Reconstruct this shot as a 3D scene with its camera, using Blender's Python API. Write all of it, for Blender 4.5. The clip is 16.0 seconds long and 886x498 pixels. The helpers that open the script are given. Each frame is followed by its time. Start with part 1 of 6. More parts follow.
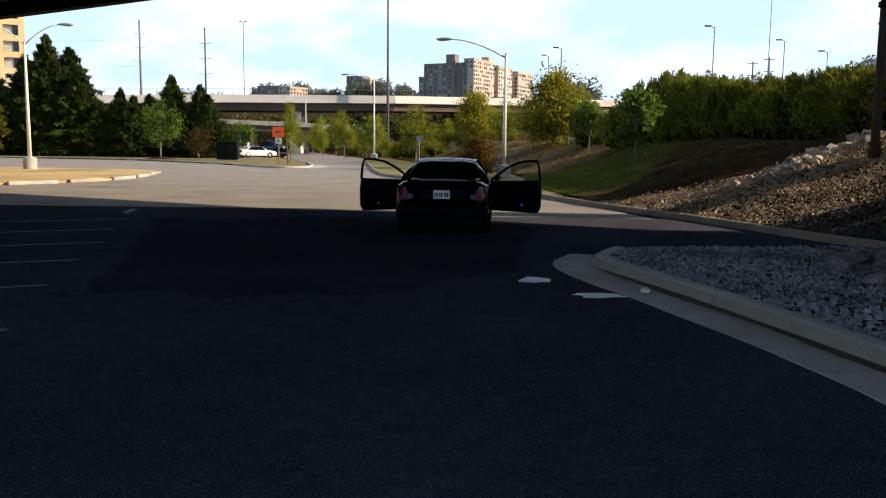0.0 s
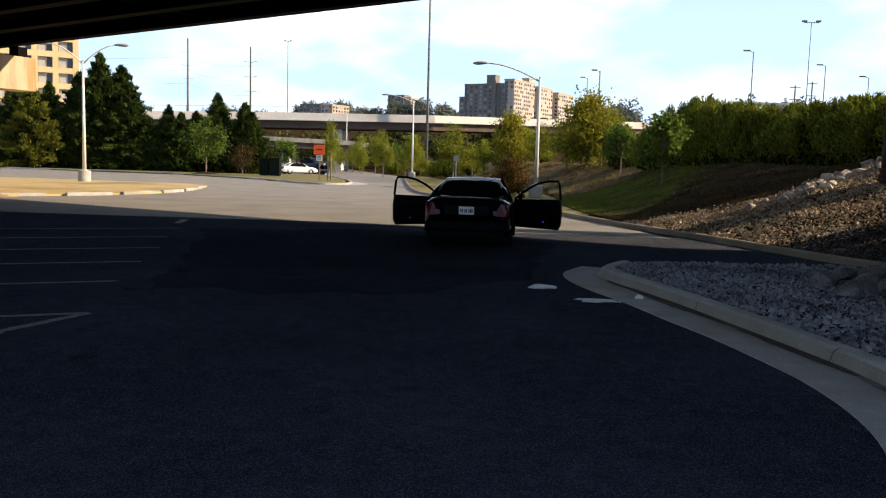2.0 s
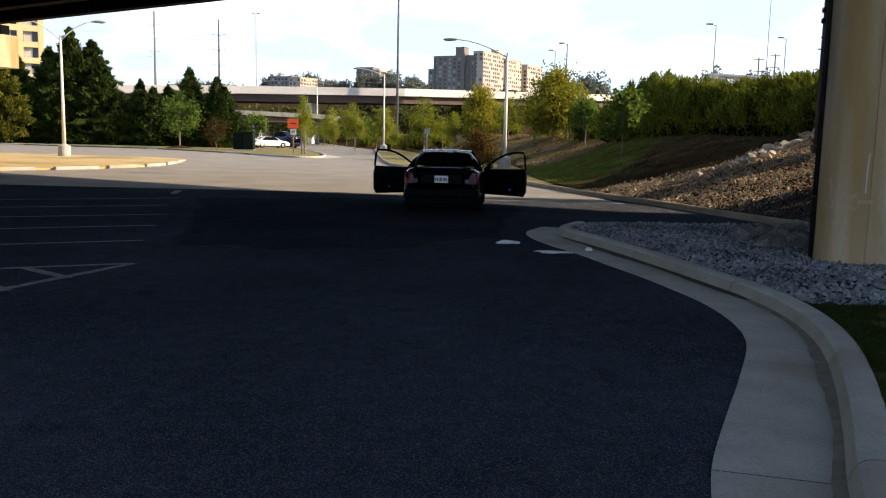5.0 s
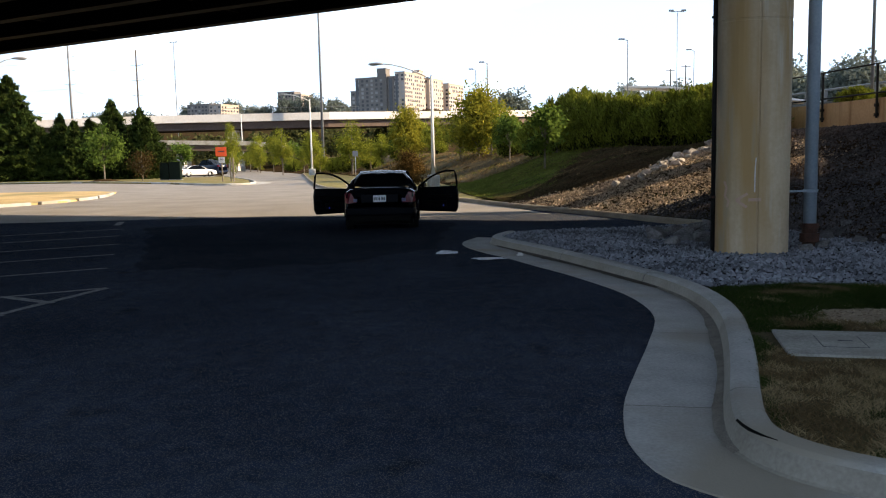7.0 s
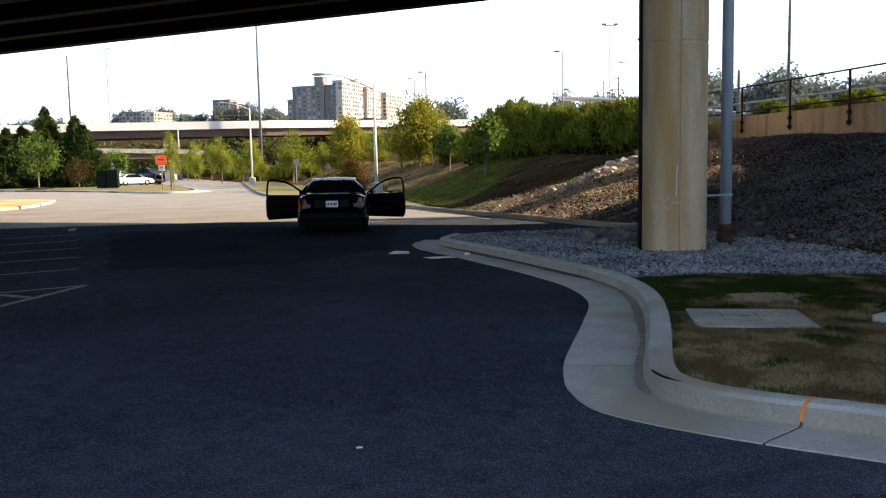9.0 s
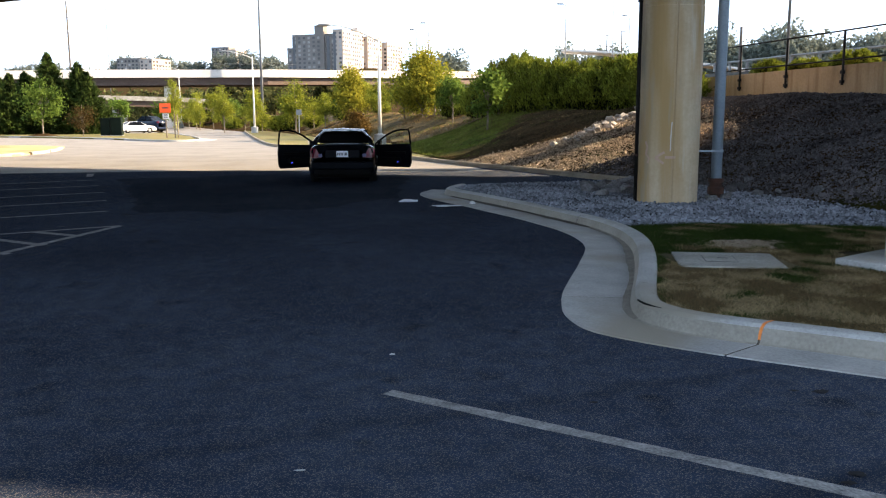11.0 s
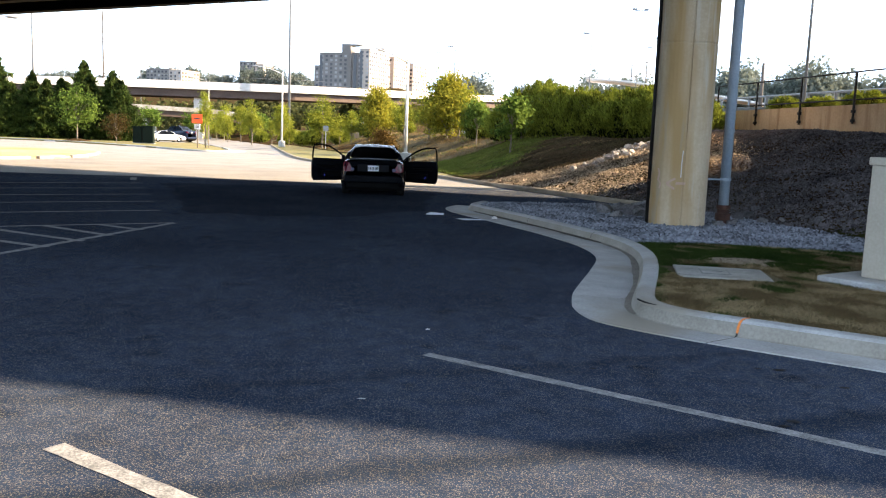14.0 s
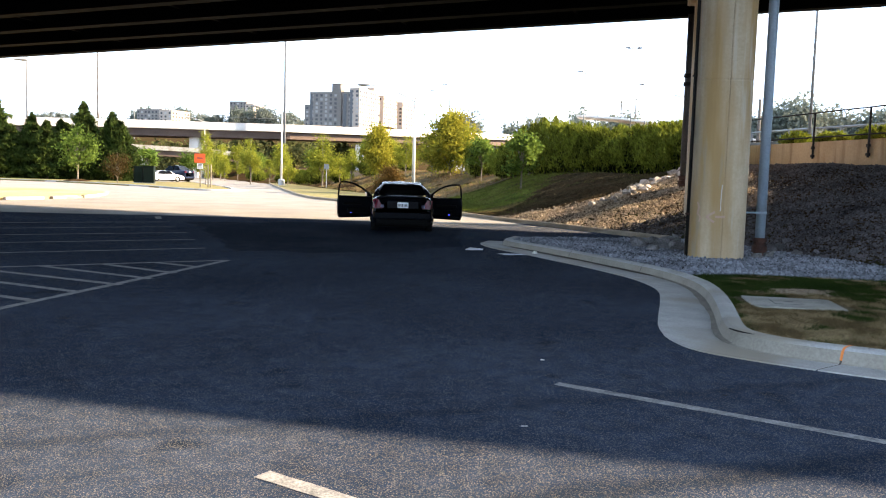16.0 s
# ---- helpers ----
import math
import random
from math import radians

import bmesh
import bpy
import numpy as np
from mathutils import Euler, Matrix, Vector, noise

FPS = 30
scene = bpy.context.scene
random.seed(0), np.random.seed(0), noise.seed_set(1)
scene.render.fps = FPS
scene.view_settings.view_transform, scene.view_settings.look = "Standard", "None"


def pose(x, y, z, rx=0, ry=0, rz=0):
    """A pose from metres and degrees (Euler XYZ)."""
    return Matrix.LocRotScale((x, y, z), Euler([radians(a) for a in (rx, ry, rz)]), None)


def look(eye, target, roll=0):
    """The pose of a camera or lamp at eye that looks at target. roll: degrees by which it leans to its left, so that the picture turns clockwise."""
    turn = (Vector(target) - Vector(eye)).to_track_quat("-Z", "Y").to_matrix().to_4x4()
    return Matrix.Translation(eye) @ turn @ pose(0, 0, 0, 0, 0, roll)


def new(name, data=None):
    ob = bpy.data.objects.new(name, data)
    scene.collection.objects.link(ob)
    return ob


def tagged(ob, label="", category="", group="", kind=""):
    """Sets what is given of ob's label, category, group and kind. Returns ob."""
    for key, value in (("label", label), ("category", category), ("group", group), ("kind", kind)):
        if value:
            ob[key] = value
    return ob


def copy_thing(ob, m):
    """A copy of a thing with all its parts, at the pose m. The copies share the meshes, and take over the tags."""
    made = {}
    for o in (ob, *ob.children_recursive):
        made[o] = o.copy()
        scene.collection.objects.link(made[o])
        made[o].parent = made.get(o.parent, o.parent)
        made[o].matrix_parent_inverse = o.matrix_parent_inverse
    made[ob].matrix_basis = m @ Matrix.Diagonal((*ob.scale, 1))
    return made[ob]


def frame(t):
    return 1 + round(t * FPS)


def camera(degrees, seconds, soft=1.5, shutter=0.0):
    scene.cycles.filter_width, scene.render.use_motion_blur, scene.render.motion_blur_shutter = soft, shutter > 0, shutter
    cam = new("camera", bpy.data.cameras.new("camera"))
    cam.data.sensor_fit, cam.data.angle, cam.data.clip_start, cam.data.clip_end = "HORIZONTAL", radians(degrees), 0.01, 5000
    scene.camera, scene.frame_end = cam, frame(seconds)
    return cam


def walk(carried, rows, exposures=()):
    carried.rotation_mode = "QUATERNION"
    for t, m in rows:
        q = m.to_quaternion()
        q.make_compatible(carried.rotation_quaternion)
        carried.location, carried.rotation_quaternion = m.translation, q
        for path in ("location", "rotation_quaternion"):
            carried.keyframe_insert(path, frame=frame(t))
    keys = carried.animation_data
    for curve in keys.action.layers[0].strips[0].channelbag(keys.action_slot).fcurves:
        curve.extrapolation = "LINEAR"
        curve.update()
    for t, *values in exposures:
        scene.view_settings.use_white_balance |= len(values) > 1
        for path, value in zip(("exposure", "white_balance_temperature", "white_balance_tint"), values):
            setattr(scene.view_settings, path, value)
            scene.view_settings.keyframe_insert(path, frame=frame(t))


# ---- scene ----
cam = camera(55.5, 16.0, soft=1.15)
PATH = [
    (0, (0.845, -0.11, 1.739), (0.71, 1.87, 1.494), 0.7),
    (0.5, (0.85, -0.437, 1.728), (0.611, 1.543, 1.579), 1.6),
    (1, (0.993, -0.798, 1.775), (0.827, 1.183, 1.559), 0.8),
    (1.5, (1.177, -1.136, 1.687), (0.948, 0.835, 1.439), 0.6),
    (2, (1.221, -1.473, 1.76), (0.996, 0.504, 1.558), 1.6),
    (2.5, (1.185, -1.841, 1.762), (0.991, 0.131, 1.497), 1.1),
    (3, (1.262, -2.159, 1.743), (1.071, -0.18, 1.529), 0.9),
    (3.2, (1.284, -2.275, 1.702), (1.031, -0.311, 1.423), 0.9),
    (5.3, (1.296, -3.786, 1.781), (1.174, -1.806, 1.527), 0.7),
    (5.5, (1.26, -3.916, 1.764), (1.168, -1.932, 1.529), 0.1),
    (6, (1.114, -4.281, 1.824), (1.144, -2.301, 1.547), -0.9),
    (6.5, (1.148, -4.621, 1.743), (1.081, -2.634, 1.524), -0.7),
    (7, (1.141, -4.934, 1.801), (1.152, -2.946, 1.583), -1.2),
    (7.5, (0.972, -5.261, 1.797), (1.162, -3.292, 1.502), -1.0),
    (8, (0.905, -5.599, 1.821), (1.071, -3.616, 1.623), -1.2),
    (8.5, (0.939, -5.908, 1.79), (0.957, -3.927, 1.514), -2.2),
    (9, (0.839, -6.196, 1.775), (0.997, -4.212, 1.575), -1.1),
    (9.2, (0.738, -6.329, 1.758), (0.871, -4.354, 1.47), -1.4),
    (11.3, (0.525, -7.369, 1.804), (0.683, -5.399, 1.493), -0.1),
    (11.5, (0.484, -7.448, 1.796), (0.609, -5.471, 1.522), 0.3),
    (12, (0.494, -7.719, 1.76), (0.614, -5.741, 1.49), 1.2),
    (12.5, (0.546, -7.987, 1.779), (0.639, -6.013, 1.474), 1.6),
    (13, (0.376, -8.182, 1.771), (0.582, -6.214, 1.478), 0.6),
    (13.5, (0.274, -8.322, 1.785), (0.505, -6.357, 1.499), 0.5),
    (14, (0.356, -8.565, 1.75), (0.475, -6.586, 1.489), 2.2),
    (14.5, (0.378, -8.751, 1.773), (0.443, -6.777, 1.461), 2.8),
    (15, (0.131, -8.837, 1.749), (0.237, -6.856, 1.494), 2.7),
    (15.5, (-0.31, -8.855, 1.743), (-0.296, -6.874, 1.472), 2.2),
    (16, (-0.812, -8.678, 1.693), (-0.67, -6.69, 1.52), 1.7),
]
walk(cam, [(t, look(eye, target, roll)) for t, eye, target, roll in PATH],
     [(0.0, 0.78), (3.0, 0.88), (5.5, 1.1), (7.0, 1.22), (9.0, 1.62), (11.5, 2.1), (13.0, 2.3), (16.0, 2.42)])
# ---- place ----
# ---- light and sky ----
SUN_DIR = Vector((2.1, 0.06, 1.0)).normalized()
world = bpy.data.worlds.new("sky")
scene.world = world
world.use_nodes = True
wn, wl = world.node_tree.nodes, world.node_tree.links
wn.clear()
sky = wn.new("ShaderNodeTexSky")
sky.sky_type, sky.sun_disc = "NISHITA", False
sky.sun_elevation = math.asin(SUN_DIR.z)
sky.sun_rotation = math.atan2(SUN_DIR.x, SUN_DIR.y)
sky.air_density, sky.dust_density, sky.ozone_density = 1.4, 0.5, 4.0
coord = wn.new("ShaderNodeTexCoord")
squash = wn.new("ShaderNodeMapping")
squash.inputs["Scale"].default_value = (1.0, 1.0, 2.6)
squash.inputs["Location"].default_value = (0.35, 0.1, 0.05)
puffs = wn.new("ShaderNodeTexNoise")
puffs.inputs["Scale"].default_value, puffs.inputs["Detail"].default_value = 4.4, 10
puffs.inputs["Roughness"].default_value = 0.52
ramp = wn.new("ShaderNodeValToRGB")
ramp.color_ramp.elements[0].position, ramp.color_ramp.elements[1].position = 0.46, 0.68
mixer = wn.new("ShaderNodeMix")
mixer.data_type = "RGBA"
mixer.inputs["B"].default_value = (14.8, 16.8, 19.6, 1)
back = wn.new("ShaderNodeBackground")
back.inputs["Strength"].default_value = 0.05
out = wn.new("ShaderNodeOutputWorld")
# pale haze towards the horizon
split = wn.new("ShaderNodeSeparateXYZ")
low = wn.new("ShaderNodeMapRange")
low.interpolation_type = "SMOOTHSTEP"
low.inputs["From Min"].default_value, low.inputs["From Max"].default_value = 0.36, 0.15
low.inputs["To Max"].default_value = 0.9
haze = wn.new("ShaderNodeMix")
haze.data_type = "RGBA"
haze.inputs["B"].default_value = (9.2, 12.3, 16.8, 1)
wl.new(coord.outputs["Generated"], split.inputs[0])
wl.new(split.outputs["Z"], low.inputs["Value"])
wl.new(low.outputs[0], haze.inputs["Factor"])
wl.new(sky.outputs["Color"], haze.inputs["A"])
wl.new(coord.outputs["Generated"], squash.inputs["Vector"])
wl.new(squash.outputs[0], puffs.inputs["Vector"])
wl.new(puffs.outputs["Fac"], ramp.inputs["Fac"])
wl.new(ramp.outputs["Color"], mixer.inputs["Factor"])
wl.new(haze.outputs["Result"], mixer.inputs["A"])
wl.new(mixer.outputs["Result"], back.inputs["Color"])
wl.new(back.outputs[0], out.inputs["Surface"])
sun = bpy.data.lights.new("sun", "SUN")
sun.energy, sun.angle, sun.color = 5.0, radians(0.6), (1.0, 0.775, 0.52)
sun_ob = new("sun", sun)
sun_ob.matrix_world = look(SUN_DIR * 50, (0, 0, 0))


# ---- materials ----
def mat(name, a, b=None, scale=4.0, rough=0.7, bump=0.0, metal=0.0, fine=None, per_object=0.0, spec=0.5, stain=None):
    """A surface that varies between the colours a and b at two scales; fine: scale of the grain; stain: colour of large blots."""
    m = bpy.data.materials.new(name)
    m.use_nodes = True
    n, l = m.node_tree.nodes, m.node_tree.links
    p = n["Principled BSDF"]
    p.inputs["Roughness"].default_value, p.inputs["Metallic"].default_value = rough, metal
    p.inputs["Specular IOR Level"].default_value = spec
    b = b or tuple(min(1, v * 1.25) for v in a)
    geo = n.new("ShaderNodeNewGeometry")
    big = n.new("ShaderNodeTexNoise")
    big.inputs["Scale"].default_value, big.inputs["Detail"].default_value = scale, 5
    small = n.new("ShaderNodeTexNoise")
    small.inputs["Scale"].default_value, small.inputs["Detail"].default_value = fine or scale * 14, 3
    for t in (big, small):
        l.new(geo.outputs["Position"], t.inputs["Vector"])
    add = n.new("ShaderNodeMath")
    add.operation = "ADD"
    l.new(big.outputs["Fac"], add.inputs[0])
    l.new(small.outputs["Fac"], add.inputs[1])
    r = n.new("ShaderNodeMapRange")
    r.inputs["From Min"].default_value, r.inputs["From Max"].default_value = 0.7, 1.3
    l.new(add.outputs[0], r.inputs["Value"])
    mix = n.new("ShaderNodeMix")
    mix.data_type = "RGBA"
    mix.inputs["A"].default_value, mix.inputs["B"].default_value = (*a, 1), (*b, 1)
    l.new(r.outputs[0], mix.inputs["Factor"])
    colour = mix.outputs["Result"]
    if stain:
        blot = n.new("ShaderNodeTexNoise")
        blot.inputs["Scale"].default_value, blot.inputs["Detail"].default_value = scale * 0.23, 6
        l.new(geo.outputs["Position"], blot.inputs["Vector"])
        br = n.new("ShaderNodeMapRange")
        br.inputs["From Min"].default_value, br.inputs["From Max"].default_value = 0.50, 0.66
        l.new(blot.outputs["Fac"], br.inputs["Value"])
        mix3 = n.new("ShaderNodeMix")
        mix3.data_type = "RGBA"
        mix3.inputs["B"].default_value = (*stain, 1)
        l.new(br.outputs[0], mix3.inputs["Factor"])
        l.new(colour, mix3.inputs["A"])
        colour = mix3.outputs["Result"]
    if per_object:
        info = n.new("ShaderNodeObjectInfo")
        hsv = n.new("ShaderNodeHueSaturation")
        rr = n.new("ShaderNodeMapRange")
        rr.inputs["To Min"].default_value, rr.inputs["To Max"].default_value = 1 - per_object, 1 + per_object
        l.new(info.outputs["Random"], rr.inputs["Value"])
        l.new(rr.outputs[0], hsv.inputs["Value"])
        l.new(colour, hsv.inputs["Color"])
        colour = hsv.outputs["Color"]
    l.new(colour, p.inputs["Base Color"])
    if bump:
        bp = n.new("ShaderNodeBump")
        bp.inputs["Strength"].default_value, bp.inputs["Distance"].default_value = bump, 0.02
        l.new(small.outputs["Fac"], bp.inputs["Height"])
        l.new(bp.outputs[0], p.inputs["Normal"])
    return m


def island_mat(name, a, b, rough=0.9, through_light=0.0):
    """Loose pieces joined in one mesh: each piece takes its own tone between a and b."""
    m = bpy.data.materials.new(name)
    m.use_nodes = True
    n, l = m.node_tree.nodes, m.node_tree.links
    p = n["Principled BSDF"]
    p.inputs["Roughness"].default_value = rough
    p.inputs["Specular IOR Level"].default_value = 0.03
    geo, info = n.new("ShaderNodeNewGeometry"), n.new("ShaderNodeObjectInfo")
    no = n.new("ShaderNodeTexNoise")
    no.inputs["Scale"].default_value = 0.9
    l.new(geo.outputs["Position"], no.inputs["Vector"])
    s1 = n.new("ShaderNodeMath")
    s1.operation = "MULTIPLY_ADD"
    s1.inputs[1].default_value = 0.55
    l.new(geo.outputs["Random Per Island"], s1.inputs[0])
    s2 = n.new("ShaderNodeMath")
    s2.operation = "MULTIPLY_ADD"
    s2.inputs[1].default_value, s2.inputs[2].default_value = 0.9, -0.25
    l.new(no.outputs["Fac"], s2.inputs[0])
    l.new(s2.outputs[0], s1.inputs[2])
    mix = n.new("ShaderNodeMix")
    mix.data_type = "RGBA"
    mix.inputs["A"].default_value, mix.inputs["B"].default_value = (*a, 1), (*b, 1)
    l.new(s1.outputs[0], mix.inputs["Factor"])
    hsv = n.new("ShaderNodeHueSaturation")
    rr = n.new("ShaderNodeMapRange")
    rr.inputs["To Min"].default_value, rr.inputs["To Max"].default_value = 0.8, 1.2
    l.new(info.outputs["Random"], rr.inputs["Value"])
    l.new(rr.outputs[0], hsv.inputs["Value"])
    l.new(mix.outputs["Result"], hsv.inputs["Color"])
    l.new(hsv.outputs["Color"], p.inputs["Base Color"])
    if through_light:
        tr = n.new("ShaderNodeBsdfTranslucent")
        l.new(hsv.outputs["Color"], tr.inputs["Color"])
        ms = n.new("ShaderNodeMixShader")
        ms.inputs[0].default_value = through_light
        l.new(p.outputs[0], ms.inputs[1])
        l.new(tr.outputs[0], ms.inputs[2])
        l.new(ms.outputs[0], n["Material Output"].inputs["Surface"])
    return m


def glow(name, colour, strength):
    m = bpy.data.materials.new(name)
    m.use_nodes = True
    p = m.node_tree.nodes["Principled BSDF"]
    p.inputs["Base Color"].default_value = (*colour, 1)
    p.inputs["Emission Color"].default_value, p.inputs["Emission Strength"].default_value = (*colour, 1), strength
    return m


def asphalt(name, dark, light, fleck, shadow_bands=(), grain=120.0):
    """Rolled asphalt: dark binder, pale aggregate grains, broad worn and oily blots; bands: soft cast shadows painted
    in (a, b, c, width, depth).
    """
    m = bpy.data.materials.new(name)
    m.use_nodes = True
    n, l = m.node_tree.nodes, m.node_tree.links
    p = n["Principled BSDF"]
    p.inputs["Roughness"].default_value, p.inputs["Specular IOR Level"].default_value = 1.0, 0.0
    geo = n.new("ShaderNodeNewGeometry")

    def tex(scale, detail, lo, hi):
        t, r = n.new("ShaderNodeTexNoise"), n.new("ShaderNodeMapRange")
        t.inputs["Scale"].default_value, t.inputs["Detail"].default_value = scale, detail
        r.inputs["From Min"].default_value, r.inputs["From Max"].default_value = lo, hi
        l.new(geo.outputs["Position"], t.inputs["Vector"])
        l.new(t.outputs["Fac"], r.inputs["Value"])
        return r.outputs[0]

    def blend(fac, a, b):
        x = n.new("ShaderNodeMix")
        x.data_type = "RGBA"
        for key, v in (("A", a), ("B", b)):
            if isinstance(v, tuple):
                x.inputs[key].default_value = (*v, 1)
            else:
                l.new(v, x.inputs[key])
        l.new(fac, x.inputs["Factor"])
        return x.outputs["Result"]

    broad = blend(tex(0.35, 7, 0.35, 0.68), dark, light)
    blots = blend(tex(1.6, 4, 0.62, 0.74), broad, tuple(v * 0.6 for v in dark))
    # each grain of the aggregate has its own tone, the binder between them is dark
    cell = n.new("ShaderNodeTexVoronoi")
    cell.inputs["Scale"].default_value = grain
    l.new(geo.outputs["Position"], cell.inputs["Vector"])
    one = n.new("ShaderNodeSeparateColor")
    l.new(cell.outputs["Color"], one.inputs[0])
    pale, rim = n.new("ShaderNodeMapRange"), n.new("ShaderNodeMapRange")
    pale.inputs["From Min"].default_value, pale.inputs["From Max"].default_value = 0.30, 1.12
    l.new(one.outputs[0], pale.inputs["Value"])
    rim.inputs["From Min"].default_value, rim.inputs["From Max"].default_value = 0.62, 0.30
    l.new(cell.outputs["Distance"], rim.inputs["Value"])
    grains = n.new("ShaderNodeMath")
    grains.operation = "MULTIPLY"
    l.new(pale.outputs[0], grains.inputs[0])
    l.new(rim.outputs[0], grains.inputs[1])
    grains = grains.outputs[0]
    top = blend(grains, blots, fleck)
    mottle = n.new("ShaderNodeMapRange")
    mottle.inputs["To Min"].default_value, mottle.inputs["To Max"].default_value = 0.86, 1.14
    l.new(tex(5.0, 6, 0.34, 0.66), mottle.inputs["Value"])
    tone = mottle.outputs[0]
    for a, b, c, wide, deep in shadow_bands:
        # a soft cast shadow painted dark along the line a x + b y = c
        shade_line = n.new("ShaderNodeVectorMath")
        shade_line.operation = "DOT_PRODUCT"
        shade_line.inputs[1].default_value = (a, b, 0)
        l.new(geo.outputs["Position"], shade_line.inputs[0])
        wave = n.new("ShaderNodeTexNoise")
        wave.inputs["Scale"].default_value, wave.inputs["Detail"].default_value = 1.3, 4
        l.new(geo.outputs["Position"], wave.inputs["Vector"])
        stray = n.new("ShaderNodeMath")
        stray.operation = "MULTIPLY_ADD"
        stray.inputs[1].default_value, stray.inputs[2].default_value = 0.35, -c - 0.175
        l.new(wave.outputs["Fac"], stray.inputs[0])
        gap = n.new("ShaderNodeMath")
        l.new(shade_line.outputs["Value"], gap.inputs[0])
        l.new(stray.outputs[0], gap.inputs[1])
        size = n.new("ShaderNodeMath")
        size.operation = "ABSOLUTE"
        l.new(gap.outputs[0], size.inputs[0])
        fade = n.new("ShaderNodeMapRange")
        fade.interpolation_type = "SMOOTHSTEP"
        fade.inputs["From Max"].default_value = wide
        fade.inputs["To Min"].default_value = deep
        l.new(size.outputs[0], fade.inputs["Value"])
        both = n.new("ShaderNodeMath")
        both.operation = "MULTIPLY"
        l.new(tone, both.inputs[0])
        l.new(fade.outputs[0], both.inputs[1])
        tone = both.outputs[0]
    shade = n.new("ShaderNodeVectorMath")
    shade.operation = "SCALE"
    l.new(top, shade.inputs[0])
    l.new(tone, shade.inputs["Scale"])
    l.new(shade.outputs[0], p.inputs["Base Color"])
    bp = n.new("ShaderNodeBump")
    bp.inputs["Strength"].default_value, bp.inputs["Distance"].default_value = 0.7, 0.012
    l.new(grains, bp.inputs["Height"])
    l.new(bp.outputs[0], p.inputs["Normal"])
    return m


# asphalt tinted bluish for the shaded lot, paler for the sunlit road
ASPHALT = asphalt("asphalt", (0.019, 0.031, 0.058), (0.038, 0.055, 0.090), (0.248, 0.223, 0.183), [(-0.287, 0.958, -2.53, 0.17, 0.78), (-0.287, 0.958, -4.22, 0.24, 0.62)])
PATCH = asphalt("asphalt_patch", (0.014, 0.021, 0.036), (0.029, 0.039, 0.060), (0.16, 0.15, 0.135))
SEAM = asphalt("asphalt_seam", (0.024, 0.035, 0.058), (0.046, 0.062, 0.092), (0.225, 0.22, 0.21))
SUNLIT_ASPHALT = mat("worn_asphalt", (0.175, 0.162, 0.150), (0.275, 0.257, 0.238), 0.5, 0.9, 0.4, fine=60, spec=0.3)
CONCRETE = mat("kerb_concrete", (0.29, 0.292, 0.288), (0.46, 0.462, 0.452), 2.2, 0.85, 0.25, fine=40, per_object=0.06, stain=(0.31, 0.28, 0.23))
# kerb's upright face: soil stain and its shade in one darker tone
KERB_FACE = mat("stained_shaded_kerb_face", (0.225, 0.205, 0.172), (0.325, 0.302, 0.26), 1.8, 0.88, 0.12, fine=36, per_object=0.06)
BROWN_STEEL = mat("brown_girder_paint", (0.075, 0.048, 0.036), (0.12, 0.08, 0.06), 0.4, 0.8, fine=5)
MOTORWAY = mat("grey_motorway", (0.07, 0.068, 0.066), (0.11, 0.107, 0.103), 0.4, 0.9, fine=8)
KERB_BROWN = mat("soil_stained_kerb", (0.19, 0.155, 0.11), (0.34, 0.285, 0.21), 1.4, 0.9, 0.3, fine=30, per_object=0.1)
PALE_DRIP = mat("lime_drip", (0.50, 0.48, 0.43), (0.58, 0.56, 0.52), 9.0, 0.85)
PIER = mat("pier_concrete", (0.42, 0.328, 0.212), (0.51, 0.41, 0.285), 1.1, 0.8, 0.12, fine=18)


def streaked(m, colour, across, up, lo, hi):
    """Adds long vertical stains to a material."""
    n, l = m.node_tree.nodes, m.node_tree.links
    p = n["Principled BSDF"]
    was = p.inputs["Base Color"].links[0].from_socket
    geo, mp, t = n.new("ShaderNodeNewGeometry"), n.new("ShaderNodeMapping"), n.new("ShaderNodeTexNoise")
    mp.inputs["Scale"].default_value = (across, across, up)
    t.inputs["Scale"].default_value, t.inputs["Detail"].default_value = 1.0, 5
    r, x = n.new("ShaderNodeMapRange"), n.new("ShaderNodeMix")
    r.inputs["From Min"].default_value, r.inputs["From Max"].default_value = lo, hi
    x.data_type = "RGBA"
    x.inputs["B"].default_value = (*colour, 1)
    l.new(geo.outputs["Position"], mp.inputs["Vector"])
    l.new(mp.outputs[0], t.inputs["Vector"])
    l.new(t.outputs["Fac"], r.inputs["Value"])
    l.new(r.outputs[0], x.inputs["Factor"])
    l.new(was, x.inputs["A"])
    l.new(x.outputs["Result"], p.inputs["Base Color"])
    return m


streaked(PIER, (0.35, 0.222, 0.090), 1.5, 0.14, 0.47, 0.64)
streaked(PIER, (0.30, 0.255, 0.18), 3.4, 0.5, 0.58, 0.74)
streaked(PIER, (0.50, 0.47, 0.40), 6.0, 0.45, 0.60, 0.80)
FLY_CONCRETE = mat("flyover_concrete", (0.68, 0.64, 0.59), (0.80, 0.76, 0.70), 0.25, 0.85, fine=3, stain=(0.42, 0.38, 0.34))
# near-black: the shade under the bridge is put into this steel colour
DARK_STEEL = mat("shade_black_steel", (0.003, 0.003, 0.003), (0.007, 0.006, 0.006), 1.0, 0.9, 0.1, fine=12, spec=0.05)
TAN_WALL = mat("tan_wall", (0.34, 0.24, 0.135), (0.45, 0.335, 0.205), 0.9, 0.85, 0.15, fine=14, stain=(0.33, 0.24, 0.15))
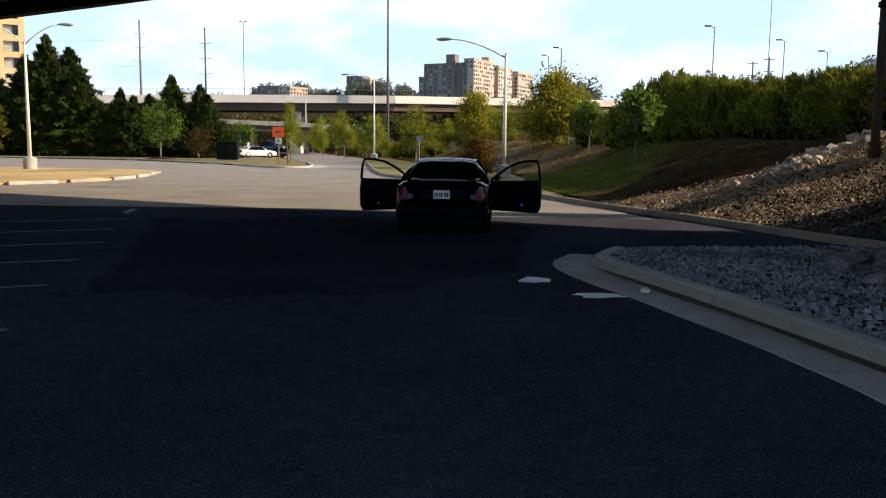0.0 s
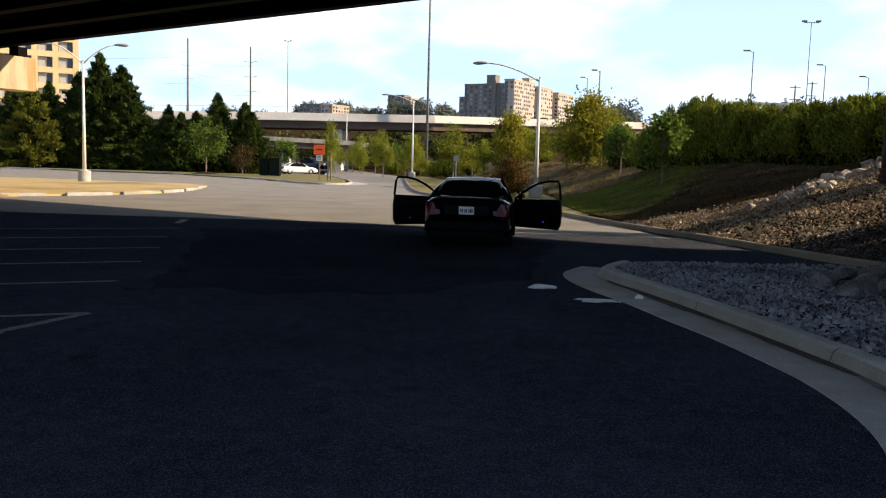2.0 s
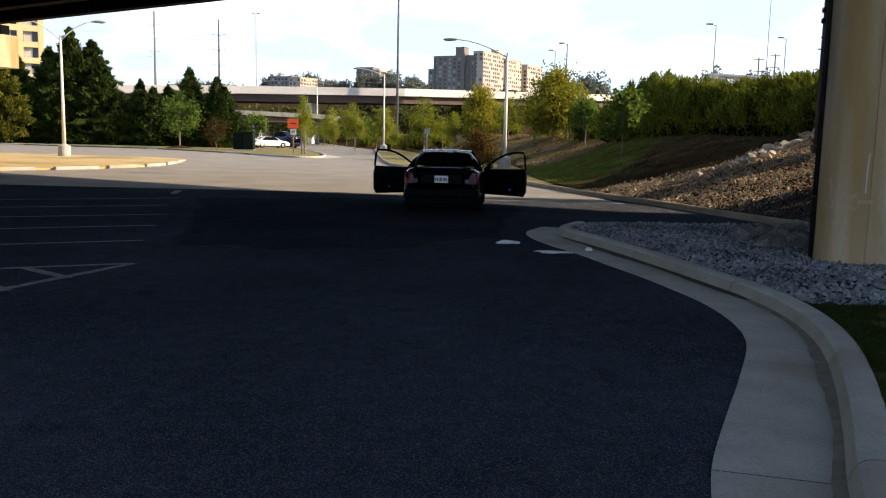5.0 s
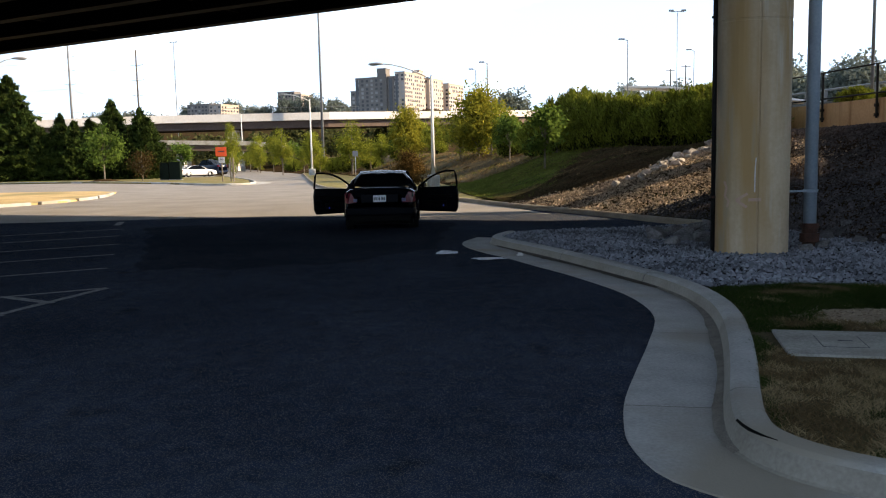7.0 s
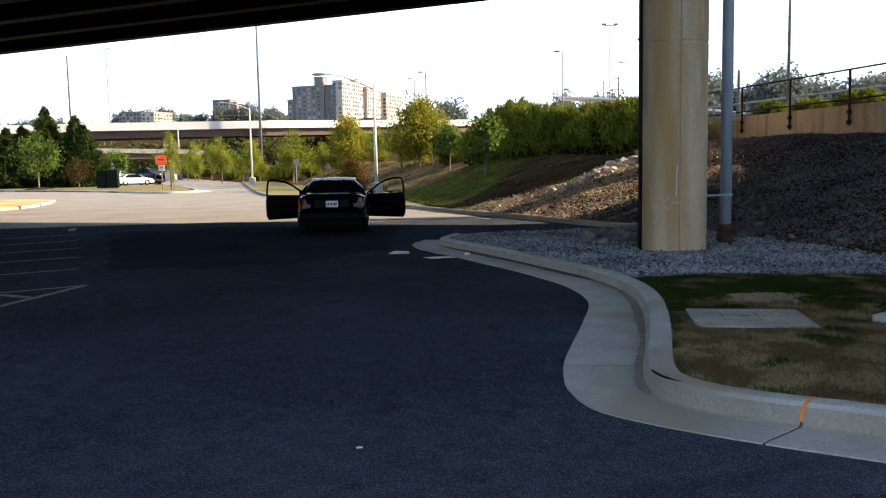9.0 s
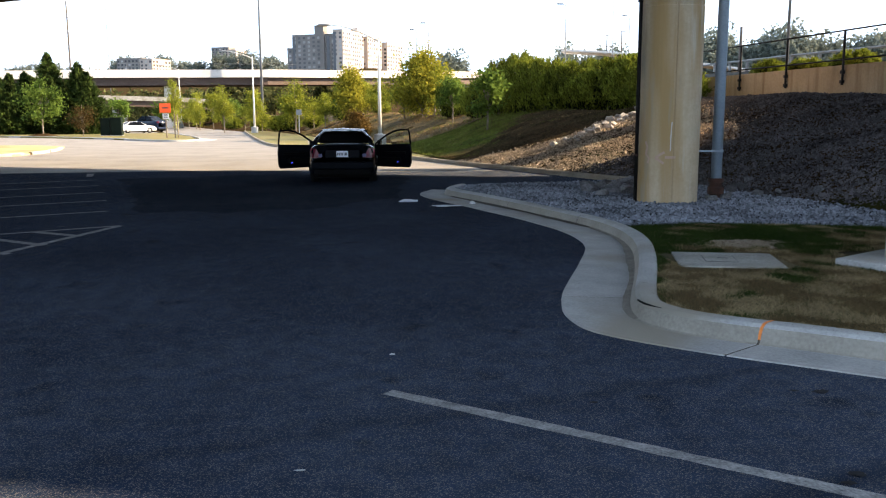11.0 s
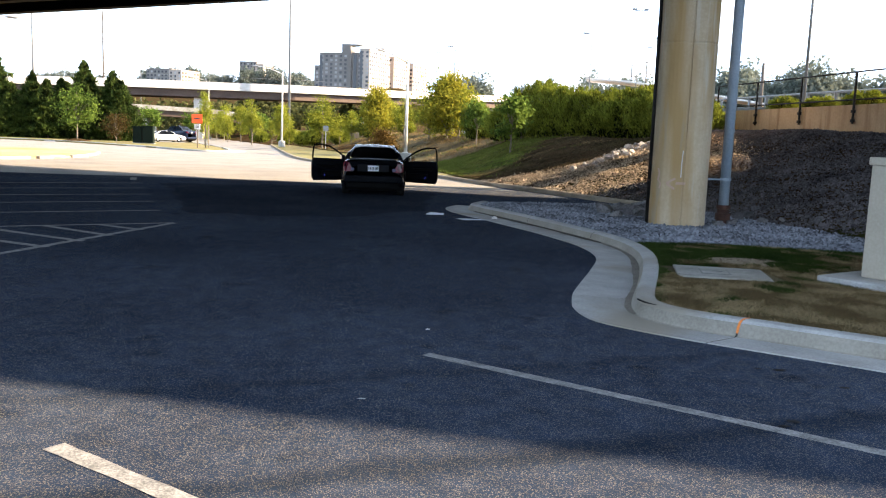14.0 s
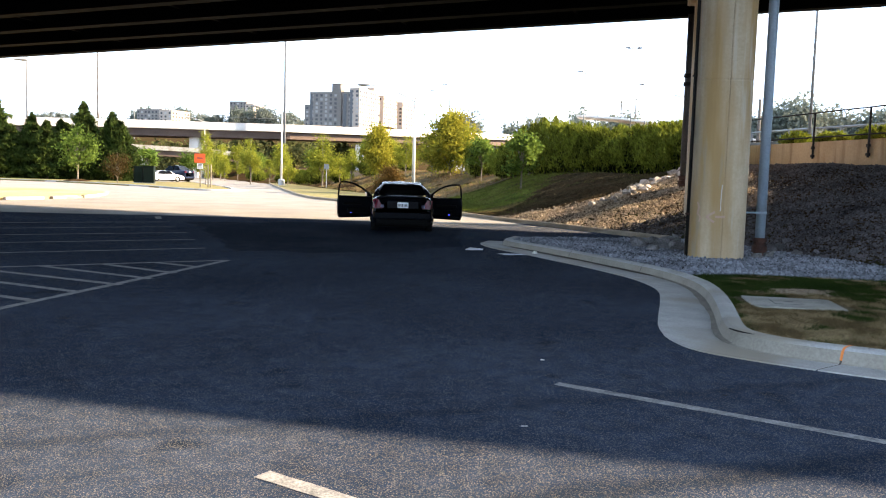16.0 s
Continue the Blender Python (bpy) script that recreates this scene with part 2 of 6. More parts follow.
streaked(TAN_WALL, (0.22, 0.14, 0.075), 2.6, 0.25, 0.50, 0.72)
PAINT_LINE = mat("worn_white_paint", (0.11, 0.111, 0.115), (0.345, 0.345, 0.345), 9.0, 0.85, 0.3, fine=60, spec=0.15)
GRASS = mat("grass_soil", (0.045, 0.040, 0.020), (0.15, 0.118, 0.064), 1.6, 0.95, 0.6, fine=38, spec=0.1, stain=(0.060, 0.066, 0.024))
BANK = mat("mulched_bank", (0.014, 0.010, 0.006), (0.075, 0.048, 0.026), 0.9, 0.95, 0.8, fine=9, spec=0.0, stain=(0.030, 0.034, 0.010))
DRY = mat("dry_grass", (0.38, 0.275, 0.125), (0.54, 0.41, 0.21), 0.8, 0.95, 0.5, fine=20, spec=0.15, stain=(0.27, 0.225, 0.11))
GRAVEL_BED = mat("gravel_bed", (0.020, 0.020, 0.023), (0.06, 0.062, 0.068), 3.0, 0.9, 0.8, fine=26, spec=0.0)
GRAVEL = island_mat("grey_gravel", (0.022, 0.024, 0.029), (0.44, 0.465, 0.53))
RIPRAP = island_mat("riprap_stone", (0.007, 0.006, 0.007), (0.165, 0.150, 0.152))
DARK_ROCK = mat("dark_rock", (0.042, 0.041, 0.043), (0.19, 0.183, 0.185), 3.5, 0.9, 0.5, fine=30, per_object=0.4)
ROCK = mat("rock", (0.14, 0.128, 0.115), (0.50, 0.45, 0.40), 2.5, 0.85, 0.5, fine=30, per_object=0.35)
BLADES = island_mat("grass_blades", (0.012, 0.026, 0.006), (0.065, 0.098, 0.022), 0.8, 0.3)
BANK_BLADES = island_mat("bank_grass_blades", (0.035, 0.058, 0.011), (0.20, 0.225, 0.048), 0.8, 0.3)
BROWN_BLADES = island_mat("brown_grass_blades", (0.08, 0.058, 0.027), (0.32, 0.23, 0.12), 0.85, 0.3)
DRY_BLADES = island_mat("dry_grass_blades", (0.13, 0.098, 0.05), (0.56, 0.43, 0.25), 0.85, 0.3)
VERGE = mat("verge_grass", (0.10, 0.105, 0.035), (0.24, 0.205, 0.09), 0.7, 0.95, 0.6, fine=14, spec=0.12, stain=(0.20, 0.16, 0.075))
BANK_LAWN = mat("bank_lawn", (0.020, 0.036, 0.007), (0.095, 0.115, 0.024), 0.9, 0.95, 0.7, fine=11, spec=0.0, stain=(0.075, 0.060, 0.028))
MAST_GREY = mat("dull_mast_steel", (0.13, 0.14, 0.15), (0.20, 0.21, 0.22), 1.0, 0.6)
DIRT = mat("gutter_dirt", (0.15, 0.134, 0.112), (0.29, 0.266, 0.23), 6.0, 0.95, 0.6)
SILT_SHADE = mat("wet_silt_and_shade", (0.030, 0.025, 0.020), (0.080, 0.066, 0.050), 5.0, 0.7, 0.4, fine=40)
OIL = mat("oil_stain", (0.010, 0.010, 0.011), (0.022, 0.023, 0.026), 8.0, 0.8, spec=0.1)
SOIL = mat("bare_soil", (0.17, 0.125, 0.08), (0.34, 0.265, 0.185), 3.0, 0.95, 0.6, fine=30)
MULCH = island_mat("mulch_chips", (0.011, 0.009, 0.005), (0.090, 0.068, 0.036))
# brightened and warmed so the slope's sunlight sits in the stone colour
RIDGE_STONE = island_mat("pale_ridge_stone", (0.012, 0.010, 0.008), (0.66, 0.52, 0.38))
BARK = mat("bark", (0.10, 0.08, 0.06), (0.22, 0.19, 0.16), 6.0, 0.9, 0.4, fine=40)
NEEDLE = island_mat("conifer_needles", (0.003, 0.007, 0.002), (0.075, 0.112, 0.025), 0.8, 0.08)
GOLDEN = island_mat("golden_needles", (0.026, 0.034, 0.006), (0.19, 0.195, 0.030), 0.8, 0.2)
LEAF_YELLOW = island_mat("turning_leaves", (0.035, 0.062, 0.008), (0.40, 0.415, 0.055), 0.75, 0.42)
LEAF_GOLD = island_mat("golden_leaves", (0.05, 0.064, 0.009), (0.52, 0.47, 0.055), 0.75, 0.42)
LEAF_GREEN = island_mat("green_leaves", (0.015, 0.038, 0.007), (0.20, 0.29, 0.055), 0.75, 0.42)
LEAF_SHRUB = island_mat("shrub_leaves", (0.005, 0.010, 0.001), (0.28, 0.325, 0.045), 0.8, 0.32)
# near-black tone standing in for the shade inside the crowns
LEAF_SHADE = island_mat("shade_leaves", (0.003, 0.006, 0.002), (0.030, 0.040, 0.010), 0.85, 0.0)
LEAF_SCRUB = island_mat("scrub_leaves", (0.020, 0.026, 0.010), (0.13, 0.135, 0.050), 0.8, 0.3)
LEAF_RUST = island_mat("rusty_leaves", (0.018, 0.017, 0.007), (0.095, 0.058, 0.020), 0.75, 0.35)
LEAF_BRONZE = island_mat("bronzed_leaves", (0.012, 0.012, 0.004), (0.19, 0.115, 0.034), 0.8, 0.35)
FAR_BANK = mat("dry_bank", (0.028, 0.021, 0.011), (0.125, 0.092, 0.046), 0.8, 0.95, 0.7, fine=8, spec=0.1, stain=(0.065, 0.068, 0.022))
# pale bluish leaf tone: the distance haze is put into the colour
LEAF_HAZED = island_mat("haze_toned_leaves", (0.105, 0.130, 0.118), (0.225, 0.25, 0.21), 0.9, 0.3)
GALV = mat("galvanised_steel", (0.42, 0.43, 0.44), (0.56, 0.57, 0.58), 3.0, 0.5, 0.05, metal=0.35, fine=25)
LAMP_PAINT = mat("pale_lamp_paint", (0.62, 0.61, 0.57), (0.74, 0.73, 0.69), 2.0, 0.45, fine=20)
LAMP_GREY = mat("lamp_head_grey", (0.20, 0.21, 0.22), (0.30, 0.31, 0.32), 4.0, 0.5)
# near-black pipe colour: the far downpipe's backlit shade is put into it
SHADED_PIPE = mat("shaded_drain_pipe", (0.030, 0.028, 0.027), (0.070, 0.062, 0.058), 2.0, 0.6, 0.05, fine=25)
PIPE_GREY = mat("blue_grey_pipe", (0.23, 0.29, 0.345), (0.31, 0.37, 0.43), 2.0, 0.55, 0.05, fine=25)
RUST = mat("rusty_iron", (0.030, 0.013, 0.009), (0.085, 0.036, 0.022), 8.0, 0.9, 0.5)
BLACK_METAL = mat("black_metal", (0.010, 0.009, 0.009), (0.024, 0.022, 0.021), 5.0, 0.6, spec=0.1)
BEIGE_METAL = mat("beige_enamel", (0.38, 0.335, 0.265), (0.45, 0.405, 0.33), 1.5, 0.5, 0.03, fine=30)
# darker tone that stands in for shade on the cabinet's door face
SHADE_METAL = mat("shaded_cabinet_door", (0.14, 0.145, 0.155), (0.19, 0.195, 0.205), 1.5, 0.5, fine=30)
BOX_GREEN = mat("dark_green_enamel", (0.004, 0.009, 0.006), (0.008, 0.015, 0.010), 2.0, 0.6, spec=0.1)
ORANGE = mat("orange_sign", (0.85, 0.085, 0.012), (0.95, 0.12, 0.02), 3.0, 0.5)
SLAB_CONCRETE = mat("weathered_slab", (0.19, 0.185, 0.165), (0.40, 0.39, 0.36), 3.0, 0.9, 0.4, fine=45, stain=(0.20, 0.18, 0.145))
PINK_SPRAY = mat("faded_pink_spray", (0.45, 0.325, 0.235), (0.43, 0.265, 0.205), 9.0, 0.85, fine=40)
ORANGE_PAINT = mat("orange_spray_paint", (0.75, 0.20, 0.04), (0.85, 0.30, 0.08), 20.0, 0.8)
SIGN_WHITE = mat("white_sign", (0.66, 0.66, 0.64), (0.78, 0.78, 0.76), 4.0, 0.5)
INK = mat("dark_ink", (0.03, 0.03, 0.04), (0.05, 0.05, 0.06), 9.0, 0.6)
POLE_WOOD = mat("dark_pole_timber", (0.06, 0.05, 0.045), (0.13, 0.115, 0.10), 3.0, 0.9, fine=20)
WOOD = mat("grey_timber", (0.20, 0.15, 0.10), (0.32, 0.26, 0.19), 5.0, 0.85, 0.3, fine=50)
BLACK_PAINT = mat("black_car_paint", (0.002, 0.0025, 0.004), (0.004, 0.005, 0.007), 2.0, 0.14, spec=0.10)
WHITE_PAINT = mat("white_car_paint", (0.70, 0.71, 0.72), (0.76, 0.77, 0.78), 2.0, 0.2)
BLUE_PAINT = mat("dark_blue_car_paint", (0.012, 0.020, 0.045), (0.018, 0.027, 0.055), 2.0, 0.2)
SILVER_PAINT = mat("silver_car_paint", (0.34, 0.35, 0.37), (0.42, 0.43, 0.45), 2.0, 0.3, metal=0.4)
GLASS_DARK = mat("tinted_glass", (0.006, 0.007, 0.008), (0.009, 0.010, 0.011), 1.0, 0.06, spec=0.5)
RUBBER = mat("tyre_rubber", (0.008, 0.008, 0.008), (0.016, 0.016, 0.016), 9.0, 0.9, spec=0.03)
TRIM_BLACK = mat("black_trim", (0.003, 0.003, 0.003), (0.006, 0.006, 0.006), 9.0, 0.7, spec=0.03)
TAIL_RED = mat("red_lens", (0.075, 0.006, 0.014), (0.13, 0.014, 0.028), 12.0, 0.12, spec=0.3)
TAIL_CLEAR = mat("clear_lens", (0.07, 0.06, 0.11), (0.13, 0.12, 0.19), 12.0, 0.12, spec=0.3)
CHROME = mat("chrome", (0.70, 0.70, 0.72), (0.80, 0.80, 0.82), 5.0, 0.12, metal=1.0)
PLATE_WHITE = mat("plate_white", (0.60, 0.62, 0.64), (0.70, 0.71, 0.73), 20.0, 0.4)
LITTER_WHITE = mat("crumpled_white_plastic", (0.55, 0.60, 0.68), (0.75, 0.78, 0.82), 12.0, 0.5, 0.3)
# greyer brick for fronts in shade, paler pink for flanks in sun
BRICK_SHADED = mat("shaded_grey_brick", (0.165, 0.148, 0.132), (0.225, 0.205, 0.188), 0.05, 0.9, fine=0.6)
BRICK_SUNLIT = mat("sunlit_pink_brick", (0.42, 0.345, 0.285), (0.50, 0.42, 0.355), 0.05, 0.9, fine=0.6)
YELLOW_WALL = mat("yellow_render", (0.56, 0.43, 0.23), (0.63, 0.50, 0.29), 0.2, 0.85, fine=2)
FAR_WINDOW = mat("far_window_glass", (0.012, 0.014, 0.018), (0.045, 0.05, 0.06), 0.3, 0.15, fine=0.9)
BLIND_WINDOW = mat("curtained_window", (0.30, 0.29, 0.28), (0.48, 0.46, 0.44), 0.5, 0.3)
BLUE_DOT = glow("blue_door_lamp", (0.05, 0.08, 1.0), 2.0)


# ---- mesh helpers ----
def mesh_ob(name, verts, faces, material, parent=None, label="", smooth=False):
    me = bpy.data.meshes.new(name)
    if isinstance(verts, np.ndarray):
        verts = verts.tolist()
    if isinstance(faces, np.ndarray):
        faces = faces.tolist()
    me.from_pydata(verts, [], faces)
    me.materials.append(material)
    if smooth:
        me.polygons.foreach_set("use_smooth", [True] * len(me.polygons))
    me.update()
    ob = new(name, me)
    if parent:
        ob.parent = parent
    if label:
        ob["label"] = label
    return ob


def part(name, bm, material, parent=None, label="", smooth=False):
    me = bpy.data.meshes.new(name)
    bmesh.ops.recalc_face_normals(bm, faces=bm.faces)
    bm.to_mesh(me)
    bm.free()
    me.materials.append(material)
    if smooth:
        me.polygons.foreach_set("use_smooth", [True] * len(me.polygons))
    ob = new(name, me)
    if parent:
        ob.parent = parent
    if label:
        ob["label"] = label
    return ob


def thing(name, label, category, x=0, y=0, z=0, rz=0, group="", kind=""):
    ob = new(name)
    ob.empty_display_size = 0.2
    ob.matrix_world = pose(x, y, z, 0, 0, rz)
    return tagged(ob, label, category, group, kind)


def box(bm, x0, x1, y0, y1, z0, z1, bevel=0.0, m=None):
    r = bmesh.ops.create_cube(bm, size=1)
    vs = r["verts"]
    bmesh.ops.scale(bm, vec=(x1 - x0, y1 - y0, z1 - z0), verts=vs)
    bmesh.ops.translate(bm, vec=((x0 + x1) / 2, (y0 + y1) / 2, (z0 + z1) / 2), verts=vs)
    if m is not None:
        bmesh.ops.transform(bm, matrix=m, verts=vs)
    if bevel:
        es = list({e for v in vs for e in v.link_edges})
        bmesh.ops.bevel(bm, geom=es, offset=bevel, segments=2, affect="EDGES", profile=0.5)
    return bm


def boxed(x0, x1, y0, y1, z0, z1, bevel=0.0, m=None):
    return box(bmesh.new(), x0, x1, y0, y1, z0, z1, bevel, m)


def tube(points, radii, sides=10, cap=True):
    """A bent tapered tube through the points."""
    bm = bmesh.new()
    pts = [Vector(p) for p in points]
    if not hasattr(radii, "__len__"):
        radii = [radii] * len(pts)
    rings = []
    for i, p in enumerate(pts):
        d = (pts[min(i + 1, len(pts) - 1)] - pts[max(i - 1, 0)]).normalized()
        side = d.cross(Vector((0, 0, 1)) if abs(d.z) < 0.95 else Vector((1, 0, 0))).normalized()
        up = side.cross(d)
        rings.append([bm.verts.new(p + radii[i] * (math.cos(a) * side + math.sin(a) * up)) for a in (2 * math.pi * k / sides for k in range(sides))])
    for a, b in zip(rings, rings[1:]):
        for k in range(sides):
            bm.faces.new((a[k], a[(k + 1) % sides], b[(k + 1) % sides], b[k]))
    if cap:
        bm.faces.new(rings[0])
        bm.faces.new(list(reversed(rings[-1])))
    return bm


def prism(outline, z0, z1):
    """A solid with the given plan and heights."""
    bm = bmesh.new()
    lo = [bm.verts.new((x, y, z0)) for x, y in outline]
    hi = [bm.verts.new((x, y, z1)) for x, y in outline]
    n = len(lo)
    for i in range(n):
        bm.faces.new((lo[i], lo[(i + 1) % n], hi[(i + 1) % n], hi[i]))
    bm.faces.new(hi)
    bm.faces.new(list(reversed(lo)))
    return bm


def smooth_line(pts, step=0.25):
    """A Catmull-Rom curve through plan points, at even steps."""
    p = [np.array(q, float) for q in pts]
    p = [2 * p[0] - p[1]] + p + [2 * p[-1] - p[-2]]
    out = []
    for i in range(1, len(p) - 2):
        n = max(2, int(np.linalg.norm(p[i + 1] - p[i]) / step))
        for k in range(n):
            t = k / n
            a, b, c, d = p[i - 1 : i + 3]
            out.append(0.5 * (2 * b + (c - a) * t + (2 * a - 5 * b + 4 * c - d) * t * t + (3 * b - a - 3 * c + d) * t**3))
    out.append(p[-2])
    return np.array(out)


def resample(line, n):
    seg = np.r_[0, np.cumsum(np.linalg.norm(np.diff(line, axis=0), axis=1))]
    s = np.linspace(0, seg[-1], n)
    return np.stack([np.interp(s, seg, line[:, k]) for k in range(line.shape[1])], 1)


def offset(line, d):
    """The plan line moved by d to its right."""
    t = np.gradient(line, axis=0)
    t /= np.linalg.norm(t, axis=1)[:, None]
    return line + d * np.stack([t[:, 1], -t[:, 0]], 1)


def inside(poly, xs, ys):
    poly = np.asarray(poly)
    hit = np.zeros(np.shape(xs), bool)
    for (x0, y0), (x1, y1) in zip(poly, np.roll(poly, -1, 0)):
        c = (y0 > ys) != (y1 > ys)
        hit ^= c & (xs < (x1 - x0) * (ys - y0) / (y1 - y0 + 1e-12) + x0)
    return hit


# ---- ground, road and kerbs ----
FAR_KERB = [(8.6, 13.6), (7.6, 14.9), (6.9, 16.3), (5.9, 19.0), (5.0, 21.2), (3.6, 24.4), (2.2, 28.4), (-0.6, 36.0), (-4.6, 43.5), (-6.6, 50.0), (-9.6, 66.0), (-15.5, 100.0), (-28.0, 139.0), (-52.0, 215.0)]
FOOT = [(30.0, -36.0), (14.0, -4.0), (10.2, 5.5), (8.9, 10.0), (8.4, 13.4)] + [(x + 0.35, y + 0.12) for x, y in FAR_KERB[1:6]] + [(2.9, 28.5), (2.3, 33.0), (1.9, 38.0), (1.9, 43.5), (1.2, 50.0), (-4.2, 66.0), (-12.8, 100.0), (-26.0, 139.0), (-50.0, 215.0)]
foot_line = smooth_line(FOOT, 1.0)
GUTTER_EDGE = [(2.0, 13.6), (1.66, 12.6), (1.70, 11.7), (1.98, 10.7), (2.37, 9.7), (2.72, 8.6), (3.05, 7.62), (3.30, 6.7), (3.50, 5.8), (3.56, 4.86), (3.46, 4.0), (3.10, 2.85), (2.75, 1.85), (2.48, 1.05), (2.35, 0.5), (2.30, 0.12), (2.36, -0.40), (2.62, -0.76), (2.96, -1.08), (3.31, -1.36), (3.75, -1.68), (5.2, -2.75), (8.0, -4.8), (13.0, -8.6), (24.0, -17.0)]
KERB_FOOT = [(2.55, 13.55), (2.20, 12.6), (2.33, 11.7), (2.73, 10.6), (3.10, 9.5), (3.46, 8.3), (3.79, 7.15), (4.01, 6.3), (4.13, 5.4), (4.11, 4.5), (3.97, 3.65), (3.72, 2.72), (3.38, 1.66), (3.08, 0.80), (2.91, 0.20), (2.90, -0.18), (3.08, -0.54), (3.42, -0.86), (3.82, -1.14), (5.4, -2.30), (8.25, -4.36), (13.3, -8.1), (24.3, -16.5)]
gutter_edge, kerb_foot = resample(smooth_line(GUTTER_EDGE, 0.1), 261), resample(smooth_line(KERB_FOOT, 0.1), 261)


def smoothstep(t):
    t = np.clip(t, 0, 1)
    return t * t * (3 - 2 * t)


def bank_distance(x, y):
    """How far a plan point lies to the right of the bank's foot (negative: on the road's side)."""
    p = np.stack([x, y], -1)
    best, sign = np.full(x.shape, 1e9), np.ones(x.shape)
    for a, b in zip(foot_line, foot_line[1:]):
        ab, ap = b - a, p - a
        t = np.clip((ap @ ab) / (ab @ ab), 0, 1)
        d = np.linalg.norm(ap - t[..., None] * ab, axis=-1)
        near = d < best
        best = np.where(near, d, best)
        sign = np.where(near, np.sign(ab[1] * ap[..., 0] - ab[0] * ap[..., 1]), sign)
    return best * sign


def height(x, y):
    """The height of the land."""
    x, y = np.asarray(x, float), np.asarray(y, float)
    d = bank_distance(x, y)
    stony = 0.55 * (1 - (1 - np.clip(d / 7.0, 0, 1)) ** 2) + 0.45 * smoothstep(d / 7.0)
    stony = 1.75 * stony + 0.60 * smoothstep((d - 4.5) / 4) * smoothstep((29 - y) / 5)
    grassy = 1.92 * smoothstep(d / 7.6)
    along = smoothstep((y - 24.5) / 6)
    z = np.where(d > 0, 0.12 + (1 - along) * stony + along * grassy, -0.06)
    z = z + np.where(d > 0, 0.05 * np.sin(x * 1.7 + y) * np.sin(y * 1.3) * smoothstep(d / 2), 0)
    far = smoothstep((y - 260) / 420)
    far = far * (1 - 0.8 * smoothstep((x + 5) / 60))
    z = z + far * (30 + 9 * np.sin(x * 0.009 + 1.0) + 5 * np.sin(x * 0.023))
    z = z + 10 * smoothstep((x - 150) / 260) * smoothstep((y + 100) / 200)
    return z


xs = np.unique(np.r_[-3000, -1800, -1100, -700, np.arange(-480, -60, 40), np.arange(-60, 0, 3), np.arange(0, 19, 0.5), np.arange(19, 60, 3), np.arange(60, 480, 30), 700, 1100, 1800, 3000].astype(float))
ys = np.unique(np.r_[-3000, -1500, -700, -300, -120, np.arange(-60, 8, 4), np.arange(8, 32, 0.5), np.arange(32, 110, 2), np.arange(110, 300, 10), np.arange(300, 1000, 50), 1400, 2200, 4000].astype(float))
gx, gy = np.meshgrid(xs, ys)
gz = height(gx, gy)
nx, ny = len(xs), len(ys)
idx = np.arange(nx * ny).reshape(ny, nx)
ground = mesh_ob("ground", np.stack([gx, gy, gz], -1).reshape(-1, 3), np.stack([idx[:-1, :-1], idx[:-1, 1:], idx[1:, 1:], idx[1:, :-1]], -1).reshape(-1, 4), BANK, smooth=True)
tagged(ground, "brown mulched bank and rough land with patches of grass", "ground", kind="structure")

ROAD_LEFT = [(-58.0, 213.0), (-35.5, 137.0), (-23.0, 92.0), (-15.6, 71.0), (-13.0, 60.5), (-14.2, 57.8), (-16.8, 59.5), (-22.0, 66.0), (-33.0, 75.5), (-50.0, 79.5), (-120.0, 86.0)]
road_outline = [(-120, -90), (60, -90), (60, -45)] + [tuple(p + np.array((0.3, 0))) for p in gutter_edge[::-6]] + [(7.0, 13.4)] + FAR_KERB[1:] + ROAD_LEFT
me = bpy.data.meshes.new("road")
me.from_pydata([(x, y, 0.0) for x, y in road_outline], [], [list(range(len(road_outline)))])
me.materials.append(ASPHALT)
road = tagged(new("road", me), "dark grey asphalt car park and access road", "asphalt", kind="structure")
# the road beyond the bridge's shadow, its sunlight put into a paler colour
sunlit_outline = [(-120, 19.0), (-40, 20.6), (-11.0, 21.6), (-4, 22.2), (0.5, 20.5), (3.2, 21.0), (4.6, 20.6)] + FAR_KERB[5:] + ROAD_LEFT
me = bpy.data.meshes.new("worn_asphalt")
me.from_pydata([(x, y, 0.006) for x, y in sunlit_outline], [], [list(range(len(sunlit_outline)))])
me.materials.append(SUNLIT_ASPHALT)
tagged(new("worn_asphalt", me), "pale asphalt of the access road where the sun falls", "asphalt", kind="structure")
patch_outline = [(-7.0, 18.4), (-5.6, 14.6), (-3.9, 9.2), (-1.0, 9.2), (1.2, 11.7), (1.3, 14.6), (1.6, 18.0), (-2.5, 20.0)]
patch_rim = resample(np.array(patch_outline + patch_outline[:1]), 161)[:-1]
patch_rim = [(x + 0.22 * noise.noise(Vector((x * 1.3, y * 1.3, 5.0))), y + 0.45 * noise.noise(Vector((x * 1.1, y * 1.1, 9.0)))) for x, y in patch_rim]
patch_ob = mesh_ob("asphalt_patch", [(x, y, 0.005) for x, y in patch_rim], [list(range(160))], PATCH)
tagged(patch_ob, "darker newer patch of asphalt under the black saloon", "asphalt", kind="structure")
lot = mesh_ob("parking_asphalt", [(-60, 89, 0.0), (-24.5, 89, 0.0), (-26.5, 104, 0.0), (-60, 104, 0.0)], [(0, 1, 2, 3)], SUNLIT_ASPHALT)
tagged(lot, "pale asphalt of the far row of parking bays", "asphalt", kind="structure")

# the kerb's foot is paired with the gutter's edge straight across
dense = resample(smooth_line(KERB_FOOT, 0.05), 1600)
near = np.array([np.argmin(np.hypot(*(dense - p).T)) for p in gutter_edge], float)
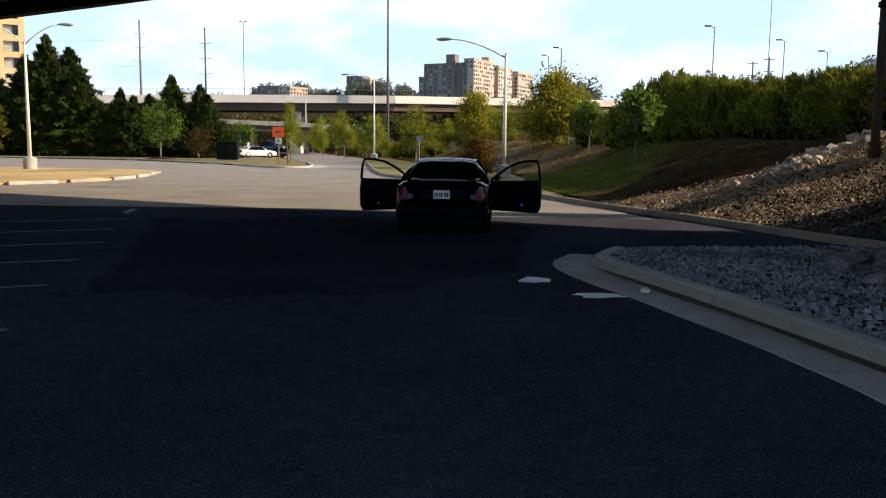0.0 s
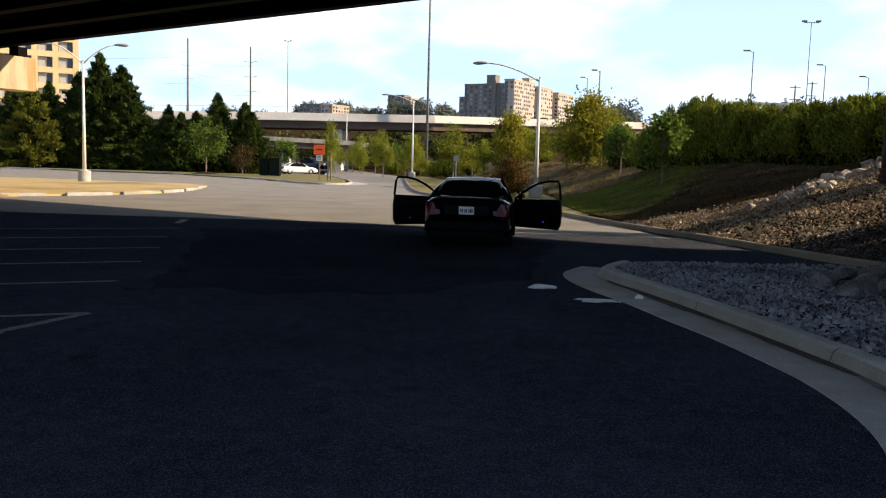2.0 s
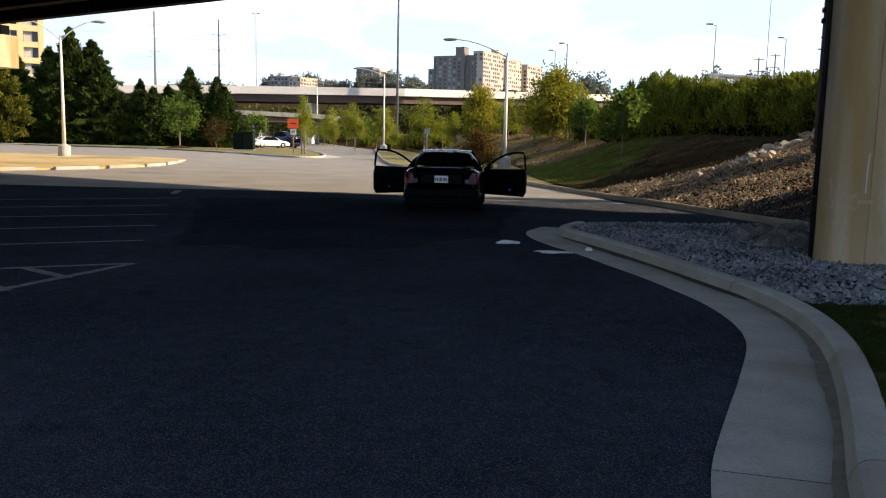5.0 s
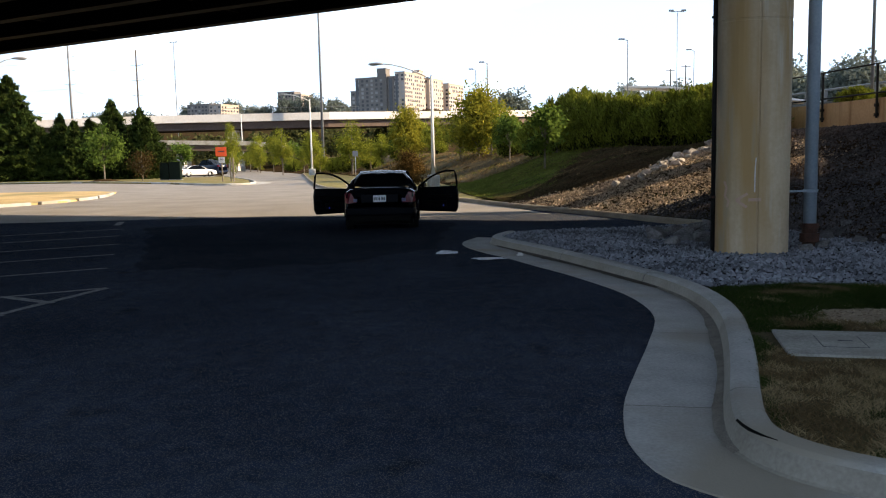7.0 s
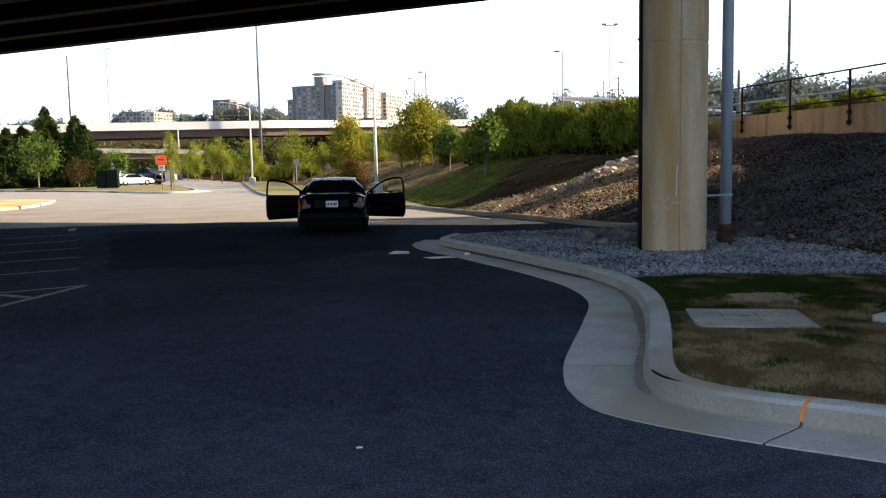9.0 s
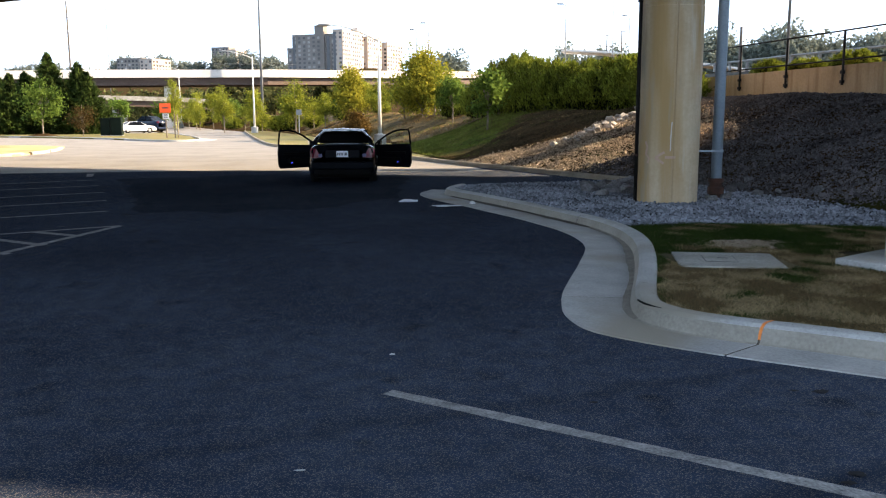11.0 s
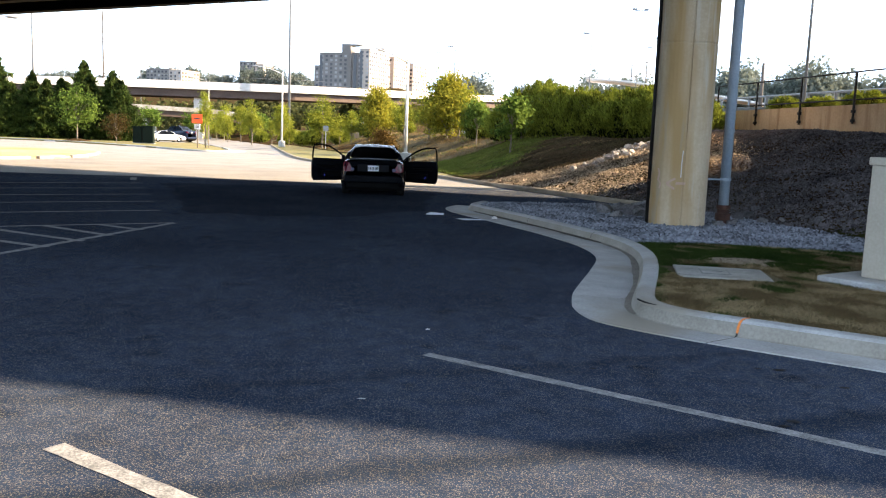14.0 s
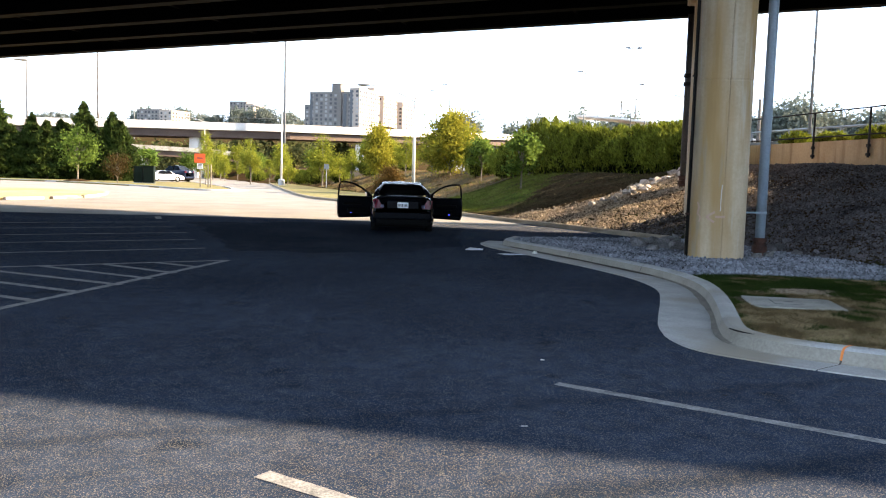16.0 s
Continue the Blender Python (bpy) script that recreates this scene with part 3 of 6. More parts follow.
mixed = np.maximum.accumulate(0.7 * near + 0.3 * np.linspace(0, 1599, 261))
mixed = np.convolve(np.pad(mixed, 6, mode="edge"), np.ones(13) / 13, "valid")
mixed[0], mixed[-1] = 0, 1599
kerb_foot = np.stack([np.interp(mixed, np.arange(1600), dense[:, k]) for k in (0, 1)], 1)

# concrete gutter and kerb in cast lengths
kerb = thing("kerb", "pale concrete kerb and gutter curving round the verge", "kerb", kind="structure")
joints = [(1.70, 11.9), (2.55, 9.2), (3.36, 6.5), (3.28, 3.35), (2.44, 0.94), (3.33, -1.36), (5.3, -2.83), (7.6, -4.5), (10.4, -6.6), (13.4, -8.9), (17.0, -11.6)]
cuts = [0] + [int(np.argmin(np.hypot(*(gutter_edge - np.array(j)).T))) for j in joints] + [260]
cuts[6] = int(np.argmin(np.hypot(*(kerb_foot - np.array((3.69, -0.96))).T)))
for a, b in zip(cuts, cuts[1:]):
    ring = []
    for i in range(a, b + 1):
        o, f = gutter_edge[i], kerb_foot[i]
        across = (f - o) / np.linalg.norm(f - o)
        shift = 0.011 if i == a and a else (-0.011 if i == b else 0.0)
        t = gutter_edge[min(i + 1, 260)] - gutter_edge[max(i - 1, 0)]
        t = t / np.linalg.norm(t) * shift
        f = f + across * 0.03
        prof = [(o, -0.05), (o, 0.012), (f - across * 0.02, -0.004), (f, 0.008), (f + across * 0.028, 0.085), (f + across * 0.048, 0.122), (f + across * 0.085, 0.146), (f + across * 0.13, 0.153), (f + across * 0.235, 0.150), (f + across * 0.255, 0.135), (f + across * 0.255, -0.05)]
        ring.append([(*(p + t), z) for p, z in prof])
    k = len(ring[0])
    verts = [v for r in ring for v in r]
    faces = [(i * k + j, i * k + j + 1, (i + 1) * k + j + 1, (i + 1) * k + j) for i in range(len(ring) - 1) for j in range(k - 1)]
    faces += [list(range(k)), [(len(ring) - 1) * k + j for j in reversed(range(k))]]
    length = mesh_ob("kerb_length", verts, faces, CONCRETE, kerb)
    length.data.materials.append(KERB_FACE)
    for q, poly in enumerate(length.data.polygons):
        if q < (len(ring) - 1) * (k - 1) and q % (k - 1) in (2, 3, 4):
            poly.material_index = 1

# dark dirt packed in the joints between the cast lengths
for i in cuts[1:-1]:
    o, f = gutter_edge[i], kerb_foot[i]
    across = (f - o) / np.linalg.norm(f - o)
    t = gutter_edge[i + 1] - gutter_edge[i - 1]
    t = t / np.linalg.norm(t) * 0.0107
    f = f + across * 0.03
    line = [(o + across * 0.004, 0.008), (f - across * 0.02, -0.007), (f + across * 0.003, 0.005), (f + across * 0.031, 0.083), (f + across * 0.051, 0.119), (f + across * 0.087, 0.142), (f + across * 0.13, 0.149), (f + across * 0.23, 0.146)]
    mesh_ob("joint_filler", [(*(q + t * s), z) for q, z in line for s in (-1, 1)], [(2 * k, 2 * k + 1, 2 * k + 3, 2 * k + 2) for k in range(len(line) - 1)], SILT_SHADE, kerb)


# silt along the kerb's foot; the darker strip also paints the shade there
rag = random.Random(12)
y_at = lambda y: int(np.argmin(np.abs(kerb_foot[:140, 1] - y)))
for a, b, wide, material, label in ((y_at(11.8), y_at(6.2), 0.15, SILT_SHADE, "dark wet silt and painted shade along the kerb foot"), (y_at(6.1), y_at(-0.1), 0.085, DIRT, "greyish silt and dry leaf dirt along the kerb")):
    vs = []
    for i in range(a, b + 1):
        o, f = gutter_edge[i], kerb_foot[i]
        across = (f - o) / np.linalg.norm(f - o)
        u = (i - a) / (b - a)
        w = 0.008 + wide * math.sin(math.pi * u) ** 0.5 * (0.6 + 0.4 * math.sin(i * 0.31)) * rag.uniform(0.65, 1.0)
        slope = 0.016 / np.linalg.norm(f - o)
        vs += [(*(f + across * 0.035), 0.018), (*(f - across * w), 0.003 + slope * w)]
    n = b - a
    silt = mesh_ob("gutter_silt", vs, [(2 * i, 2 * i + 1, 2 * i + 3, 2 * i + 2) for i in range(n)], material)
    tagged(silt, label, "dirt", "gutter silt")


def kerb_run(name, label, pts, wide=0.16, tall=0.15, material=CONCRETE, length=3.0):
    """A plain raised kerb in cast lengths along a plan line."""
    run = thing(name, label, "kerb", kind="structure")
    line = smooth_line(pts, 0.5)
    per = max(2, int(length / 0.5))
    for s in range(0, len(line) - 1, per):
        seg = line[s : s + per + 1].copy()
        if len(seg) < 2:
            continue
        d = seg[-1] - seg[-2]
        seg[-1] = seg[-1] - d / (np.linalg.norm(d) + 1e-9) * 0.012
        lo, hi = offset(seg, 0.0), offset(seg, wide)
        li, hh = offset(seg, 0.03), offset(seg, wide - 0.02)
        verts, n = [], len(seg)
        for i in range(n):
            verts += [(*lo[i], -0.05), (*lo[i], tall - 0.04), (*li[i], tall), (*hh[i], tall), (*hi[i], tall - 0.02), (*hi[i], -0.05)]
        faces = [(i * 6 + j, i * 6 + j + 1, i * 6 + j + 7, i * 6 + j + 6) for i in range(n - 1) for j in range(5)]
        faces += [list(range(6)), [(n - 1) * 6 + j for j in reversed(range(6))]]
        mesh_ob("kerb_length", verts, faces, material, run)
    return run


kerb_run("kerb", "low soil-stained concrete kerb along the foot of the bank", FAR_KERB[1:-2], material=KERB_BROWN)
kerb_run("kerb", "pale concrete kerb round the tip of the grassy verge", ROAD_LEFT[2:])

# pale flush concrete apron round the tip of the far verge
tip = smooth_line(ROAD_LEFT[3:7], 0.4)[6:-6]
taper_ = np.sin(np.linspace(0, np.pi, len(tip)))[:, None]
t_in, t_out = offset(tip, -0.02), np.array([offset(tip, -d)[i] for i, d in enumerate(0.15 + 1.15 * taper_[:, 0])])
tagged(mesh_ob("apron", [(*q, 0.012) for pair in zip(t_in, t_out) for q in pair], [(2 * i, 2 * i + 1, 2 * i + 3, 2 * i + 2) for i in range(len(tip) - 1)], CONCRETE), "pale concrete apron round the tip of the grass verge", "kerb", kind="structure")

# the verge inside the near kerb: gravel behind, lawn in front
lawn_outline = [tuple(p + np.array((0.22, 0.0))) for p in kerb_foot[::4] if p[1] < 5.6] + [(30, -14), (30, -2), (14, 1.5), (10.0, 4.2), (7.6, 5.0), (5.6, 5.5)]
lawn = part("lawn", prism(lawn_outline, -0.02, 0.125), GRASS)
tagged(lawn, "patchy lawn of green and straw-dry grass behind the kerb", "lawn", kind="structure")
bed_outline = [tuple(p + np.array((0.22, 0.0))) for p in kerb_foot[::4] if p[1] >= 5.4] + [(5.0, 5.55), (7.6, 4.95), (10.0, 4.15), (14.0, 1.4), (14.0, 6), (10.2, 12), (8.2, 14.8), (5.0, 14.2), (3.2, 13.9)]
bed = part("gravel_bed", prism(bed_outline, -0.03, 0.10), GRAVEL_BED)
tagged(bed, "flat bed of grey gravel inside the kerb", "gravel", kind="structure")

# grassy strip of trees on the far side, and the dry island
strip = [(-120, 85.8), (-50, 79.7), (-33, 75.7), (-22, 66.2), (-16.8, 59.8), (-14.3, 58.2), (-13.3, 60.6), (-15.8, 71), (-23.2, 92), (-24.4, 88.8), (-60, 88.8), (-120, 92)]
tagged(part("verge", prism(strip, -0.03, 0.10), VERGE), "grass verge with bare earth under the conifers", "verge", kind="structure")
dry_island = [(-60, 12.0), (-30, 24.0), (-19.4, 29.2), (-17.6, 32.2), (-16.5, 35.0), (-16.4, 38.0), (-17.3, 43.0), (-18.4, 46.6), (-20.7, 48.6), (-24, 49.2), (-30, 49.6), (-60, 52)]
tagged(part("island", prism(dry_island, -0.03, 0.09), DRY), "dry straw-coloured grass island in the car park", "verge", kind="structure")
# green and straw-coloured grass lying on the lower bank
def drape(name, label, outline, material, lift, step=0.5):
    o = np.array(outline)
    ax = np.arange(o[:, 0].min(), o[:, 0].max() + step, step)
    ay = np.arange(o[:, 1].min(), o[:, 1].max() + step, step)
    mx, my = np.meshgrid(ax, ay)
    ragged = 0.5 * np.sin(mx * 2.3 + my * 1.1) + 0.4 * np.sin(my * 3.1 - mx)
    ok = inside(outline, mx + ragged * 0.6, my + ragged * 0.5) & (bank_distance(mx, my) > 0.05)
    mz = height(mx, my) + lift
    ids = np.arange(mx.size).reshape(mx.shape)
    cell = ok[:-1, :-1] & ok[1:, 1:] & ok[1:, :-1] & ok[:-1, 1:]
    f = np.stack([ids[:-1, :-1], ids[:-1, 1:], ids[1:, 1:], ids[1:, :-1]], -1)[cell]
    used, inv = np.unique(f, return_inverse=True)
    v = np.stack([mx, my, mz], -1).reshape(-1, 3)[used]
    return tagged(mesh_ob(name, v, inv.reshape(-1, 4), material, smooth=True), label, "grass", kind="structure")


drape("bank_lawn", "rough green grass on the lower bank", [(3.2, 26.8), (2.2, 33.0), (1.7, 38.0), (1.7, 43.0), (3.5, 43.5), (5.6, 39.0), (6.4, 34.0), (6.0, 29.0), (4.6, 26.4)], BANK_LAWN, 0.02, 0.14)
far_rim = [(2.0, 44.5), (1.4, 50.0), (-4.0, 66.0), (-12.6, 100.0), (-25.5, 139.0), (-14.0, 142.0), (0.0, 103.0), (8.0, 70.0), (11.5, 50.0), (11.0, 44.5)]
drape("bank_slope", "dry straw-brown bank under the young trees", far_rim, FAR_BANK, 0.03, 0.8)
road_side = [(x + 0.1, y + 0.03) for x, y in FAR_KERB[6:12]]
bank_side = [(2.95, 28.5), (2.35, 33.0), (1.95, 38.0), (1.95, 43.5), (1.25, 50.0), (-4.15, 66.0), (-12.7, 100.0)]
tagged(part("verge", prism(road_side + bank_side[::-1], -0.03, 0.115), VERGE), "straw-coloured grass verge along the access road", "verge", kind="structure")

# ---- the bridge overhead ----
ALONG = Vector((1, -0.40, 0.034)).normalized()
EDGE = Vector((0, 27.0, 7.5))
ACROSS = Vector((-0.371, -0.928, 0)).normalized()


def bridge_bar(a0, a1, w0, w1, z0, z1):
    """A bar that runs with the bridge: distances along it, across it from its far edge, and above its lower edge."""
    bm = bmesh.new()
    vs = [bm.verts.new(EDGE + ALONG * a + ACROSS * w + Vector((0, 0, z))) for a in (a0, a1) for w, z in ((w0, z0), (w1, z0), (w1, z1), (w0, z1))]
    for q in ((0, 1, 2, 3), (7, 6, 5, 4), (0, 4, 5, 1), (1, 5, 6, 2), (2, 6, 7, 3), (3, 7, 4, 0)):
        bm.faces.new([vs[i] for i in q])
    return bm


WIDE = 19.0
bridge = thing("bridge", "dark steel girder road bridge with a concrete deck overhead", "bridge", kind="structure")


def deck_edge(x, c, over):
    """The deck's unseen edge, bent off its straight girders to place its shadow."""
    lean = 0.11 * (min(max(x, 10.0), 32.0) - 22.0)
    return c - 0.40 * x + lean + over


def deck_strip(lo, hi, z0, z1):
    """A strip of the deck between two edge rules, each a function of x that gives y."""
    bm = bmesh.new()
    rows = []
    for x in [-100, -40, -15, -2, 2, 6, 10, 13, 17, 21, 24, 28, 32, 40, 60, 100]:
        zz = EDGE.z + 0.034 * x
        rows.append([bm.verts.new((x, y, zz + z)) for y, z in ((lo(x), z0), (hi(x), z0), (hi(x), z1), (lo(x), z1))])
    for r0, r1 in zip(rows, rows[1:]):
        for k in range(4):
            bm.faces.new((r0[k], r0[(k + 1) % 4], r1[(k + 1) % 4], r1[k]))
    bm.faces.new(rows[0])
    bm.faces.new(list(reversed(rows[-1])))
    return bm


far_edge = lambda x: 27.0 - 0.40 * x + 0.66
def near_edge(x):
    """The unseen deck is widened westward to keep sky light off the lot."""
    if x >= 10.0:
        return deck_edge(x, 6.1, 0.0)
    joined = deck_edge(10.0, 6.1, 0.0) - 0.8 * (10.0 - max(x, -2.0))
    return joined + 0.40 * max(0.0, -2.0 - x)


# the concrete deck wears the near-black colour too, for its shaded underside
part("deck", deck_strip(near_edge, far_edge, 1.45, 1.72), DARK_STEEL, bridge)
part("barrier", deck_strip(lambda x: far_edge(x) - 0.35, far_edge, 1.72, 2.6), PIER, bridge)
# unseen rail, added only to cast the shadow stripe right of the saloon
part("rail", tube([(x, far_edge(x) - 0.15, EDGE.z + 0.034 * x + 4.6) for x in (27.0, 36.0, 50.0)], 0.16, 8), GALV, bridge)
for x in (27.0, 31.0, 35.0, 40.0, 45.0, 50.0):
    part("rail_post", tube([(x, far_edge(x) - 0.15, EDGE.z + 0.034 * x + z) for z in (2.5, 4.6)], 0.05, 6), GALV, bridge)
part("barrier", deck_strip(near_edge, lambda x: near_edge(x) + 0.35, 1.72, 2.6), PIER, bridge)
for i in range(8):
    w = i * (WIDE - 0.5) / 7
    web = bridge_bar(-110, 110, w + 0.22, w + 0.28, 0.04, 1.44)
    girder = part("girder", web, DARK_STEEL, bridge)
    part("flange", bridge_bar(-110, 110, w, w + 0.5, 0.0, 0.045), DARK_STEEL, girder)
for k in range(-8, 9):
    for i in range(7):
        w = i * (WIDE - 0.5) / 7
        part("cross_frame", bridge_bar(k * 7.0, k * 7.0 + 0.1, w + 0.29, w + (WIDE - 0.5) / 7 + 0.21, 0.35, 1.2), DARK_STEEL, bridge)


def column(x, y, top, label, flat=False, beam=True):
    """A bridge pier: a fluted octagonal shaft with shallow recessed panels, joints, and a head beam."""
    p = thing("bridge_pier", label, "pier", x, y, 0.0, -8)
    bm = bmesh.new()
    w, c = 0.585, 0.40
    corner = [(c - c * math.sin(k * math.pi / 16), c - c * math.cos(k * math.pi / 16)) for k in range(9)]
    ring = [(-w + v, -w + u) for u, v in corner]
    ring += [(-0.02, -w), (-0.012, -w + 0.018), (0.012, -w + 0.018), (0.02, -w)]
    ring += [(w - v, -w + u) for u, v in reversed(corner)]
    ring += [(w - v, w - u) for u, v in corner] + [(-w + v, w - u) for u, v in reversed(corner)]
    levels = [(-0.1, 1.0), (3.86, 1.0), (3.87, 0.985), (3.90, 0.985), (3.91, 1.0), (top, 1.0)]
    rows = [[bm.verts.new((a * s, b * s, z)) for a, b in ring] for z, s in levels]
    n = len(ring)
    for r0, r1 in zip(rows, rows[1:]):
        for i in range(n):
            bm.faces.new((r0[i], r0[(i + 1) % n], r1[(i + 1) % n], r1[i]))
    bm.faces.new(rows[-1])
    part("shaft", bm, PIER, p)
    if not beam:
        part("cap", boxed(-0.72, 0.72, -0.72, 0.72, top - 0.45, top, 0.02), PIER, p)
        return p
    head = bmesh.new()
    half, low = (2.4, top - 1.55) if flat else (3.2, top - 0.55)
    prof = [(-half, top), (-half, low), (-0.75, low if flat else top - 1.1), (0.75, low if flat else top - 1.1), (half, low), (half, top)]
    fr, bk = [[head.verts.new((a, s, z)) for a, z in prof] for s in (-0.7, 0.7)]
    for i in range(6):
        head.faces.new((fr[i], fr[(i + 1) % 6], bk[(i + 1) % 6], bk[i]))
    head.faces.new(fr)
    head.faces.new(list(reversed(bk)))
    ob = part("head_beam", head, PIER, p)
    ob.rotation_euler = (0, 0, radians(76))
    if flat:
        for u in (-1.7, 0.2, 2.0):
            b = part("bearing", boxed(-0.25, 0.25, -0.3, 0.3, top, top + 0.5), DARK_STEEL, p)
            b.location = (u * math.cos(radians(76)), u * math.sin(radians(76)), 0)
    return p


pier = column(6.43, 9.3, 7.62, "pale concrete bridge pier with rust stains and a downpipe")
# the row of piers goes on behind it, up the stone slope
for x, y in ((8.68, 15.4), (9.35, 17.5), (11.05, 21.7)):
    column(x, y, 7.48 + 0.034 * x, "concrete bridge pier standing in the stone slope", beam=False)
column(-24.5, 34.9, 6.2, "sunlit pale concrete bridge pier on the dry island", True)


# ---- vehicles ----
def wheel(parent, x, y, r=0.33, rim=SILVER_PAINT):
    s = 1 if x > 0 else -1
    lathe = [(0.10, 0.55), (0.115, 0.72), (0.11, 0.94), (0.08, 1.0), (-0.08, 1.0), (-0.11, 0.94), (-0.11, 0.6)]
    bm = bmesh.new()
    rings = [[bm.verts.new((x + s * (o - 0.115), y + r * q * math.cos(a), r + r * q * math.sin(a))) for a in (k * math.pi / 12 for k in range(24))] for o, q in lathe]
    for a, b in zip(rings, rings[1:]):
        for k in range(24):
            bm.faces.new((a[k], a[(k + 1) % 24], b[(k + 1) % 24], b[k]))
    tyre = bm
    w = new("wheel")
    w.parent = parent
    part("tyre", tyre, RUBBER, w, smooth=True)
    bm = bmesh.new()
    mid = bm.verts.new((x + s * -0.005, y, r))
    outer = [bm.verts.new((x + s * (-0.03 if k % 4 < 2 else -0.06), y + r * 0.6 * math.cos(a), r + r * 0.6 * math.sin(a))) for k, a in ((k, k * math.pi / 10) for k in range(20))]
    for k in range(20):
        bm.faces.new((mid, outer[k], outer[(k + 1) % 20]))
    part("rim", bm, rim, w)
    return w


def sedan(name, label, paint, x, y, rz, open_doors=False, scale=1.0, tall=0.0, group=""):
    """A four-door saloon, its rear bumper at the origin and its bonnet towards +y."""
    car = thing(name, label, "car", x, y, 0.0, rz, group)
    car.scale = (scale,) * 3
    rows = []
    for yy, w, zb, belt, deck in ((-0.02, 0.72, 0.44, 0.80, 0.82), (0.02, 0.80, 0.36, 0.93, 0.97), (0.07, 0.845, 0.30, 0.99, 1.045), (0.22, 0.88, 0.26, 1.0, 1.075), (0.5, 0.915, 0.23, 1.0, 1.085), (1.0, 0.93, 0.21, 0.995, 1.08), (1.7, 0.925, 0.20, 0.975, 1.02), (2.6, 0.92, 0.20, 0.96, 1.0), (3.3, 0.92, 0.20, 0.945, 0.99), (3.8, 0.92, 0.21, 0.92, 0.985), (4.4, 0.895, 0.23, 0.84, 0.91), (4.75, 0.83, 0.26, 0.74, 0.80), (4.95, 0.74, 0.30, 0.66, 0.70), (5.02, 0.64, 0.36, 0.56, 0.58)):
        belt, deck = belt + tall, deck + tall
        half = [(w * 0.86, zb), (w * 0.965, zb + 0.06), (w, zb + 0.22), (w * 0.995, belt * 0.70), (w * 0.975, belt - 0.10), (w * 0.94, belt - 0.025), (w * 0.84, belt + (deck - belt) * 0.55), (w * 0.45, deck)]
        rows.append([(-a, yy, z) for a, z in half] + [(0, yy, deck + 0.008)] + [(a, yy, z) for a, z in reversed(half)])
    k = len(rows[0])
    verts = [v for r in rows for v in r]
    faces = [(i * k + j, i * k + (j + 1) % k, (i + 1) * k + (j + 1) % k, (i + 1) * k + j) for i in range(len(rows) - 1) for j in range(k)]
    faces += [list(range(k)), [(len(rows) - 1) * k + j for j in reversed(range(k))]]
    body = mesh_ob("body", verts, faces, paint, car, smooth=True)
    top = 1.455 + tall * 1.4
    # roof
    bm = bmesh.new()
    roof = [[bm.verts.new((a * w, yy, z + (1 - abs(a)) * 0.03)) for a in (-1, -0.85, -0.4, 0, 0.4, 0.85, 1)] for yy, w, z in ((1.42, 0.57, top - 0.075), (1.62, 0.60, top - 0.03), (2.1, 0.62, top), (2.6, 0.62, top - 0.01), (2.95, 0.60, top - 0.05))]
    for a, b in zip(roof, roof[1:]):
        for j in range(6):
            bm.faces.new((a[j], a[j + 1], b[j + 1], b[j]))
    bmesh.ops.solidify(bm, geom=bm.faces[:], thickness=0.035)
    part("roof", bm, paint, car, smooth=True)
    belt = 1.0 + tall
    for s in (-1, 1):
        part("rear_pillar", tube([(s * 0.80, 0.72, belt + 0.02), (s * 0.73, 1.02, belt + 0.19), (s * 0.575, 1.46, top - 0.07)], [0.075, 0.06, 0.035], 8), paint, car, smooth=True)
        part("windscreen_pillar", tube([(s * 0.76, 3.62, belt - 0.03), (s * 0.70, 3.3, belt + 0.17), (s * 0.60, 2.93, top - 0.06)], [0.04, 0.03, 0.03], 8), paint, car, smooth=True)
        part("centre_pillar", tube([(s * 0.86, 2.12, belt - 0.05), (s * 0.62, 2.12, top - 0.04)], 0.045, 6), TRIM_BLACK, car)

    def pane(name, pts):
        bm = bmesh.new()
        bm.faces.new([bm.verts.new(p) for p in pts])
        bmesh.ops.solidify(bm, geom=bm.faces[:], thickness=0.006)
        part(name, bm, GLASS_DARK, car)

    glass = [(-0.72, 0.10), (-0.66, 0.02), (-0.35, -0.03), (0.0, -0.045)]
    glass = [(a, f) for a, f in glass] + [(-a, f) for a, f in glass[-2::-1]] + [(0.665, 0.45), (0.605, 0.80), (0.53, 0.97), (0.28, 1.04), (0.0, 1.06), (-0.28, 1.04), (-0.53, 0.97), (-0.605, 0.80), (-0.665, 0.45)]
    pane("rear_window", [(a, 0.78 + 0.66 * f, belt + 0.085 + (top - belt - 0.14) * f) for a, f in glass])
    pane("windscreen", [(-0.72, 3.60, belt - 0.01), (0.72, 3.60, belt - 0.01), (0.58, 2.93, top - 0.05), (-0.58, 2.93, top - 0.05)])
    for s in (-1, 1):
        pane("side_window", [(s * 0.83, 1.05, belt), (s * 0.84, 2.10, belt), (s * 0.615, 2.10, top - 0.05), (s * 0.59, 1.5, top - 0.07)])
        if not open_doors:
            pane("side_window", [(s * 0.84, 2.14, belt), (s * 0.80, 3.45, belt), (s * 0.61, 2.92, top - 0.07), (s * 0.615, 2.14, top - 0.05)])
    # rear lights, plate, bumper line, sill and lamps
    for s in (-1, 1):
        bm = bmesh.new()
        pts = [(0.56, -0.015, 0.72), (0.78, 0.0, 0.705), (0.865, 0.14, 0.73), (0.87, 0.17, 0.95), (0.82, 0.035, 0.995), (0.70, 0.0, 0.965)]
        fr = [bm.verts.new((s * a, b - 0.022, z + tall)) for a, b, z in pts]
        bk = [bm.verts.new((s * a * 0.98, b + 0.06, z + tall)) for a, b, z in pts]
        bm.faces.new(fr)
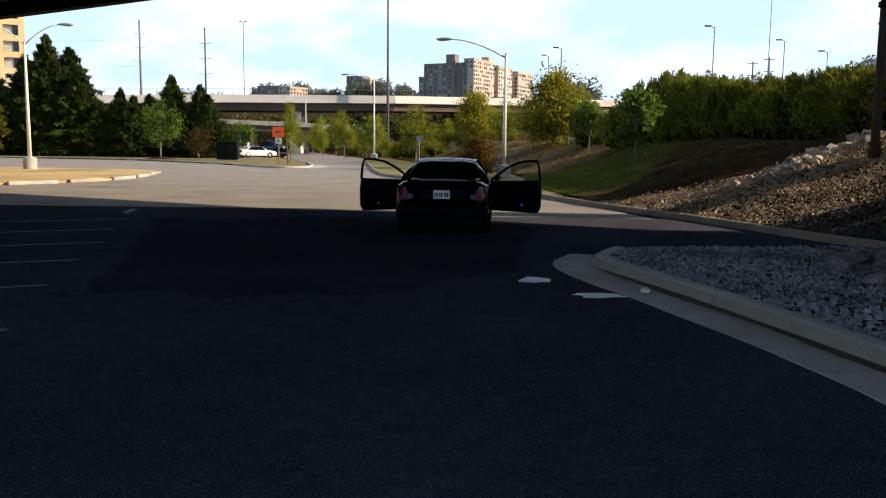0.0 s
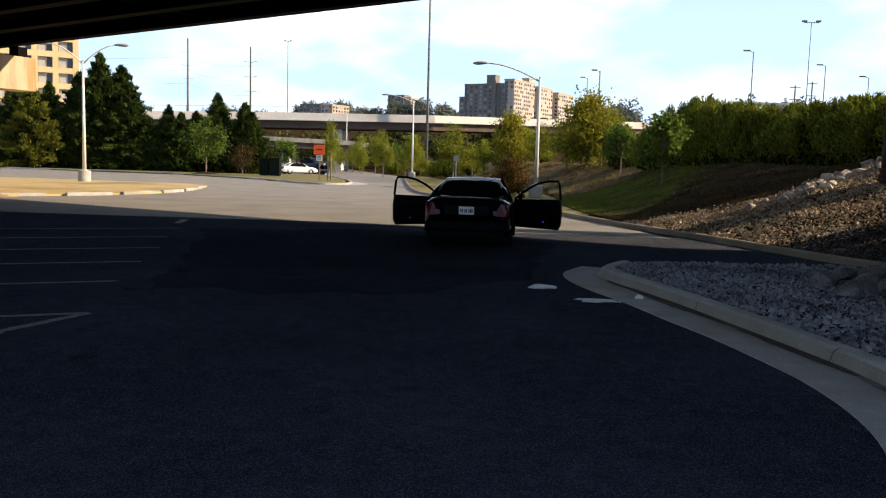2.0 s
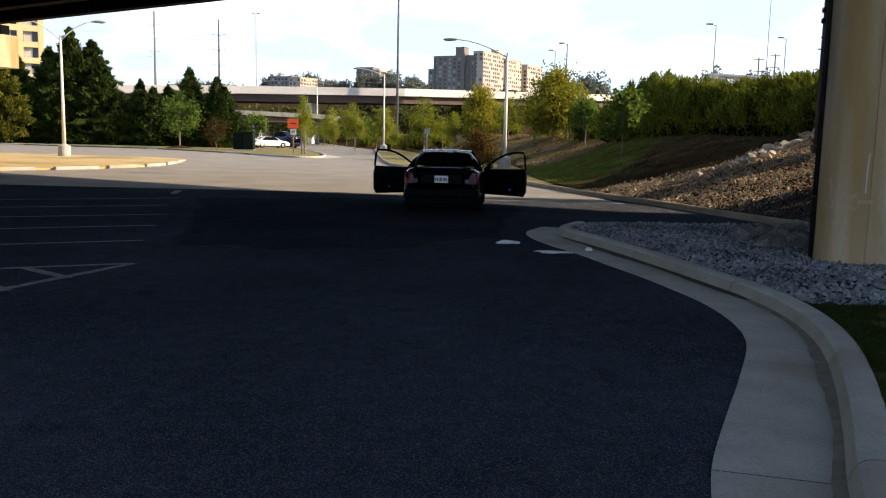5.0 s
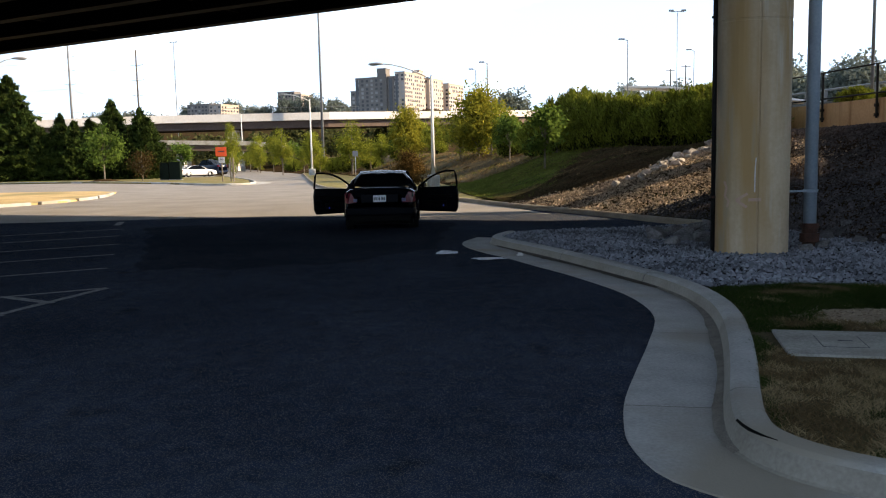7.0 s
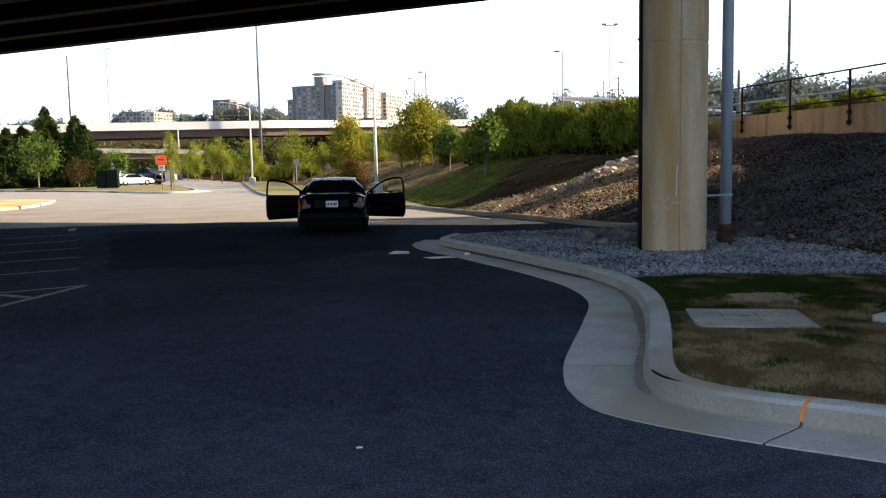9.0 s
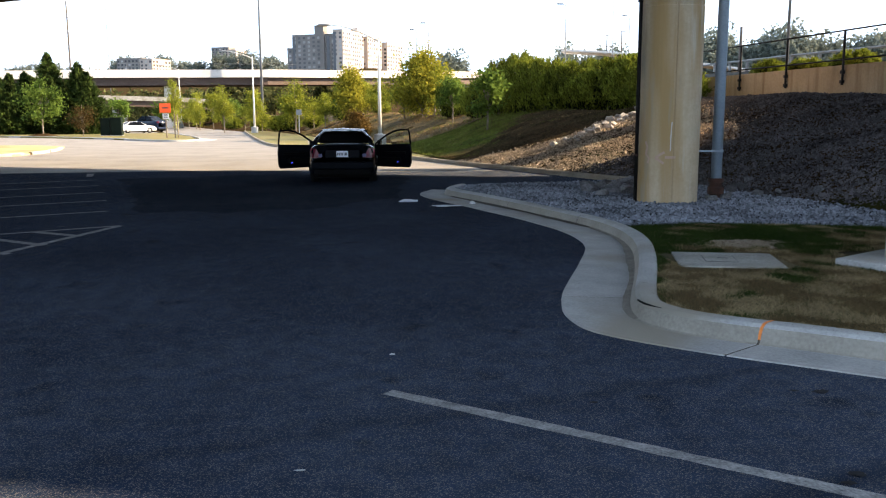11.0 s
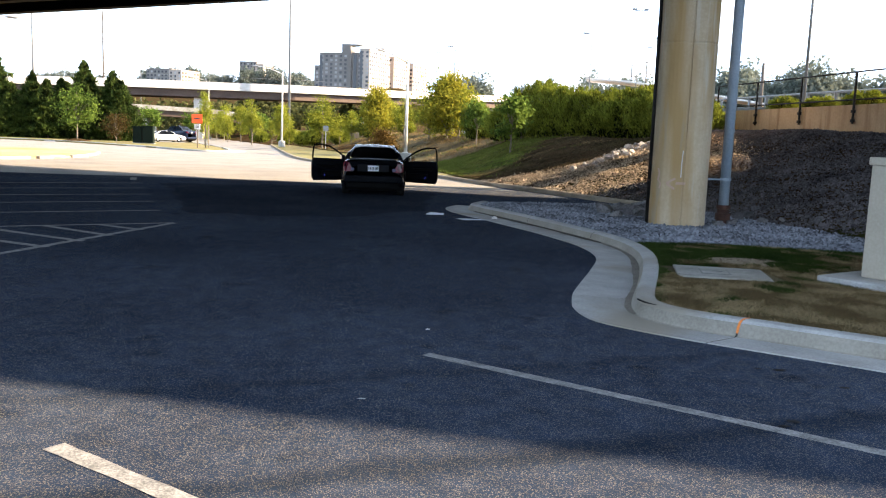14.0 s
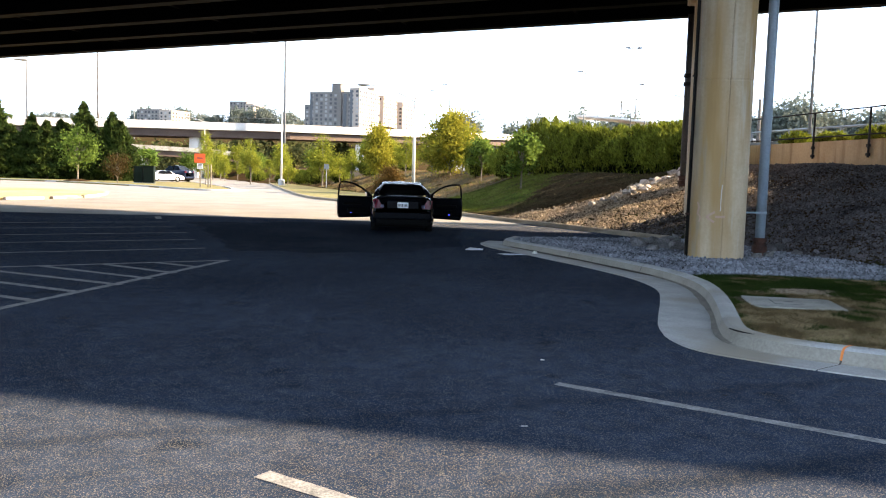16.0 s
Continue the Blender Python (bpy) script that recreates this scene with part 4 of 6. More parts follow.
        for j in range(6):
            bm.faces.new((fr[j], fr[(j + 1) % 6], bk[(j + 1) % 6], bk[j]))
        lamp = part("tail_light", bm, TAIL_RED, car, "red tail light with a clear reversing lens")
        part("reversing_lens", boxed(s * 0.59 - 0.05, s * 0.59 + 0.05, -0.045, -0.01, 0.735 + tall, 0.82 + tall, 0.01), TAIL_CLEAR, lamp)
        part("headlight", boxed(s * 0.60 - 0.16, s * 0.60 + 0.16, 4.86, 4.985, 0.58, 0.70, 0.03), TAIL_CLEAR, car)
        part("sill", boxed(s * 0.87 - 0.03, s * 0.87 + 0.03, 1.45, 3.4, 0.16, 0.24, 0.02), TRIM_BLACK, car)
    plate = part("number_plate", boxed(-0.155, 0.155, -0.05, -0.03, 0.735 + tall, 0.895 + tall, 0.006), PLATE_WHITE, car, "white plate with dark bars")
    for j, (a, w) in enumerate(((-0.125, 0.022), (-0.085, 0.03), (-0.04, 0.016), (-0.005, 0.032), (0.045, 0.014), (0.078, 0.03), (0.115, 0.026))):
        part("plate_mark", boxed(a - w / 2, a + w / 2, -0.055, -0.049, 0.775 + tall, 0.85 + tall), INK, plate)
    part("bumper", boxed(-0.84, 0.84, -0.075, 0.12, 0.40, 0.62, 0.045), paint, car)
    part("lower_valance", boxed(-0.76, 0.76, -0.03, 0.14, 0.24, 0.40, 0.03), TRIM_BLACK, car)
    part("trunk_lip", boxed(-0.66, 0.66, 0.015, 0.10, 1.03 + tall, 1.075 + tall, 0.018), paint, car)
    part("plate_recess", boxed(-0.46, 0.46, -0.032, 0.0, 0.71 + tall, 0.93 + tall, 0.02), paint, car)
    part("underbody", boxed(-0.80, 0.80, 0.2, 4.7, 0.17, 0.30), TRIM_BLACK, car)
    for s in (-1, 1):
        part("exhaust", tube([(s * 0.5, 0.0, 0.24), (s * 0.5, 0.4, 0.24)], 0.03, 8), DARK_STEEL, car)
        for yy in (0.98, 3.92):
            wheel(car, s * 0.925, yy)
            arch = [(s * 0.925, yy + 0.37 * math.cos(a), 0.33 + 0.37 * math.sin(a)) for a in (math.pi * k / 10 for k in range(11))]
            part("wheel_arch", tube(arch, 0.022, 6), TRIM_BLACK, car)
    for s in (-1, 1):
        hinge = new("door")
        hinge.parent = car
        swing = 74 if open_doors else 0
        hinge.matrix_local = pose(s * 0.915, 3.30, 0, 0, 0, s * swing + 180)
        # in its own space the door runs along +y from the hinge, its outer skin towards -s x
        o = -s
        if open_doors:
            panel = [(0.0, 0.29), (1.10, 0.255), (1.16, 0.38), (1.17, 0.75), (1.13, 0.985), (0.0, 0.955), (-0.02, 0.6)]
            bm = bmesh.new()
            a = [bm.verts.new((o * 0.02, yy, z)) for yy, z in panel]
            b = [bm.verts.new((-o * 0.09, yy, z)) for yy, z in panel]
            for j in range(len(panel)):
                bm.faces.new((a[j], a[(j + 1) % len(panel)], b[(j + 1) % len(panel)], b[j]))
            bm.faces.new(a)
            bm.faces.new(list(reversed(b)))
            bmesh.ops.bevel(bm, geom=bm.edges[:], offset=0.02, segments=2, affect="EDGES", profile=0.5)
            part("door_panel", bm, paint, hinge)
            arc = [(0.0, 0.955), (0.18, 1.10), (0.38, 1.245), (0.60, 1.355), (0.82, 1.405), (1.06, 1.41), (1.10, 1.30), (1.13, 0.97)]
            part("window_frame", tube([(-o * 0.02 - o * 0.05 * (z - 0.95), yy, z) for yy, z in arc], 0.028, 8), TRIM_BLACK, hinge)
            part("door_pocket", boxed(-o * 0.12 - 0.02, -o * 0.12 + 0.02, 0.15, 0.85, 0.42, 0.58, 0.015), TRIM_BLACK, hinge)
            part("arm_rest", boxed(-o * 0.13 - 0.035, -o * 0.13 + 0.035, 0.35, 1.0, 0.68, 0.75, 0.02), TRIM_BLACK, hinge)
            part("door_lamp", boxed(-o * 0.125 - 0.03, -o * 0.125 + 0.03, 0.745, 0.762, 0.43, 0.447, 0.004), BLUE_DOT, hinge, "small blue door lamp")
        mirror = part("wing_mirror", boxed(o * 0.12 - 0.10, o * 0.12 + 0.10, 0.05, 0.17, 0.95 + tall, 1.09 + tall, 0.035), paint, hinge)
        part("mirror_glass", boxed(o * 0.12 - 0.085, o * 0.12 + 0.085, 0.168, 0.176, 0.965 + tall, 1.075 + tall, 0.004), CHROME, mirror)
    return car


sedan("sedan", "black four-door saloon with both front doors wide open", BLACK_PAINT, -0.27, 15.72, 0.5, open_doors=True)
sedan("sedan", "white saloon parked beyond the grass verge", WHITE_PAINT, -29.6, 96.0, -50, scale=0.92, group="parked cars")
sedan("suv", "dark blue estate car parked behind the white saloon", BLUE_PAINT, -26.0, 102.8, 60, tall=0.40, group="parked cars")


# ---- street furniture ----
def street_lamp(label, x, y, z, tall, arm, turn, double=False, rise=0.78, group="car park lamps"):
    """A tapered pole on a concrete footing, with a curved arm and a flat cobra head."""
    p = thing("street_lamp", label, "street lamp", x, y, z, turn, group)
    part("footing", tube([(0, 0, -0.3), (0, 0, 0.62), (0, 0, 0.66)], [0.37, 0.365, 0.34], 18), CONCRETE, p)
    part("base_plate", boxed(-0.17, 0.17, -0.17, 0.17, 0.66, 0.70, 0.01), LAMP_PAINT, p)
    part("pole", tube([(0, 0, 0.68), (0, 0, tall * 0.5), (0, 0, tall)], [0.115, 0.09, 0.062], 12), LAMP_PAINT, p, smooth=True)
    part("cap", tube([(0, 0, tall), (0, 0, tall + 0.06)], [0.075, 0.03], 10), LAMP_GREY, p)
    for s in ((1, -1) if double else (1,)):
        bend = [(s * arm * f, 0, tall - 0.18 + rise * (1 - (1 - f) ** 1.7)) for f in (0, 0.2, 0.4, 0.6, 0.8, 1.0)]
        a = part("arm", tube(bend, [0.045, 0.042, 0.038, 0.035, 0.032, 0.03], 8), LAMP_PAINT, p, smooth=True)
        bm = bmesh.new()
        zt = tall - 0.18 + rise
        rows = []
        for f, w, up, dn in ((0.0, 0.05, 0.04, 0.04), (0.15, 0.11, 0.075, 0.05), (0.4, 0.17, 0.10, 0.08), (0.7, 0.18, 0.09, 0.10), (0.92, 0.13, 0.055, 0.06), (1.0, 0.05, 0.02, 0.02)):
            xx = s * (arm - 0.05 + 0.85 * f)
            rows.append([bm.verts.new((xx, w * math.cos(t), zt + (up if math.sin(t) > 0 else dn) * math.sin(t))) for t in (k * math.pi / 6 for k in range(12))])
        for r0, r1 in zip(rows, rows[1:]):
            for k in range(12):
                bm.faces.new((r0[k], r0[(k + 1) % 12], r1[(k + 1) % 12], r1[k]))
        bm.faces.new(rows[0])
        bm.faces.new(list(reversed(rows[-1])))
        part("lamp_head", bm, LAMP_GREY, a, smooth=True)
    return p


street_lamp("tall pale lamp post on a footing below the bank", 0.95, 43.6, 0.10, 6.25, 2.8, 174, rise=0.95)
street_lamp("pale twin-arm lamp post on a footing in the dry island", -26.1, 46.6, 0.08, 7.15, 1.95, 6, double=True, rise=1.15)
street_lamp("pale lamp post beside the access road", -12.3, 86.5, 0.1, 8.1, 2.7, 172)
street_lamp("distant pale lamp post beside the access road", -31.9, 140.0, 0.2, 9.6, 2.6, 172)


def mast(label, x, y, z, tall, head="single", r=0.10, name="lighting_mast", group="distant masts"):
    p = thing(name, label, "mast", x, y, z, 0, group)
    part("pole", tube([(0, 0, -0.5), (0, 0, tall)], [r, r * 0.55], 8), MAST_GREY if name == "lighting_mast" else POLE_WOOD, p, smooth=True)
    if head == "single":
        part("arm", tube([(0, 0, tall - 0.1), (-0.5, 0, tall + 0.12)], 0.05, 6), GALV, p)
        part("lamp_head", boxed(-1.25, -0.4, -0.18, 0.18, tall + 0.05, tall + 0.24, 0.06), LAMP_GREY, p)
    elif head == "double":
        for s in (-1, 1):
            part("lamp_head", boxed(s * 0.75 - 0.28, s * 0.75 + 0.28, -0.18, 0.18, tall, tall + 0.22, 0.05), LAMP_GREY, p)
        part("arm", boxed(-0.8, 0.8, -0.05, 0.05, tall - 0.08, tall + 0.02), GALV, p)
    elif head == "cross":
        for dz in (3.4, 6.6, 9.8):
            for s in (-1, 1):
                part("insulator", tube([(s * 0.1, 0, tall - dz), (s * 1.5, 0, tall - dz + 0.25)], 0.06, 6), GALV, p)
    elif head == "arms":
        for dz in (0.5, 3.6):
            part("cross_arm", boxed(-1.3, 1.3, -0.08, 0.08, tall - dz - 0.1, tall - dz + 0.1), WOOD, p)
    return p


mast("very tall slim steel lighting mast behind the flyover", -19.5, 150.0, 0, 42, "double", 0.26)
mast("slim steel lighting mast far behind the conifers", -66.9, 220.0, 0, 32.9, "double", 0.16)
mast("steel street lamp mast behind the trees on the bank", 9.2, 126.0, 2.5, 13.4, "single", 0.16)
mast("slim lighting mast beside the flyover", 8.6, 150.0, 2.5, 14.8, "single", 0.12)
mast("slim lighting mast along the motorway", 27.1, 110.0, 2.5, 14.3, "single", 0.11)
mast("tall slim lighting mast along the motorway", 30.9, 100.0, 2.5, 16.3, "double", 0.07)
mast("slim lighting mast along the motorway", 42.1, 130.0, 2.5, 15.1, "single", 0.12)
mast("slim lighting mast along the motorway", 44.7, 120.0, 2.5, 12.4, "single", 0.10)
mast("pale lamp mast beside the motorway above the wall", 20.1, 32.0, 3.4, 12.5, "single", 0.085)
for x, h in ((66.0, 24.5), (70.2, 25.5)):
    mast("distant timber utility pole behind the hedge", x, 230.0, 0.0, h, "arms", 0.3, "utility_pole", group="transmission poles")
mast("dark timber post beside the motorway", 30.1, 60.0, 4.2, 4.6, "none", 0.2, "utility_pole")
mast("tall grey steel transmission pole with short arms", -86.0, 200.0, 0, 30.5, "cross", 0.40, group="transmission poles")
mast("tall dark timber utility pole with short arms", -63.0, 180.0, 0, 26.0, "cross", 0.28, "utility_pole", group="transmission poles")

# overhead wires between the poles
for dz in (3.4, 6.6, 9.8):
    for a, b in (((-150, 225, 33), (-86, 200, 29.5)), ((-86, 200, 29.5), (-63, 180, 25.3))):
        pts = [tuple(Vector(a).lerp(Vector(b), f) + Vector((0, 0, -dz - 2.0 * 4 * f * (1 - f) * 0.5))) for f in np.linspace(0, 1, 9)]
        tagged(part("power_line", tube(pts, 0.016, 4), MAST_GREY), "thin dark overhead power line sagging between poles", "cable", "power lines")

# the piers' downpipes, conduit and clamps
def downpipe(label, x, y, z, reach, clamps, couplings=(), material=PIPE_GREY):
    """A drain pipe on an iron foot, held to the pier at its side by flat clamps."""
    p = thing("downpipe", label, "pipe", x, y, z)
    part("pipe", tube([(0, 0, 0.40), (0, 0, 7.8 - z)], 0.108, 16), material, p, smooth=True)
    part("iron_foot", tube([(0, 0, -0.15), (0, 0, 0.08), (0, 0, 0.10), (0, 0, 0.24), (0, 0, 0.25), (0, 0, 0.33), (0, 0, 0.34), (0, 0, 0.42)], [0.125, 0.125, 0.165, 0.165, 0.13, 0.13, 0.16, 0.155], 14), RUST, p, "rusty cast-iron pipe foot")
    for h in clamps:
        part("clamp", boxed(min(reach, reach / abs(reach) * 0.09), max(reach, reach / abs(reach) * 0.09), -0.06, -0.035, h - 0.018, h + 0.018, 0.005), material, p)
        part("collar", tube([(0, 0, h - 0.03), (0, 0, h - 0.025), (0, 0, h + 0.025), (0, 0, h + 0.03)], [0.112, 0.124, 0.124, 0.112], 16), material, p)
    for h in couplings:
        part("coupling", tube([(0, 0, h - 0.08), (0, 0, h - 0.06), (0, 0, h + 0.06), (0, 0, h + 0.08)], [0.112, 0.155, 0.155, 0.112], 16), BLACK_METAL, p)
    return p


downpipe("blue-grey drain downpipe with a rusty iron foot beside the pier", 7.62, 9.65, 0.1, -0.60, (0.98,))
downpipe("shade-darkened drain downpipe on a pier high on the stone slope", 10.14, 21.8, float(height(10.14, 21.8)), 0.34, (0.9, 3.3), (3.75, 4.05), SHADED_PIPE)
conduit = thing("conduit", "thin dark conduit pipe clamped up the side of the pier", "pipe", 5.80, 9.27, 0.1)
part("pipe", tube([(0, 0, 0), (0, 0, 7.6)], 0.036, 10), BLACK_METAL, conduit, smooth=True)
for z in (0.93, 3.9, 6.0):
    part("clamp", boxed(-0.05, 0.10, -0.05, 0.05, z - 0.02, z + 0.02, 0.008), RUST if z < 1 else BLACK_METAL, conduit)

# retaining wall with a railing
wall = thing("wall_east", "tan concrete retaining wall above the stone slope", "wall", kind="structure")
WALL = [(13.9, 29.5), (14.55, 25.0), (15.1, 20.0), (15.7, 15.0), (16.6, 8.0), (17.6, 0.0)]
wl_pts = smooth_line(WALL, 1.0)
for a, b in zip(range(0, len(wl_pts) - 1, 3), range(3, len(wl_pts) + 2, 3)):
    seg = wl_pts[a : min(b, len(wl_pts) - 1) + 1].copy()
    if len(seg) < 2:
        continue
    d = seg[-1] - seg[-2]
    seg[-1] -= d / np.linalg.norm(d) * 0.012
    o = offset(seg, -0.35)
    part("wall_panel", prism([tuple(p) for p in seg] + [tuple(p) for p in o[::-1]], 1.2, 3.34), TAN_WALL, wall)
rail = thing("railing", "black steel railing bolted to the face of the wall", "railing")
post_ends = []
for yy in np.arange(27.5, 4.0, -3.0):
    xx = float(np.interp(-yy, [-p[1] for p in WALL], [p[0] for p in WALL])) - 0.06
    post = part("post", boxed(xx - 0.03, xx + 0.03, yy - 0.03, yy + 0.03, 2.72, 4.41, 0.006), BLACK_METAL, rail)
    for z in (2.82, 3.12):
        part("bracket", boxed(xx - 0.06, xx + 0.05, yy - 0.06, yy + 0.06, z - 0.05, z + 0.05, 0.01), BLACK_METAL, post)
    post_ends.append((xx, yy))
for z in (3.50, 4.39):
    part("rail", tube([(a, b, z) for a, b in post_ends], 0.028, 6), BLACK_METAL, rail)

# motorway behind the wall, with its guard rails
hw = offset(resample(smooth_line([(16.4, -20), (16.0, 15), (17.5, 40), (24, 90), (34, 160)], 4), 40), 3.0)
hw2 = offset(hw, 22.0)
road_rise = lambda p: 3.2 + 0.028 * max(0.0, float(p[1]) - 5.0)
hv = [(*p, road_rise(p)) for p in hw] + [(*p, road_rise(p)) for p in hw2] + [(*p, 0.5) for p in hw]
mw = mesh_ob("motorway", hv, [(i, i + 1, 41 + i, 40 + i) for i in range(39)] + [(80 + i, 81 + i, i + 1, i) for i in range(39)], MOTORWAY)
tagged(mw, "pale motorway carriageway above the wall", "road", kind="structure")
for off_ in (0.6, 11.0):
    g_line = offset(hw, off_)
    fence = thing("guard_rail", "grey steel motorway guard rail on posts", "guard rail", group="motorway guard rails")
    part("beam", tube([(*p, road_rise(p) + 0.62) for p in g_line], 0.06, 6), MAST_GREY, fence)
    for p in resample(g_line, 60):
        part("post", boxed(p[0] - 0.06, p[0] + 0.06, p[1] - 0.06, p[1] + 0.06, road_rise(p) - 0.05, road_rise(p) + 0.66), MAST_GREY, fence)

# utility cabinet on its pad, the handhole slab
cab = thing("utility_cabinet", "beige steel utility cabinet with a shade-darkened door on a concrete pad", "cabinet", 6.58, 1.15, 0.12, 32)
part("pad", boxed(-0.42, 1.75, -0.30, 0.92, -0.1, 0.09, 0.02), CONCRETE, cab)
part("body", boxed(0.0, 1.35, 0.0, 0.58, 0.09, 1.50, 0.012), BEIGE_METAL, cab)
part("roof", boxed(-0.03, 1.38, -0.03, 0.61, 1.50, 1.60, 0.015), BEIGE_METAL, cab)
door = part("door", boxed(0.05, 1.30, -0.022, 0.0, 0.14, 1.46, 0.006), SHADE_METAL, cab)
part("handle", boxed(0.12, 0.15, -0.06, -0.02, 0.7, 0.88, 0.008), BLACK_METAL, door)
for z in (0.35, 1.25):
    part("hinge", boxed(1.24, 1.30, -0.03, -0.02, z - 0.05, z + 0.05, 0.004), GALV, door)
part("lifting_lug", boxed(0.28, 0.36, 0.2, 0.25, 1.60, 1.70, 0.01), GALV, cab)
slab = thing("handhole_cover", "weathered concrete handhole slab set in the lawn", "cover", 4.66, 2.12, 0.12, -14)
part("slab", boxed(-0.58, 0.58, -0.49, 0.49, -0.08, 0.026, 0.010), SLAB_CONCRETE, slab)
gap = bmesh.new()
for x0, x1, y0, y1 in ((-0.262, -0.255, -0.20, 0.25), (0.095, 0.102, -0.20, 0.25), (-0.255, 0.095, -0.20, -0.193), (-0.255, 0.095, 0.243, 0.25)):
    box(gap, x0, x1, y0, y1, 0.024, 0.029)
part("lid_gap", gap, INK, slab, "dark dirt in the gap round the lid")
part("lid", boxed(-0.253, 0.093, -0.191, 0.241, 0.020, 0.031, 0.004), SLAB_CONCRETE, slab, "square concrete lid with a lifting slot")
part("lifting_slot", boxed(-0.10, 0.02, 0.03, 0.055, 0.030, 0.034), INK, slab)

# orange spray mark down the kerb's rounded edge
ji = cuts[6]
jo, jf = gutter_edge[ji], kerb_foot[ji]
ja = (jf - jo) / np.linalg.norm(jf - jo)
jn = np.array((-ja[1], ja[0])) * 0.013
mark = [(jf + ja * (0.03 + u), z) for u, z in ((0.006, 0.03), (0.024, 0.086), (0.044, 0.125), (0.083, 0.150), (0.13, 0.157), (0.225, 0.154))]
tagged(mesh_ob("paint_mark", [(*(q + jn * s), z) for q, z in mark for s in (-1, 1)], [(2 * i, 2 * i + 1, 2 * i + 3, 2 * i + 2) for i in range(5)], ORANGE_PAINT), "orange spray paint mark down the kerb", "paint mark")

# black tyre scuff along the kerb's rounded edge
si = int(np.argmin(np.hypot(*(kerb_foot - np.array((2.93, 0.16))).T)))
scuff_line = np.array([(*kerb_foot[i], *gutter_edge[i]) for i in range(si, si + 5)])
scuff_line = resample(scuff_line, 17)
sv = []
for k, (fx, fy, ox, oy) in enumerate(scuff_line):
    f, o = np.array((fx, fy)), np.array((ox, oy))
    across = (f - o) / np.linalg.norm(f - o)
    u = k / 16
    half = 0.003 + 0.0065 * math.sin(math.pi * min(1.0, u + 0.08)) ** 0.7
    mid = 0.080 + 0.035 * u
    rise = lambda d: float(np.interp(d, [0.058, 0.078, 0.115, 0.16, 0.265], [0.085, 0.122, 0.146, 0.153, 0.150])) + 0.004
    sv += [(*(f + across * d), rise(d)) for d in (mid - half, mid + half)]
tagged(mesh_ob("tyre_scuff", sv, [(2 * i, 2 * i + 1, 2 * i + 3, 2 * i + 2) for i in range(16)], TRIM_BLACK), "long black rubber scuff along the edge of the kerb", "stain")

# faded spray marks on the pier
def spray(pts, wide, material, label):
    """A painted stroke on the pier's front, given as (across, up) in metres from its middle."""
    vs = []
    for i, (u, z) in enumerate(pts):
        a, b = pts[max(i - 1, 0)], pts[min(i + 1, len(pts) - 1)]
        d = Vector((b[0] - a[0], b[1] - a[1])).normalized() * wide / 2
        vs += [(a, -0.589 + 0.40 - math.sqrt(0.16 - max(0.0, abs(a) - 0.185) ** 2), b) for a, b in ((u - d.y, z + d.x), (u + d.y, z - d.x))]
    ob = mesh_ob("spray_mark", vs, [(2 * i, 2 * i + 1, 2 * i + 3, 2 * i + 2) for i in range(len(pts) - 1)], material)
    ob.matrix_world = pose(6.43, 9.3, 0, 0, 0, -8)
    return tagged(ob, label, "spray mark", "pier spray marks")


spray([(0.05, 1.0), (-0.10, 1.0), (-0.30, 0.99)], 0.05, PINK_SPRAY, "faded pink arrow sprayed on the concrete pier")
spray([(-0.16, 1.10), (-0.25, 1.05), (-0.33, 0.99)], 0.045, PINK_SPRAY, "faded pink arrow head sprayed on the concrete pier")
spray([(-0.17, 0.88), (-0.25, 0.93), (-0.33, 0.99)], 0.045, PINK_SPRAY, "faded pink arrow head sprayed on the concrete pier")
spray([(-0.035, 1.68), (-0.045, 1.56), (-0.05, 1.4), (-0.05, 1.12)], 0.020, PALE_DRIP, "pale lime drip run down the concrete pier")
spray([(-0.50, 1.30), (-0.47, 1.20), (-0.49, 1.06), (-0.44, 0.98), (-0.46, 0.88)], 0.028, PINK_SPRAY, "faded pink scrawl sprayed on the concrete pier")

# boxes and signs at the far verge
for dx, w in ((0, 0.86), (1.02, 1.0)):
    b = thing("utility_box", "dark green enamelled utility box on the grass verge", "utility box", -25.4 + dx, 78.0, 0.08, 5, "green boxes")
    part("housing", boxed(-w / 2, w / 2, -0.5, 0.5, 0.05, 1.62 + dx * 0.06, 0.03), BOX_GREEN, b)
    part("plinth", boxed(-w / 2 - 0.06, w / 2 + 0.06, -0.56, 0.56, -0.05, 0.06), CONCRETE, b)
    part("lid", boxed(-w / 2 - 0.03, w / 2 + 0.03, -0.53, 0.53, 1.62 + dx * 0.06, 1.70 + dx * 0.06, 0.02), BOX_GREEN, b)
sg = thing("road_sign", "orange work sign over a small white sign on a post", "sign", -16.8, 66.0, 0.06, 4)
part("post", boxed(-0.05, 0.05, -0.03, 0.03, -0.1, 2.95, 0.006), WOOD, sg)
board = part("orange_board", boxed(-0.48, 0.42, -0.06, -0.035, 2.15, 2.92, 0.01), ORANGE, sg)
part("sign_mark", boxed(-0.26, 0.22, -0.066, -0.06, 2.50, 2.60), INK, board)
white = part("white_board", boxed(-0.26, 0.24, -0.06, -0.035, 1.62, 2.08, 0.01), SIGN_WHITE, sg)
for z in (1.75, 1.87, 1.98):
    part("sign_mark", boxed(-0.17, 0.15, -0.066, -0.06, z, z + 0.05), INK, white)
